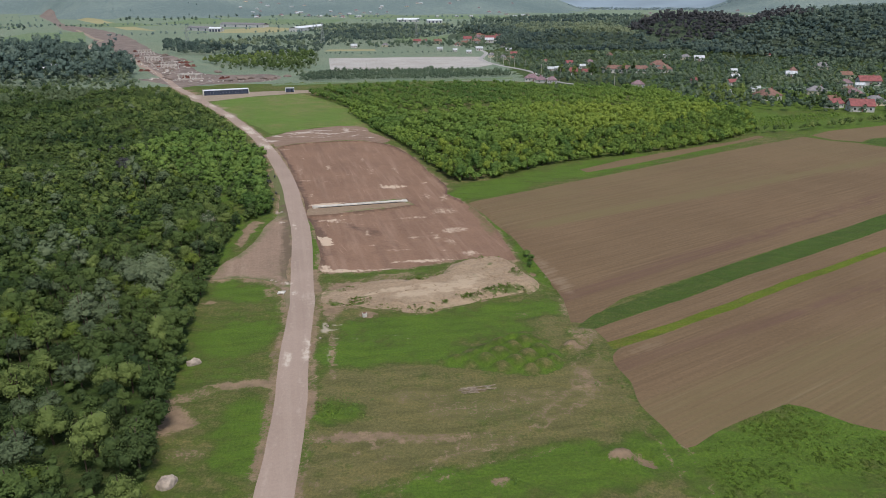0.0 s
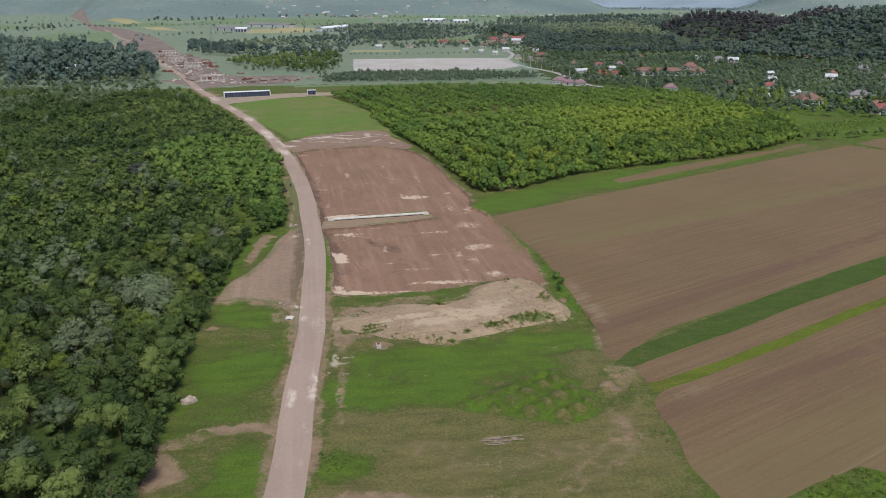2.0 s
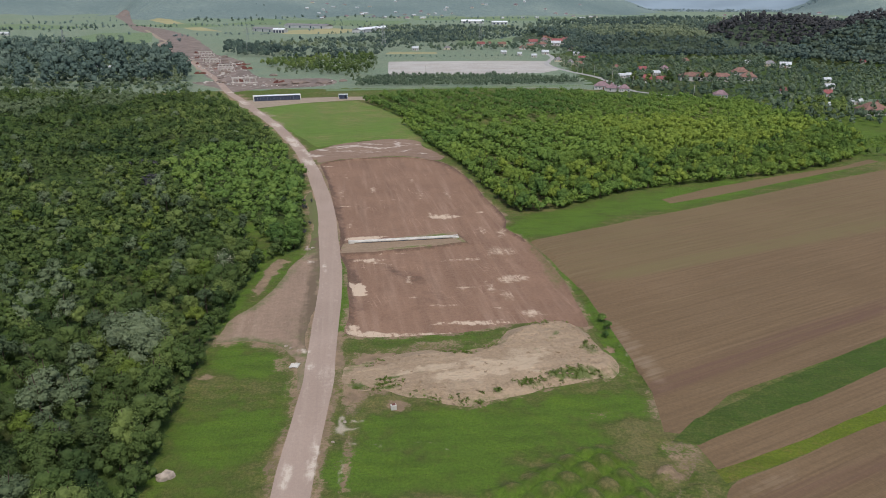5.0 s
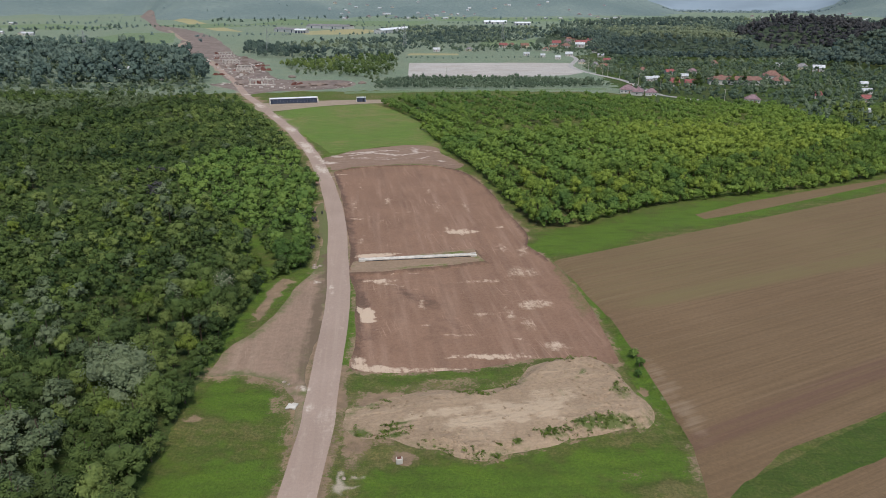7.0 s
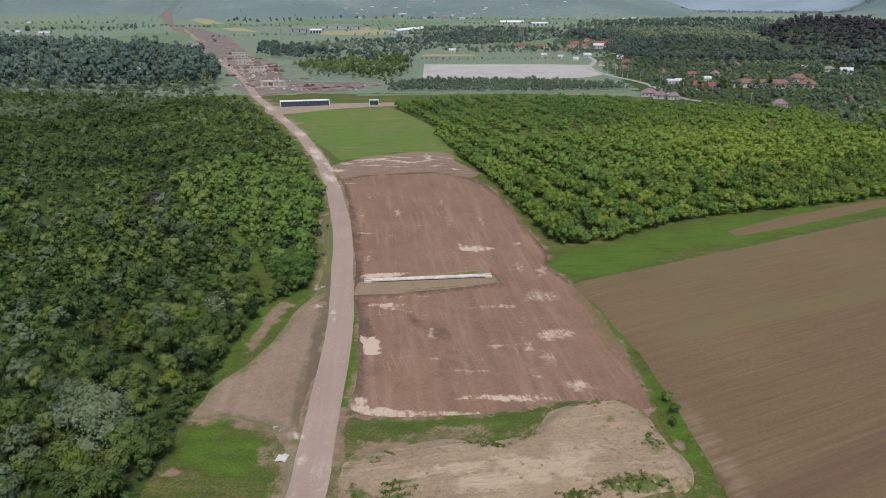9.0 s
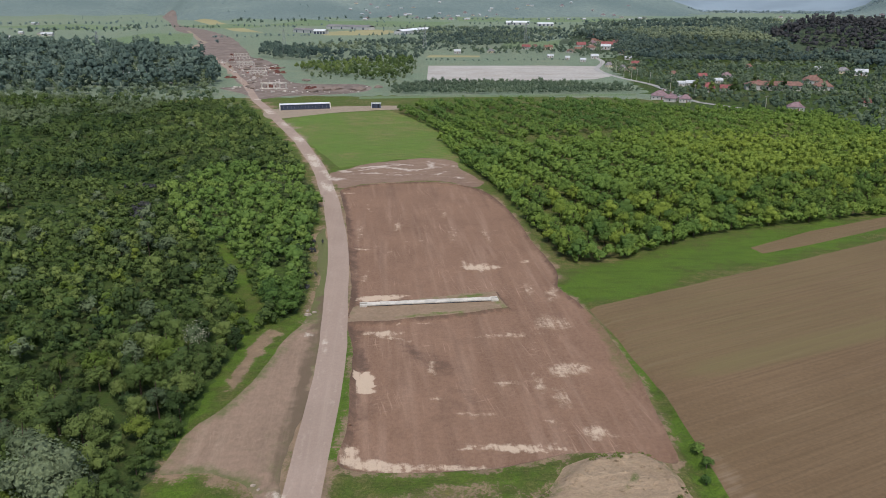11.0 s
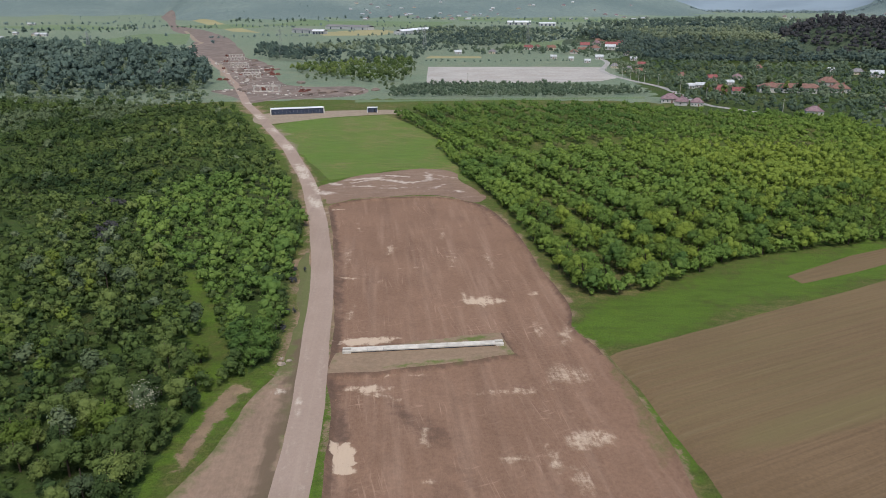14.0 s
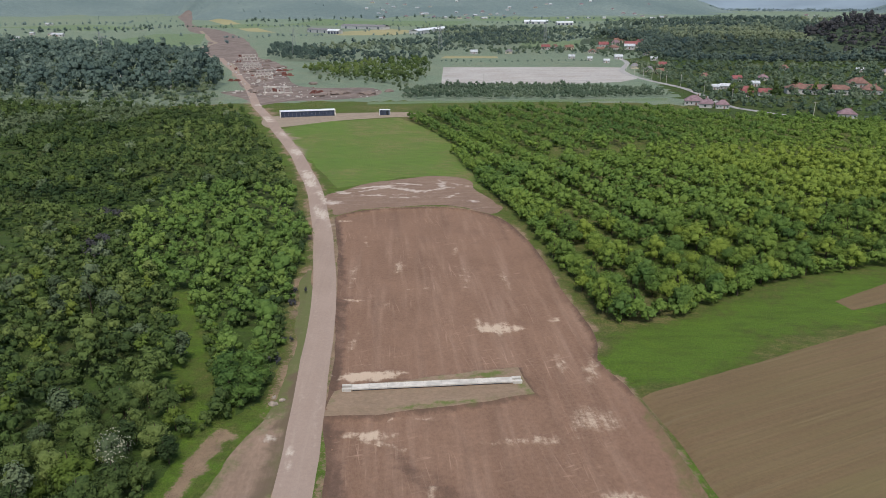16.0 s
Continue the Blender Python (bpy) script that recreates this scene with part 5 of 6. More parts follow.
stand("tall_wood", "tall dark broadleaf trees around farm buildings", [(-330, 520), (-280, 535), (-240, 512), (-200, 520), (-214, 600), (-228, 640), (-262, 720), (-330, 830), (-400, 905), (-560, 935), (-720, 980), (-640, 780), (-440, 560)], 13, 402, big_models, MASSED["dark"], 1.25, keep=0.75, mottle=2.2, patchy=75)
stand("tall_wood", "grey-green undergrowth between the tall trees", [(-330, 520), (-280, 535), (-240, 512), (-180, 512), (-214, 600), (-228, 640), (-262, 720), (-330, 830), (-400, 905), (-560, 935), (-720, 980), (-640, 780), (-440, 560)], 7.5, 403, shrub_models, MASSED["willow"], 1.1, keep=0.42)
stand("scrub_wood", "mixed wood behind the earthworks", [(-200, 745), (-165, 700), (-120, 660), (-90, 640), (-80, 700), (-100, 850), (-120, 850), (-160, 800)], 7, 404, far_models, MASSED["forest"], 1.2, keep=0.7)
stand("scrub_wood", "mixed wood across the plain", [(-250, 850), (-140, 780), (-96, 850), (-100, 960), (-50, 1070), (25, 1140), (48, 1480), (-80, 1600), (-120, 1250), (-200, 1200), (-300, 1040), (-260, 900)], 11, 405, shrub_models, MASSED["hill"], 1.6, keep=0.72)
stand("scrub_wood", "tall trees standing beside the earthworks", [(-270, 850), (-215, 830), (-190, 870), (-280, 1000), (-330, 1060)], 9, 406, poplar_models, MASSED["dark"], 1.5, keep=0.7)
row("tree_row", "row of small round orchard trees behind the yard", [(-84, 838), (-20, 842), (62, 862)], 7, 407, far_models, MASSED["dark"], 0.6)
row("tree_row", "dark row of trees behind the yard", [(-30, 948), (40, 955), (100, 985)], 8, 408, far_models, MASSED["dark"], 1.1, wide=5)
row("tree_row", "line of small trees along a far lane", [(-560, 1900), (-180, 1850)], 16, 409, far_models, MASSED["dark"], 1.0)
row("tree_row", "line of tall trees far across the plain", [(-700, 1930), (-560, 2100)], 14, 410, poplar_models, MASSED["dark"], 2.2, wide=20)
row("tree_row", "line of tall trees far across the plain", [(-870, 1330), (-720, 1470)], 12, 411, poplar_models, MASSED["dark"], 1.9, wide=16)
row("tree_row", "line of tall trees far across the plain", [(-560, 2280), (-440, 2400), (-200, 2300)], 24, 412, poplar_models, MASSED["dark"], 2.2, wide=25)
PINES = [(328, 912), (400, 885), (500, 870), (520, 960), (440, 1080), (298, 1085), (300, 980)]
stand("hillside_wood", "wooded knoll of mixed dark and light green trees", [(122, 960), (150, 868), (200, 846), (270, 844), (330, 856), (332, 900), (302, 985), (300, 1090), (200, 1090), (140, 1060)], 6.6, 413, hill_models, MASSED["hill"], 1.6, keep=0.98, pale=(252, 948, 70, 1.0), mottle=0.5)
stand("hillside_wood", "wooded crest behind the knoll, mixed green trees", [(95, 1240), (130, 1070), (200, 1080), (350, 1080), (470, 1060), (500, 1180), (420, 1330), (160, 1340)], 9.2, 438, hill_models, MASSED["hill"], 2.35, keep=0.95, pale=(250, 1180, 150, 0.5), mottle=0.8)
stand("hillside_wood", "wooded hillside of dark green trees", [(320, 800), (330, 770), (400, 720), (480, 690), (720, 640), (1000, 640), (1000, 930), (560, 1080), (520, 960), (500, 870), (400, 885), (330, 912), (332, 860)], 8.8, 433, hill_models, MASSED["hill"], 2.35, keep=0.97, mottle=0.9)
stand("hillside_wood", "dark brownish leafless trees on the hillside", PINES, 8.5, 434, hill_models, MASSED["pine"], 2.2, keep=0.97)
stand("hillside_wood", "bushes and young trees at the foot of the wooded hills", [(120, 800), (150, 775), (215, 760), (330, 730), (345, 770), (335, 850), (270, 830), (200, 832), (140, 868)], 8.5, 461, shrub_models, MASSED["garden"], 1.3, keep=0.6)
knot_models = [crown(110 + i, 3.0, 5.0, 0.1, 2, 4, 1.2, 1, 0.5, True) for i in range(5)]
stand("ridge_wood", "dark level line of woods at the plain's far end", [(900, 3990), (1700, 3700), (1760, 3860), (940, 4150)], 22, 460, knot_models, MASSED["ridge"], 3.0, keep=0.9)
stand("tall_wood", "mixed green undergrowth between the tall trees", [(-330, 520), (-280, 535), (-240, 512), (-180, 512), (-214, 600), (-228, 640), (-262, 720), (-330, 830), (-400, 905), (-560, 935), (-720, 980), (-640, 780), (-440, 560)], 7.5, 423, shrub_models, MASSED["garden"], 1.05, keep=0.5)
stand("scrub_wood", "low scrub beside the earthworks", [(-150, 645), (-92, 618), (-82, 575), (-70, 640), (-84, 780), (-100, 850), (-190, 760), (-175, 690)], 9, 424, far_models, MASSED["willow"], 0.9, keep=0.45)
stand("scrub_wood", "broad woodland belt across the plain", [(-60, 1080), (30, 1150), (110, 1300), (120, 1700), (-150, 1780), (-220, 1600), (-130, 1250)], 13, 425, shrub_models, MASSED["hill"], 1.8, keep=0.6)
stand("scrub_wood", "woodland before the far slopes", [(120, 1400), (700, 1700), (1100, 2100), (600, 2500), (250, 2100), (130, 1700)], 27, 426, shrub_models, MASSED["hill"], 3.2, keep=0.85)
stand("scrub_wood", "hedges and copses on the plain", [(-900, 1000), (-560, 960), (-520, 1060), (-640, 1200), (-860, 1220)], 16, 427, far_models, MASSED["dark"], 1.5, keep=0.35, jitter=0.8)
for i, (a, b, s, k) in enumerate([((-1000, 1500), (-760, 1620), 12, 1.6), ((-900, 1750), (-640, 1650), 14, 1.4), ((-1300, 1750), (-1000, 1900), 16, 1.8), ((-420, 1780), (-160, 1740), 13, 1.2), ((-640, 1780), (-480, 1720), 12, 1.4), ((-100, 2000), (260, 1980), 16, 1.6),
                                  ((-300, 2450), (200, 2400), 20, 1.8), ((-240, 1350), (-130, 1400), 9, 1.2), ((-480, 1250), (-340, 1330), 10, 1.2), ((-20, 1330), (90, 1300), 9, 1.1), ((-60, 1180), (90, 1190), 9, 1.0), ((-75, 1010), (45, 1020), 8, 0.9)]):
    row("hedgerow", "hedgerow of trees between fields on the plain", [a, ((a[0] + b[0]) / 2, (a[1] + b[1]) / 2 + 12), b], s, 440 + i, far_models, MASSED["dark" if i % 2 else "distant_haze"], k, wide=6)
r_vine = np.random.default_rng(463)
q = grid_in(curve([(176, 338), (205, 352), (240, 374), (225, 380), (212, 372), (190, 366), (176, 358)], True, 5, False), 2.2, r_vine, 12, 0.2, 2.2)
massed("vine_rows", "rows of low green bushes on a garden plot", "shrubs", q, 0.34 + 0.16 * r_vine.uniform(size=len(q)), 0.2 + 0.5 * r_vine.uniform(size=len(q)), shrub_models, MASSED["grove"], r_vine)
stand("garden_trees", "garden trees and bushes at the village's field edge", [(222, 384), (245, 376), (330, 400), (350, 440), (262, 392), (230, 398)], 5, 436, far_models, MASSED["garden"], 0.8, keep=0.5)
row("hedge", "bushy hedge along the tilled field", [(166, 326), (190, 331), (240, 351), (335, 386)], 2.8, 437, far_models, MASSED["forest"], 0.72, "hedge", 2.2)
stand("garden_trees", "orchard and garden trees before the houses", [(214, 400), (236, 392), (300, 405), (345, 450), (300, 470), (250, 440), (222, 440), (205, 455)], 6.2, 464, far_models, MASSED["forest"], 1.0, keep=0.55, clear=[(250, 401, 10), (257, 390, 13), (280, 413, 12), (228, 439, 14), (274, 464, 12), (291, 451, 9)])
stand("tall_wood", "dark clump of tall trees beside the planted grove", [(180, 402), (198, 412), (214, 438), (200, 452), (180, 430)], 7, 462, big_models, MASSED["forest"], 0.58, keep=0.85)
stand("plain_scrub", "scattered bushes on the far plain", [(-1500, 1500), (-500, 1000), (100, 1000), (300, 2600), (-600, 2900), (-1600, 2900)], 60, 415, far_models, MASSED["distant_haze"], 1.4, keep=0.14, jitter=0.9)


# ---- built things ----
def solid(name, boxes, material, parent=None, label="", bevel=0.0):
    """Boxes (x0, x1, y0, y1, z0, z1) joined to one mesh."""
    bm = bmesh.new()
    for x0, x1, y0, y1, z0, z1 in boxes:
        r = bmesh.ops.create_cube(bm, size=1.0, matrix=Matrix.Translation(((x0 + x1) / 2, (y0 + y1) / 2, (z0 + z1) / 2)) @ Matrix.Diagonal((x1 - x0, y1 - y0, z1 - z0, 1)))
    if bevel:
        bmesh.ops.bevel(bm, geom=list(bm.edges), offset=bevel, segments=1, affect="EDGES")
    me = bpy.data.meshes.new(name)
    bm.to_mesh(me)
    bm.free()
    me.materials.append(material)
    ob = new(name, me)
    ob.parent = parent
    if label:
        tagged(ob, label)
    return ob


def skin(name, co, faces, material, parent=None, label=""):
    me = bpy.data.meshes.new(name)
    me.from_pydata([tuple(c) for c in co], [], faces)
    me.update()
    me.materials.append(material)
    ob = new(name, me)
    ob.parent = parent
    if label:
        tagged(ob, label)
    return ob


def roof_part(w, d, h, rise, kind, material, parent, over=0.45, thick=0.18):
    """A roof with eaves and thickness: hipped or gabled, its ridge along the width."""
    a, b = w / 2 + over, d / 2 + over
    inset = 0.0 if kind == "gable" else min(b, a * 0.8)
    co = [(-a, -b, h), (a, -b, h), (a, b, h), (-a, b, h), (-a + inset, 0, h + rise), (a - inset, 0, h + rise)]
    co += [(x, y, z - thick) for x, y, z in co]
    f = [(0, 1, 5, 4), (2, 3, 4, 5), (1, 2, 5), (3, 0, 4), (7, 6, 10, 11), (9, 8, 11, 10), (8, 7, 11), (6, 9, 10), (0, 6, 7, 1), (1, 7, 8, 2), (2, 8, 9, 3), (3, 9, 6, 0)]
    if kind == "gable":
        f = [q for q in f if len(q) == 4] + [(1, 7, 11, 5), (5, 11, 8, 2), (3, 9, 10, 4), (4, 10, 6, 0)]
    return skin("roof", co, f, material, parent)


def house_model(w, d, h, kind, wall, roof, label, chimney=True):
    e = new("house")
    rise = d * 0.4
    body = solid("wall", [(-w / 2, w / 2, -d / 2, d / 2, -0.6, h)], wall, e)
    if kind == "gable":
        skin("gable", [(-w / 2, -d / 2, h), (-w / 2, d / 2, h), (-w / 2, 0, h + rise * 0.93), (w / 2, -d / 2, h), (w / 2, d / 2, h), (w / 2, 0, h + rise * 0.93)], [(0, 1, 2), (4, 3, 5), (0, 3, 4, 1), (1, 4, 5, 2), (3, 0, 2, 5)], wall, e)
    roof_part(w, d, h + 0.05, rise, kind, roof, e)
    n = max(2, int(w / 3))
    for i in range(n):
        x = -w / 2 + (i + 0.5) * w / n
        if i == n // 2:
            solid("door", [(x - 0.5, x + 0.5, -d / 2 - 0.04, -d / 2 + 0.06, 0, 2.1)], ROOFS["brown"], e)
        else:
            p = solid("window", [(x - 0.6, x + 0.6, -d / 2 - 0.05, -d / 2 + 0.05, 0.9, 2.2)], M_WHITE, e)
            solid("pane", [(x - 0.5, x + 0.5, -d / 2 - 0.07, -d / 2 - 0.03, 1.0, 2.1)], M_GLASS, p)
    for sx in (-1, 1):
        solid("window", [(sx * w / 2 - 0.05, sx * w / 2 + 0.05, -0.6, 0.6, 0.9, 2.2)], M_GLASS, e)
    if chimney:
        solid("chimney", [(w * 0.18, w * 0.18 + 0.7, 0.4, 1.1, h, h + rise + 0.8)], ROOFS["brown"], e)
    return tagged(e, label, "house", "houses of the village")


KINDS = {
    "red": house_model(11, 8, 3.0, "gable", WALLS[0], ROOFS["red"], "white plastered house with a bright red roof among gardens"),
    "orange": house_model(13, 9, 3.0, "hip", WALLS[0], ROOFS["orange"], "white plastered house with an orange tiled hip roof"),
    "maroon": house_model(12, 9, 3.0, "hip", WALLS[0], ROOFS["maroon"], "white plastered house with a dull mauve hip roof"),
    "grey": house_model(14, 9, 3.0, "hip", WALLS[1], ROOFS["grey"], "cream house with a grey hip roof"),
    "silver": house_model(9, 6, 3.0, "gable", WALLS[0], ROOFS["silver"], "white outbuilding with a pale metal roof", False),
    "brown": house_model(10, 7, 3.2, "gable", WALLS[1], ROOFS["brown"], "cream house with a dark brown roof"),
}
placed = set()
HOMES = []


def settle(rows):
    """Houses: x, y, width, turn, kind."""
    for x, y, w, turn, kind in rows:
        base = {"red": 11, "orange": 13, "maroon": 12, "grey": 14, "silver": 9, "brown": 10}[kind]
        k = (0.73 if y < 1000 else 0.95) * w / base
        m = pose(x, y, ground_z(x, y) + 0.05, 0, 0, turn) @ Matrix.Diagonal((k, max(0.62, min(k, 1.1)), max(0.72, min(k, 1.1)), 1))
        ob = KINDS[kind] if kind not in placed else copy_thing(KINDS[kind], pose(0, 0, 0))
        placed.add(kind)
        HOMES.append((x, y, w))
        ob.matrix_basis = m


settle([(169, 511, 12, -12, "maroon"), (228, 439, 19, 8, "orange"), (274, 464, 16, -20, "grey"), (321, 509, 12, -15, "maroon"), (340, 512, 20, -10, "red"), (323, 495, 8, -20, "silver"), (291, 451, 13, 0, "maroon"),
        (250, 404, 13, 25, "red"), (257, 390, 17, -12, "red"), (280, 413, 16, -10, "grey"), (314, 572, 11, -20, "silver"), (332, 603, 8, 0, "orange"), (282, 606, 8, 10, "silver"), (399, 778, 10, 0, "red")])
settle([(374, 631, 18, -25, "grey"), (415, 725, 9, 0, "orange"), (234, 657, 18, -12, "orange"), (187, 638, 8, 0, "red"), (295, 748, 15, -15, "grey"), (301, 727, 13, -20, "silver"), (283, 771, 9, 0, "silver"), (225, 783, 9, 0, "orange"),
        (181, 696, 11, 20, "maroon"), (241, 518, 8, 0, "red"), (218, 534, 7, 10, "red"), (215, 462, 7, -10, "silver"), (100, 555, 14, -10, "maroon"), (105, 545, 13, 70, "maroon"), (113, 541, 10, -10, "maroon"), (138, 636, 9, -5, "silver"), (146, 616, 10, 0, "red")])
settle([(164, 656, 8, 0, "silver"), (137, 1276, 18, 0, "red"), (159, 1295, 18, 15, "maroon"), (177, 1292, 15, -10, "red"), (126, 1020, 18, -10, "red"), (121, 1004, 12, -10, "silver"), (130, 885, 9, 0, "silver"), (124, 806, 12, -12, "red"),
        (96, 898, 11, 0, "silver"), (79, 851, 8, 0, "silver"), (65, 880, 7, 0, "silver"), (52, 1039, 11, 20, "brown"), (104, 1014, 12, 30, "orange"), (76, 984, 12, 0, "orange"), (112, 745, 9, 15, "brown"), (98, 792, 10, 0, "grey")])
settle([(226, 617, 17, -10, "orange"), (155, 603, 11, -10, "red"), (142, 597, 9, 0, "red"), (130, 632, 8, 0, "silver"), (-327, 675, 11, 10, "silver"), (-317, 690, 8, 0, "silver"),
        (-294, 692, 8, 0, "maroon"), (-255, 614, 6, 30, "silver"), (-311, 655, 10, 0, "silver"), (-820, 1335, 22, 0, "silver"), (-840, 1350, 14, 10, "grey"), (-1220, 1905, 20, 0, "silver"), (-909, 1393, 9, 0, "silver"), (-810, 1206, 18, 20, "silver")])
settle([(150, 1240, 14, 20, "red"), (165, 1255, 13, -10, "maroon"), (128, 1225, 12, 0, "red"), (186, 1250, 13, 15, "red"), (142, 1160, 13, 0, "orange"), (120, 1110, 12, 10, "brown"), (96, 1060, 12, 0, "red"), (112, 1070, 11, -10, "maroon"),
        (88, 1010, 10, 10, "brown"), (140, 1040, 12, 0, "red"), (135, 960, 12, 0, "orange"), (48, 905, 9, 5, "silver")])
settle([(-20, 975, 12, 0, "grey"), (-60, 962, 11, 5, "silver"), (24, 1050, 11, 0, "red"), (36, 1075, 10, 0, "orange"), (106, 760, 9, 0, "grey"), (140, 705, 9, 0, "orange"), (160, 690, 10, 10, "red"),
        (300, 470, 11, 10, "orange"), (345, 480, 12, -15, "red"), (262, 425, 10, 0, "brown"), (240, 480, 9, 0, "silver"), (352, 560, 12, 0, "brown"), (262, 560, 9, 5, "silver")])
r_far = np.random.default_rng(77)
names = list(KINDS)
for i in range(90):
    az, dist = r_far.uniform(-13, 10) if i < 66 else r_far.uniform(18, 26), r_far.uniform(2500, 3600)
    if i % 3 == 0:
        az = -9 + 4 * r_far.normal()
    x, y = dist * math.sin(radians(az)), dist * math.cos(radians(az))
    settle([(x, y, r_far.uniform(9, 18), r_far.uniform(-40, 40), names[int(r_far.choice([2, 4, 4, 4, 4, 3]))])])


stand("village_greenery", "garden trees and hedges between the houses", [(176, 392), (200, 400), (260, 372), (340, 420), (520, 520), (700, 640), (480, 700), (330, 735), (215, 765), (150, 780), (100, 830), (92, 720), (110, 640), (108, 560), (140, 505), (172, 490)],
      6.8, 414, far_models, MASSED["garden"], 1.05, keep=0.72, clear=HOMES)


stand("village_greenery", "tall spreading trees between the houses", [(176, 400), (260, 384), (340, 430), (520, 530), (480, 690), (330, 735), (215, 765), (110, 800), (100, 720), (114, 640), (112, 590), (140, 520), (172, 490)], 21, 465, big_models, MASSED["garden"], 0.55, keep=0.6, jitter=0.5, clear=HOMES)
stand("village_greenery", "garden trees among the far houses", [(-70, 940), (60, 955), (90, 900), (135, 860), (150, 960), (200, 1200), (200, 1320), (110, 1320), (80, 1080), (-70, 1000)], 9.0, 435, far_models, MASSED["garden"], 1.15, keep=0.6, clear=HOMES)


def long_hall(w, d, h, label, roof):
    e = new("long_hall")
    solid("wall", [(-w / 2, w / 2, -d / 2, d / 2, -0.5, h)], WALLS[3], e)
    roof_part(w, d, h + 0.05, d * 0.16, "gable", roof, e, 0.5, 0.25)
    for i in range(4):
        x = -w / 2 + (i + 0.5) * w / 4
        solid("door", [(x - 2, x + 2, -d / 2 - 0.1, -d / 2 + 0.1, 0, h * 0.75)], M_NAVY, e)
    return tagged(e, label, "hall", "long farm halls on the plain")


for x, y, w, d, turn, roof, label in [(-186, 1525, 155, 18, 76, M_WHITE, "long white-roofed farm hall on the plain"), (-385, 1500, 100, 16, -42, ROOFS["grey"], "long dark-roofed farm hall"),
                                      (-350, 1700, 125, 20, -30, ROOFS["grey"], "long grey farm hall beside the stubble"), (-356, 1462, 22, 14, 0, M_WHITE, "white-roofed end building of the farm"),
                                      (22, 2050, 60, 24, 0, M_WHITE, "large white-roofed hall far off"), (90, 1960, 40, 16, 10, M_WHITE, "large white-roofed hall far off")]:
    hall = long_hall(w, d, 6.0, label, roof)
    hall.matrix_basis = pose(x, y, ground_z(x, y), 0, 0, turn)


def school():
    """Long single-storey building under one hip roof."""
    e = new("school_building")
    w, d, h = 40.0, 9.0, 3.6
    solid("wall", [(-w / 2, w / 2, -d / 2, d / 2, -0.5, h)], WALLS[0], e)
    roof_part(w, d, h + 0.05, 2.6, "hip", ROOFS["orange"], e)
    for i in range(10):
        x = -w / 2 + 2 + i * (w - 4) / 9
        win = solid("window", [(x - 0.9, x + 0.9, -d / 2 - 0.06, -d / 2 + 0.05, 0.9, 2.7)], M_WHITE, e)
        solid("pane", [(x - 0.75, x + 0.75, -d / 2 - 0.09, -d / 2 - 0.04, 1.05, 2.55)], M_GLASS, win)
    tagged(e, "long white single-storey building with an orange tiled roof", "building")
    e.matrix_basis = pose(192, 614, ground_z(192, 614), 0, 0, -6)


school()


def culvert_building():
    """Long low building at the road: pale end walls, dark panels between, a white roof slab."""
    e = new("long_low_building")
    L, d, h = 29.5, 4.6, 3.0
    solid("roof", [(-L / 2 + 0.4, L / 2 - 0.4, -d / 2 - 0.25, d / 2, h - 0.1, h + 0.22)], M_WHITE, e, "white flat roof slab", 0.03)
    for sx in (-1, 1):
        co = [(sx * L / 2, -d / 2 - 1.6, -0.3), (sx * L / 2, d / 2, -0.3), (sx * L / 2, d / 2, h + 0.3), (sx * L / 2, -d / 2, h + 0.3), (sx * L / 2, -d / 2 - 1.6, 0.9)]
        co += [(x - sx * 0.5, y, z) for x, y, z in co]
        skin("end_wall", co, [(0, 1, 2, 3, 4), (9, 8, 7, 6, 5), (0, 5, 6, 1), (1, 6, 7, 2), (2, 7, 8, 3), (3, 8, 9, 4), (4, 9, 5, 0)], M_CONCRETE, e, "pale concrete wing wall")
    solid("back_wall", [(-L / 2 + 0.5, L / 2 - 0.5, d / 2 - 0.3, d / 2, -0.3, h - 0.1)], M_CONCRETE, e)
    n = 14
    for i in range(n):
        x = -L / 2 + 0.5 + i * (L - 1) / n
        solid("panel", [(x + 0.03, x + (L - 1) / n - 0.03, -d / 2 + 0.02 * (i % 2), -d / 2 + 0.14, -0.2, h - 0.12)], M_NAVY, e)
    tagged(e, "long low building with navy front panels and white roof slab", "building")
    e.matrix_basis = pose(-116.6, 489.6, ground_z(-116.6, 489.6), 0, 0, 20)


culvert_building()


def site_cabin():
    e = new("site_cabin")
    solid("body", [(-2.8, 2.8, -1.25, 1.25, 0.12, 2.7)], M_NAVY, e, "dark navy corrugated body")
    solid("roof", [(-2.95, 2.95, -1.4, 1.4, 2.7, 2.95)], M_WHITE, e, "white flat roof", 0.04)
    solid("corner_post", [(-2.9, -2.7, -1.33, -1.15, 0.0, 2.7)], M_WHITE, e)
    solid("corner_post", [(2.7, 2.9, -1.33, -1.15, 0.0, 2.7)], M_WHITE, e)
    solid("door", [(0.8, 1.7, -1.3, -1.2, 0.2, 2.2)], M_GLASS, e)
    tagged(e, "dark navy site cabin with a white roof on bare earth", "cabin")
    e.matrix_basis = pose(-75.6, 497.5, ground_z(-75.6, 497.5), 0, 0, 8)


site_cabin()


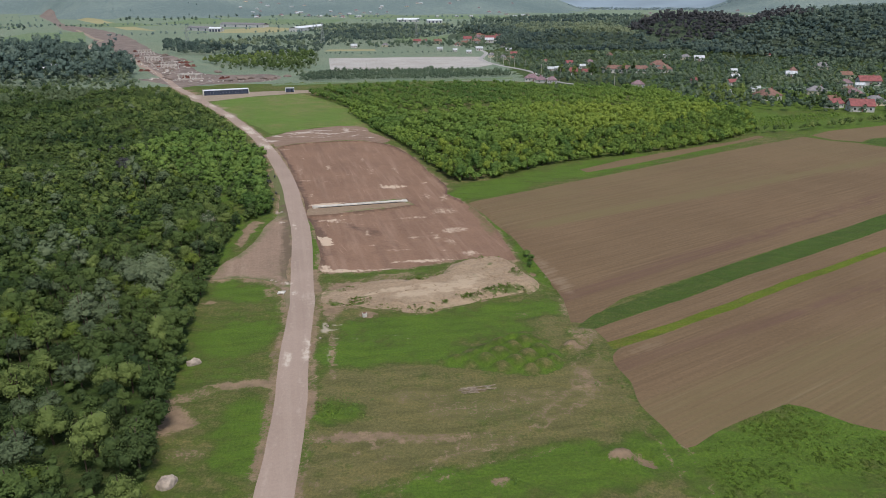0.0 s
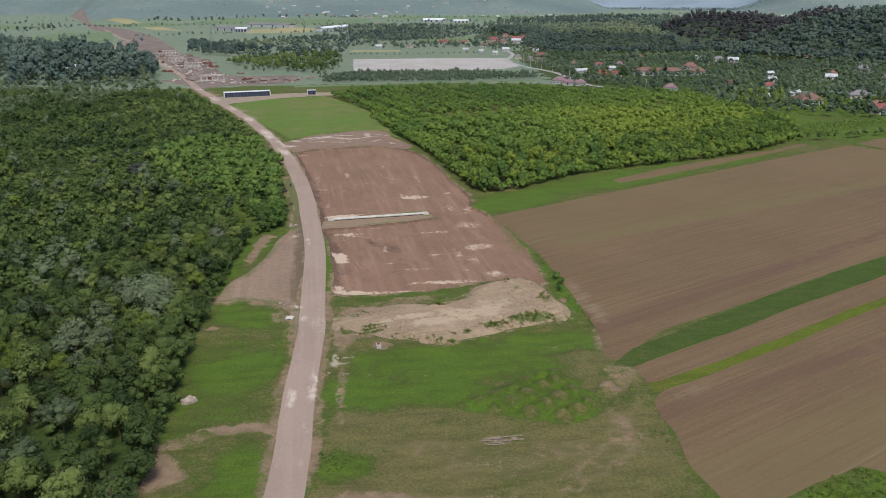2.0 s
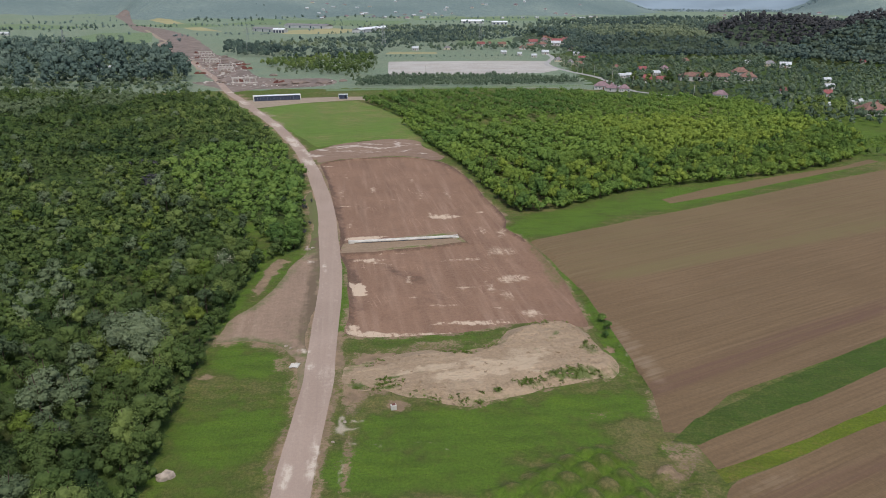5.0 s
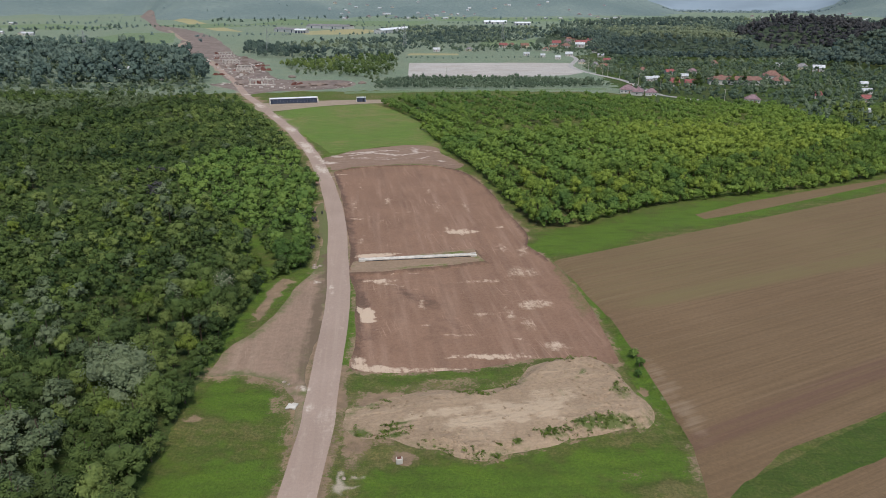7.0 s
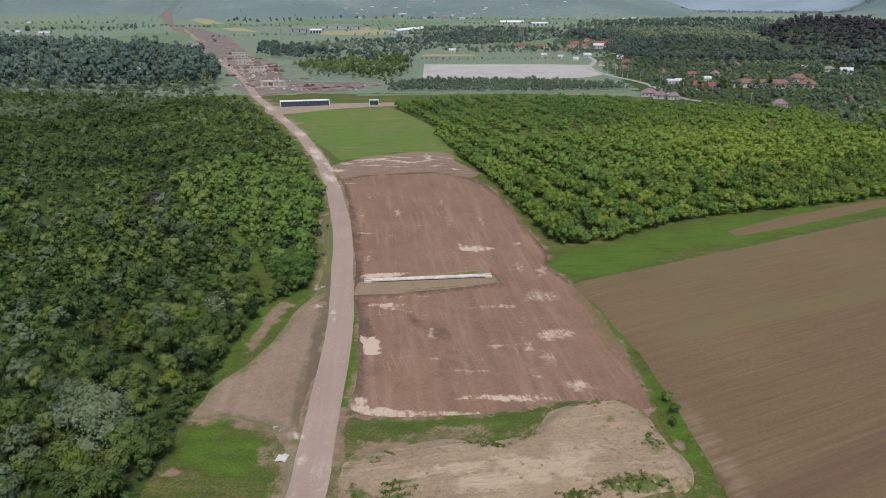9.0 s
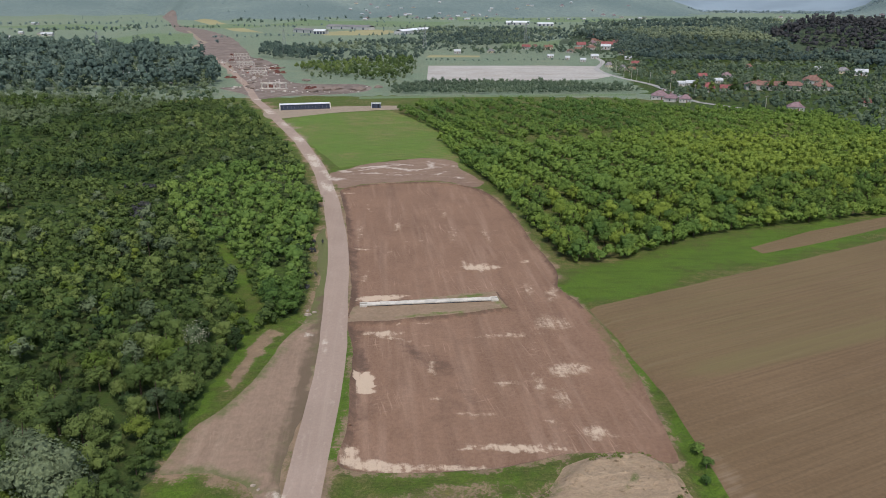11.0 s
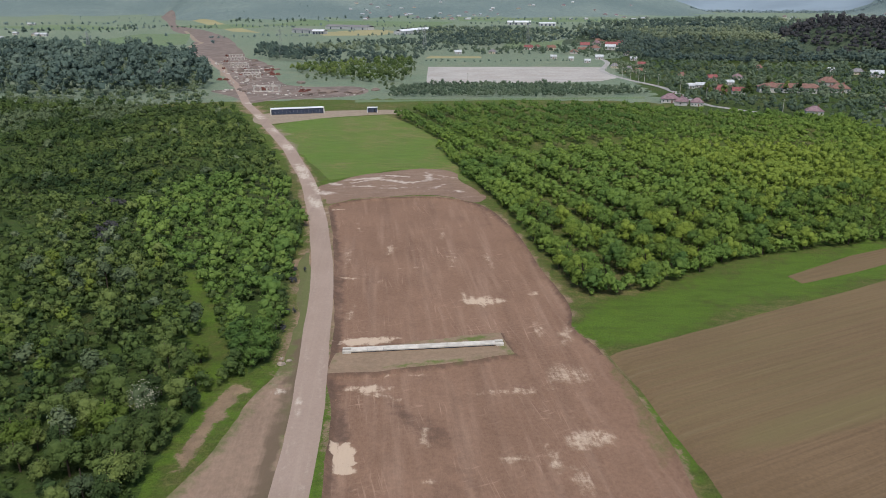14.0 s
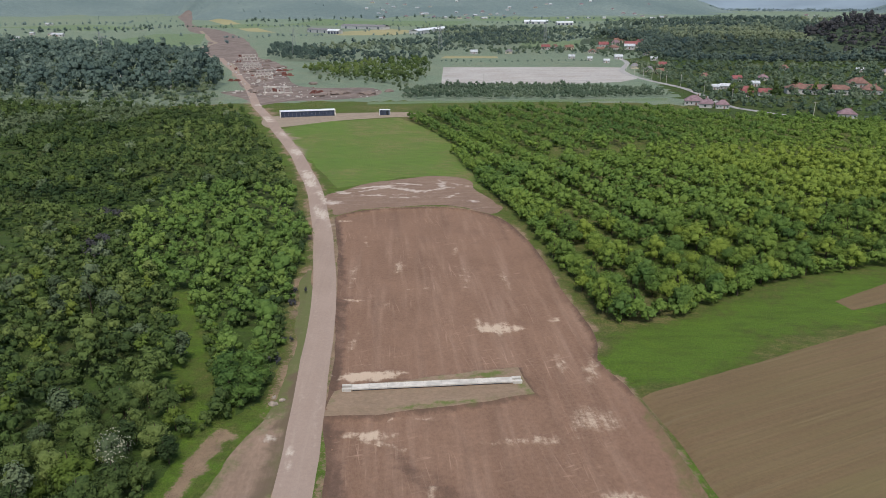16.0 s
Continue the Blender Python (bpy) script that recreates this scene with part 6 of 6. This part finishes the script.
def concrete_channel():
    """Long pale slab on the earth pad with a dark open side and split head blocks."""
    e = new("concrete_beam")
    L = 26.3
    n = 9
    for i in range(n):
        x0 = -L / 2 + i * L / n
        solid("slab", [(x0 + 0.015, x0 + L / n - 0.015, -0.75, 0.75, 0.10, 0.32 + 0.015 * (i % 2))], M_CONCRETE, e)
    solid("footing", [(-L / 2 + 0.2, L / 2 - 0.2, -0.55, 0.6, -0.3, 0.10)], M_NAVY, e, "dark footing")
    for sx in (-1, 1):
        for y0 in (-0.85, 0.3):
            solid("head_block", [(sx * (L / 2 + 0.75) - 0.75, sx * (L / 2 + 0.75) + 0.75, y0, y0 + 0.55, -0.2, 0.38)], M_CONCRETE, e, "split concrete head block", 0.03)
    tagged(e, "long weathered concrete slab beam lying on the earth pad", "concrete slab")
    x, y = -13.3, 213.2
    e.matrix_basis = pose(x, y, ground_z(x, y) + 0.12, 0, 0, 11.5)


concrete_channel()


def pier_frame(n, w, h, label):
    """Unfinished bridge pier: columns under a cross beam."""
    e = new("bridge_pier")
    for i in range(n):
        x = -w / 2 + i * w / (n - 1)
        solid("column", [(x - 0.6, x + 0.6, -0.6, 0.6, -0.5, h)], M_PIER, e, "", 0.08)
    solid("cross_beam", [(-w / 2 - 1, w / 2 + 1, -0.9, 0.9, h, h + 1.1)], M_PIER, e, "", 0.05)
    solid("base_slab", [(-w / 2 - 1.4, w / 2 + 1.4, -1.6, 1.6, -0.6, 0.35)], M_PIER, e)
    return tagged(e, label, "bridge pier", "unfinished bridge piers on the building site")


first = pier_frame(5, 17, 3.4, "unfinished pale concrete bridge pier with square columns")
first.matrix_basis = pose(-166, 586, ground_z(-166, 586), 0, 0, 12)
for x, y, turn, s in [(-207, 674, 14, 1.1), (-214, 690, 14, 1.1), (-222, 716, 14, 1.1), (-250, 764, 14, 1.25), (-258, 780, 14, 1.25), (-285, 850, 16, 1.2), (-300, 885, 16, 1.2)]:
    c = copy_thing(first, pose(0, 0, 0))
    c.matrix_basis = pose(x, y, ground_z(x, y), 0, 0, turn) @ Matrix.Scale(s * 0.66, 4)


def formwork(seed):
    r = random.Random(seed)
    e = new("formwork_stack")
    for i in range(7):
        x, y, z = r.uniform(-4, 4), r.uniform(-1.5, 1.5), 0.0
        h = r.uniform(0.5, 2.0)
        solid("panel", [(x - 1.6, x + 1.6, y - 0.2, y + 0.2, z, z + h)], M_RUST, e)
    return tagged(e, "red formwork panels stacked on the building site", "formwork", "formwork on the building site")


fw = formwork(1)
fw.matrix_basis = pose(-196, 700, ground_z(-196, 700), 0, 0, 10)
for i, (x, y) in enumerate([(-205, 712), (-214, 740), (-240, 742), (-262, 752), (-172, 596), (-225, 655), (-140, 588), (-290, 830), (-318, 905)]):
    c = copy_thing(fw, pose(0, 0, 0))
    c.matrix_basis = pose(x, y, ground_z(x, y), 0, 0, 40 * i)


def lump(name, size, seed, material, label, category, group=""):
    bm = bmesh.new()
    bmesh.ops.create_icosphere(bm, subdivisions=3, radius=1.0)
    for v in bm.verts:
        n = noise.fractal(v.co * 1.3 + Vector((seed * 3.1, 0, 0)), 0.8, 2.0, 4)
        v.co *= 1 + 0.28 * n
        v.co.x, v.co.y, v.co.z = v.co.x * size[0], v.co.y * size[1], max(v.co.z, -0.35) * size[2]
    me = bpy.data.meshes.new(name)
    bm.to_mesh(me)
    bm.free()
    me.materials.append(material)
    return tagged(new(name, me), label, category, group)


for x, y, s, seed in [(-37.0, 112.8, (1.25, 0.8, 0.8), 1), (-31.6, 79.8, (1.5, 1.05, 1.0), 2)]:
    b = lump("boulder", s, seed, M_ROCK, "pale weathered boulder lying in the grass", "boulder", "boulders in the grass")
    b.matrix_basis = pose(x, y, ground_z(x, y) + 0.15, 0, 0, 30 * seed)
for i in range(26):
    rr = random.Random(i + 300)
    t = rr.uniform(0, 1)
    x, y = -170 - 130 * t + rr.uniform(-6, 42) * (1 - 0.4 * t), 575 + 300 * t + rr.uniform(-12, 20)
    if i < 9:
        x, y = rr.uniform(-150, -92), rr.uniform(578, 602)
    b = lump("spoil_mound", (rr.uniform(3, 8), rr.uniform(2, 4), rr.uniform(0.8, 2.0)), i + 9, M_SITE, "low mound of dug brown soil on the building site", "mound", "soil mounds on the building site")
    b.matrix_basis = pose(x, y, ground_z(x, y) + 0.2, 0, 0, rr.uniform(0, 180))


def lamp_post(h):
    e = new("utility_pole")
    me_v, me_f = [], []
    k = 8
    for z, r in ((-0.4, 0.16), (h, 0.1)):
        me_v += [(r * math.cos(2 * math.pi * i / k), r * math.sin(2 * math.pi * i / k), z) for i in range(k)]
    me_f = [(i, (i + 1) % k, k + (i + 1) % k, k + i) for i in range(k)] + [tuple(range(k, 2 * k))]
    skin("pole", me_v, me_f, M_CONCRETE, e)
    solid("cross_arm", [(-0.9, 0.9, -0.08, 0.08, h - 0.7, h - 0.55)], M_CONCRETE, e)
    return tagged(e, "pale concrete utility pole beside the lane", "utility pole", "utility poles along the lane")


lp = lamp_post(9.0)
lp.matrix_basis = pose(92, 700, ground_z(92, 700))
for x, y in [(97, 690), (101, 676), (104, 668), (110, 645), (116, 600), (123, 560), (150, 505), (90, 735), (88, 770), (-30, 640)]:
    c = copy_thing(lp, pose(0, 0, 0))
    c.matrix_basis = pose(x, y, ground_z(x, y), 0, 0, x)


def pylon():
    """Lattice mast: four legs, cross arms and zigzag bracing."""
    e = new("power_pylon")
    H, b, t = 30.0, 2.6, 0.5
    bars = []
    lv = [0, 6, 11.5, 16.5, 21, 25, 30]
    wd = [b + (t - b) * z / H for z in lv]
    for i in range(len(lv) - 1):
        a, c = wd[i], wd[i + 1]
        q = [(-a, -a), (a, -a), (a, a), (-a, a)]
        p = [(-c, -c), (c, -c), (c, c), (-c, c)]
        for j in range(4):
            bars.append(((*q[j], lv[i]), (*p[j], lv[i + 1])))
            bars.append(((*q[j], lv[i]), (*p[(j + 1) % 4], lv[i + 1])))
            bars.append(((*q[(j + 1) % 4], lv[i]), (*p[j], lv[i + 1])))
    co, fs = [], []
    for u, v in bars + [((-6, 0, 24), (6, 0, 24)), ((-5, 0, 28), (5, 0, 28)), ((-6, 0, 24), (0, 0, 26)), ((6, 0, 24), (0, 0, 26))]:
        u, v = Vector(u), Vector(v)
        d = (v - u).normalized()
        s = d.cross(Vector((0.2, 0.9, 0.4))).normalized() * 0.07
        w = d.cross(s)
        k = len(co)
        for pnt in (u, v):
            co += [pnt + s, pnt + w, pnt - s, pnt - w]
        fs += [(k + j, k + (j + 1) % 4, k + 4 + (j + 1) % 4, k + 4 + j) for j in range(4)]
    skin("lattice", co, fs, M_STEEL, e)
    return tagged(e, "grey steel lattice power pylon on the plain", "power pylon", "power pylons on the plain")


py = pylon()
py.matrix_basis = pose(-255, 905, ground_z(-255, 905), 0, 0, 20)
for x, y in [(-105, 1010), (25, 1150), (-430, 820)]:
    c = copy_thing(py, pose(0, 0, 0))
    c.matrix_basis = pose(x, y, ground_z(x, y), 0, 0, 20)

# single trees that stand out
def lone_tree(name, x, y, wide, tall, lobes, leaves, size, mat, label, seed):
    t = tree_model(name, seed, wide, tall, 0.6, lobes, leaves, size, mat, label, "")
    t.matrix_basis = pose(x, y, ground_z(x, y), 0, 0, seed * 31)
    return t


lone_tree("silver_poplar", -54.0, 144.5, 7.4, 11.5, 14, 3400, 0.45, LEAVES["willow"], "large silvery grey-green poplar standing above the wood", 501)
blossoming = lone_tree("blossoming_tree", -52.6, 186.2, 3.4, 6.4, 9, 800, 0.32, LEAVES["willow"], "small tree covered in white blossom at the wood's edge", 502)
co, faces, normals = crown(503, 3.7, 6.9, 1.6, 9, 330, 0.30, 0)
part("blossom", co, faces, LEAVES["blossom"], blossoming, "clusters of white blossom", normals)
for i, (x, y, s) in enumerate([(-122.6, 236, 1.0), (-117, 239, 0.9), (-102, 235, 1.1), (-85, 234, 1.0), (-96, 240, 0.8), (-76.6, 228, 1.15), (-57.6, 216, 0.9), (-89, 229, 0.8), (-62.8, 140, 0.8), (-76, 141, 1.0), (-58, 131, 0.8), (-150, 274, 1.1), (-60, 178, 0.9), (-66, 196, 0.9)]):
    lone_tree("silver_willow", x, y, 3.2 * s, 8.6 * s, 7, 620, 0.5, LEAVES["willow"], "silvery grey willow tree rising above the wood", 540 + i)
for i, (x, y, w, h) in enumerate([(128, 577, 4.6, 14), (137, 573, 4.0, 12), (153, 577, 5.2, 14), (178, 616, 3.0, 13), (187, 606, 2.8, 11), (196, 608, 2.6, 11)]):
    lone_tree("village_tree", x, y, w, h, 8, 420, 0.8, LEAVES["forest"], "tall dark green tree between the village houses", 560 + i)
for i, (x, y, w) in enumerate([(29.6, 157.5, 1.0), (30.4, 160.5, 1.3), (30.0, 164.0, 1.1)]):
    lone_tree("field_bush", x, y, w, w * 1.3, 4, 180, 0.34, LEAVES["planted"], "low green bush at the spoil heap's end", 570 + i)
lone_tree("field_bush", 34.2, 249.0, 1.6, 2.6, 5, 260, 0.4, LEAVES["grove"], "low green bush beside the planted grove", 503)
lone_tree("field_bush", -46.0, 133.0, 2.6, 4.8, 6, 420, 0.42, LEAVES["grove"], "bright green bush at the wood's edge", 504)


M_POLE = plain("weathered_wood", (0.30, 0.24, 0.18), 0.9, 0.3, 2.0)


def timber(seed):
    r = random.Random(seed)
    e = new("timber_pile")
    for i in range(6):
        x, y, L, a = r.uniform(-1.5, 1.5), -0.8 + i * 0.32, r.uniform(2.5, 5.0), r.uniform(-0.12, 0.12)
        o = solid("plank", [(-L / 2, L / 2, -0.06, 0.06, 0.02, 0.12)], M_POLE, e)
        o.matrix_basis = Matrix.Translation((x, y, 0.04 * (i % 3))) @ Matrix.Rotation(a, 4, "Z")
    return tagged(e, "pale weathered poles lying on dry grass", "timber")


tb = timber(4)
tb.matrix_basis = pose(11.0, 101.0, ground_z(11, 101) + 0.05, 0, 0, 5)


# clods and stones strewn over the spoil heap, and weeds along its foot
def clods(name, label, category, n, box, sizes, material, seed, where):
    r = np.random.default_rng(seed)
    q = np.stack([r.uniform(box[0], box[1], n), r.uniform(box[2], box[3], n)], 1)
    q = q[where(q[:, 0], q[:, 1], r)]
    bv, bf = ball(2)
    V, F = [], []
    z = height(q[:, 0], q[:, 1])
    for i, (x, y) in enumerate(q):
        s = sizes[0] + (sizes[1] - sizes[0]) * r.uniform() ** 3
        V.append(bv * r.uniform(0.6, 1.25, (len(bv), 1)) * s * np.array([r.uniform(0.8, 1.5), 1, 0.65]) + (x, y, z[i] + s * 0.2))
        F.append(bf + i * len(bv))
    me = mesh_from(name, np.concatenate(V), np.concatenate(F))
    me.materials.append(material)
    return tagged(new(name, me), label, category, kind="stuff")


def on_heap(x, y, r):
    d = np.where(inside(SPOIL, x, y), away(SPOIL, x, y), -1)
    return (d > 0.2) & (x > -13) & (r.uniform(size=len(x)) < np.where((d < 4.2) | (x > 16), 1.0, 0.12))


clods("soil_clods", "loose clods and stones on the sandy spoil heap", "clods", 2200, (-13, 30, 131, 163), (0.05, 0.25), M_SAND, 901, on_heap)
clods("soil_clods", "loose clods along the graded field's dug edge", "clods", 420, (-56, -14, 156, 310), (0.06, 0.3), M_FIELD, 902,
      lambda x, y, r: inside(FIELD, x, y) & (away(FIELD, x, y) < 1.6))

weed_models = [crown(200 + i, 0.34, 0.36, 0.02, 3, 22, 0.17, 0, 0.8) for i in range(5)]
wr = np.random.default_rng(905)
q = np.stack([wr.uniform(-16, 31, 9000), wr.uniform(131, 164, 9000)], 1)
dq = np.where(inside(SPOIL, q[:, 0], q[:, 1]), away(SPOIL, q[:, 0], q[:, 1]), -1)
want = np.maximum(0.5 * smooth(2.2, 0.3, dq) * (rough(q[:, 0], q[:, 1], 4, 906) > 0.02), blobs([(20.5, 141.2, 4.5, 1.3, 12, 1.0), (13.5, 138.4, 2.5, 1.0, 10, 0.8), (25.4, 149.8, 1.5, 2.4, 0, 0.5), (2.9, 148.5, 2.0, 0.7, 10, 0.8), (-10, 139.6, 2.6, 0.4, 14, 1), (-10.3, 138.2, 2.4, 0.35, 14, 1), (-9.6, 137.0, 2.2, 0.35, 14, 1), (8.1, 135.6, 0.6, 0.8, 0, 1.0), (18.6, 161, 2.0, 0.9, 10, 0.5)], q[:, 0], q[:, 1], 907, 0.5))
q = q[(dq > 0) & (wr.uniform(size=len(q)) < want * 0.8)]
massed("weeds", "sparse green and grey weeds growing on the spoil heap", "weeds", q, 0.7 + 0.9 * wr.uniform(size=len(q)) ** 2, 0.1 + 0.5 * wr.uniform(size=len(q)), weed_models, MASSED["olive"], wr)


SITE = curve(CORRIDOR, True, 12)
clods("site_rubble", "pale rubble and concrete blocks strewn over the building site", "rubble", 1500, (-310, -95, 560, 900), (0.3, 1.5), M_PIER, 911,
      lambda x, y, r: inside(SITE, x, y) & (rough(x, y, 40, 912) > -0.02))
clods("site_rubble", "rust-red scrap and formwork pieces on the building site", "rubble", 200, (-300, -130, 580, 860), (0.3, 1.1), M_RUST, 913,
      lambda x, y, r: inside(SITE, x, y) & (rough(x, y, 30, 914) > 0.08))


# rank weeds on the uncut corner beside the tilled field, and in tufts on the worn ground
r_weed = np.random.default_rng(921)


def weed_patch(label, n, box, keep, size, tone, mat):
    q = np.stack([r_weed.uniform(box[0], box[1], n), r_weed.uniform(box[2], box[3], n)], 1)
    for z in ZONES:
        if z[0] in ("tilled_field", "gravel_road", "spoil_heap"):
            q = q[~inside(z[4], q[:, 0], q[:, 1])]
    q = q[r_weed.uniform(size=len(q)) < keep(q[:, 0], q[:, 1])]
    massed("weeds", label, "weeds", q, size * (0.6 + 0.8 * r_weed.uniform(size=len(q)) ** 2), tone + 0.5 * r_weed.uniform(size=len(q)), weed_models, mat, r_weed)


weed_patch("rank green and yellowish weeds on the uncut field corner", 3800, (40, 84, 70, 96), lambda x, y: smooth(-0.2, 0.2, rough(x, y, 6, 922)) * (y < 95), 0.85, 0.1, MASSED["olive"])
weed_patch("dark green tufts of tall grass beside the gravel road", 2600, (-17, 37, 75, 106), lambda x, y: blobs([(-11, 97, 5, 3.2, 0, 1), (-12.5, 87.2, 2.2, 1.4, 0, 0.8), (33.6, 102, 2.2, 1.6, 0, 1), (13, 78, 2.2, 1.2, 0, 0.7), (30, 79.5, 3, 1, 20, 0.5)], x, y, 931), 1.0, 0.1, MASSED["grove"])


def slab_stack(x, y, turn):
    """Pale slabs dumped on one another beside the road."""
    e = new("slab_stack")
    r = random.Random(61)
    for i in range(6):
        o = solid("slab", [(-0.75, 0.75, -0.24, 0.24, 0, 0.12)], M_CONCRETE, e, "", 0.02)
        o.matrix_basis = Matrix.Translation((r.uniform(-0.4, 0.4), -0.5 + 0.5 * (i % 3), 0.125 * (i // 3))) @ Matrix.Rotation(r.uniform(-0.15, 0.15), 4, "Z")
    tagged(e, "dumped pale concrete slabs beside the gravel road", "concrete slabs")
    e.matrix_basis = pose(x, y, ground_z(x, y) + 0.03, 0, 0, turn)


slab_stack(-26.7, 143.8, 82)


def well_ring(x, y):
    """A pale concrete block with an iron plate, half sunk in the grass."""
    e = new("concrete_block")
    solid("block", [(-0.45, 0.45, -0.36, 0.36, -0.3, 0.8)], M_CONCRETE, e, "", 0.06)
    solid("plate", [(-0.3, 0.3, -0.25, 0.25, 0.8, 0.86)], M_RUST, e, "rusty iron plate", 0.02)
    tagged(e, "upright pale concrete block standing in the grass", "concrete block")
    e.matrix_basis = pose(x, y, ground_z(x, y), 0, 0, 12)


well_ring(-8.2, 130.6)
for i, (x, y, w) in enumerate([(-37.2, 204.6, 0.7), (-36.2, 206.0, 0.5), (-37.8, 206.6, 0.45), (-15.2, 126.6, 0.35), (-16.1, 121.4, 0.3), (-30.0, 151.2, 0.35), (-29.0, 150.4, 0.25)]):
    b = lump("stone", (w, w * 0.7, w * 0.6), 70 + i, M_ROCK, "pale broken stone lying beside the gravel road", "stone", "stones beside the road")
    b.matrix_basis = pose(x, y, ground_z(x, y) + 0.08, 0, 0, 40 * i)
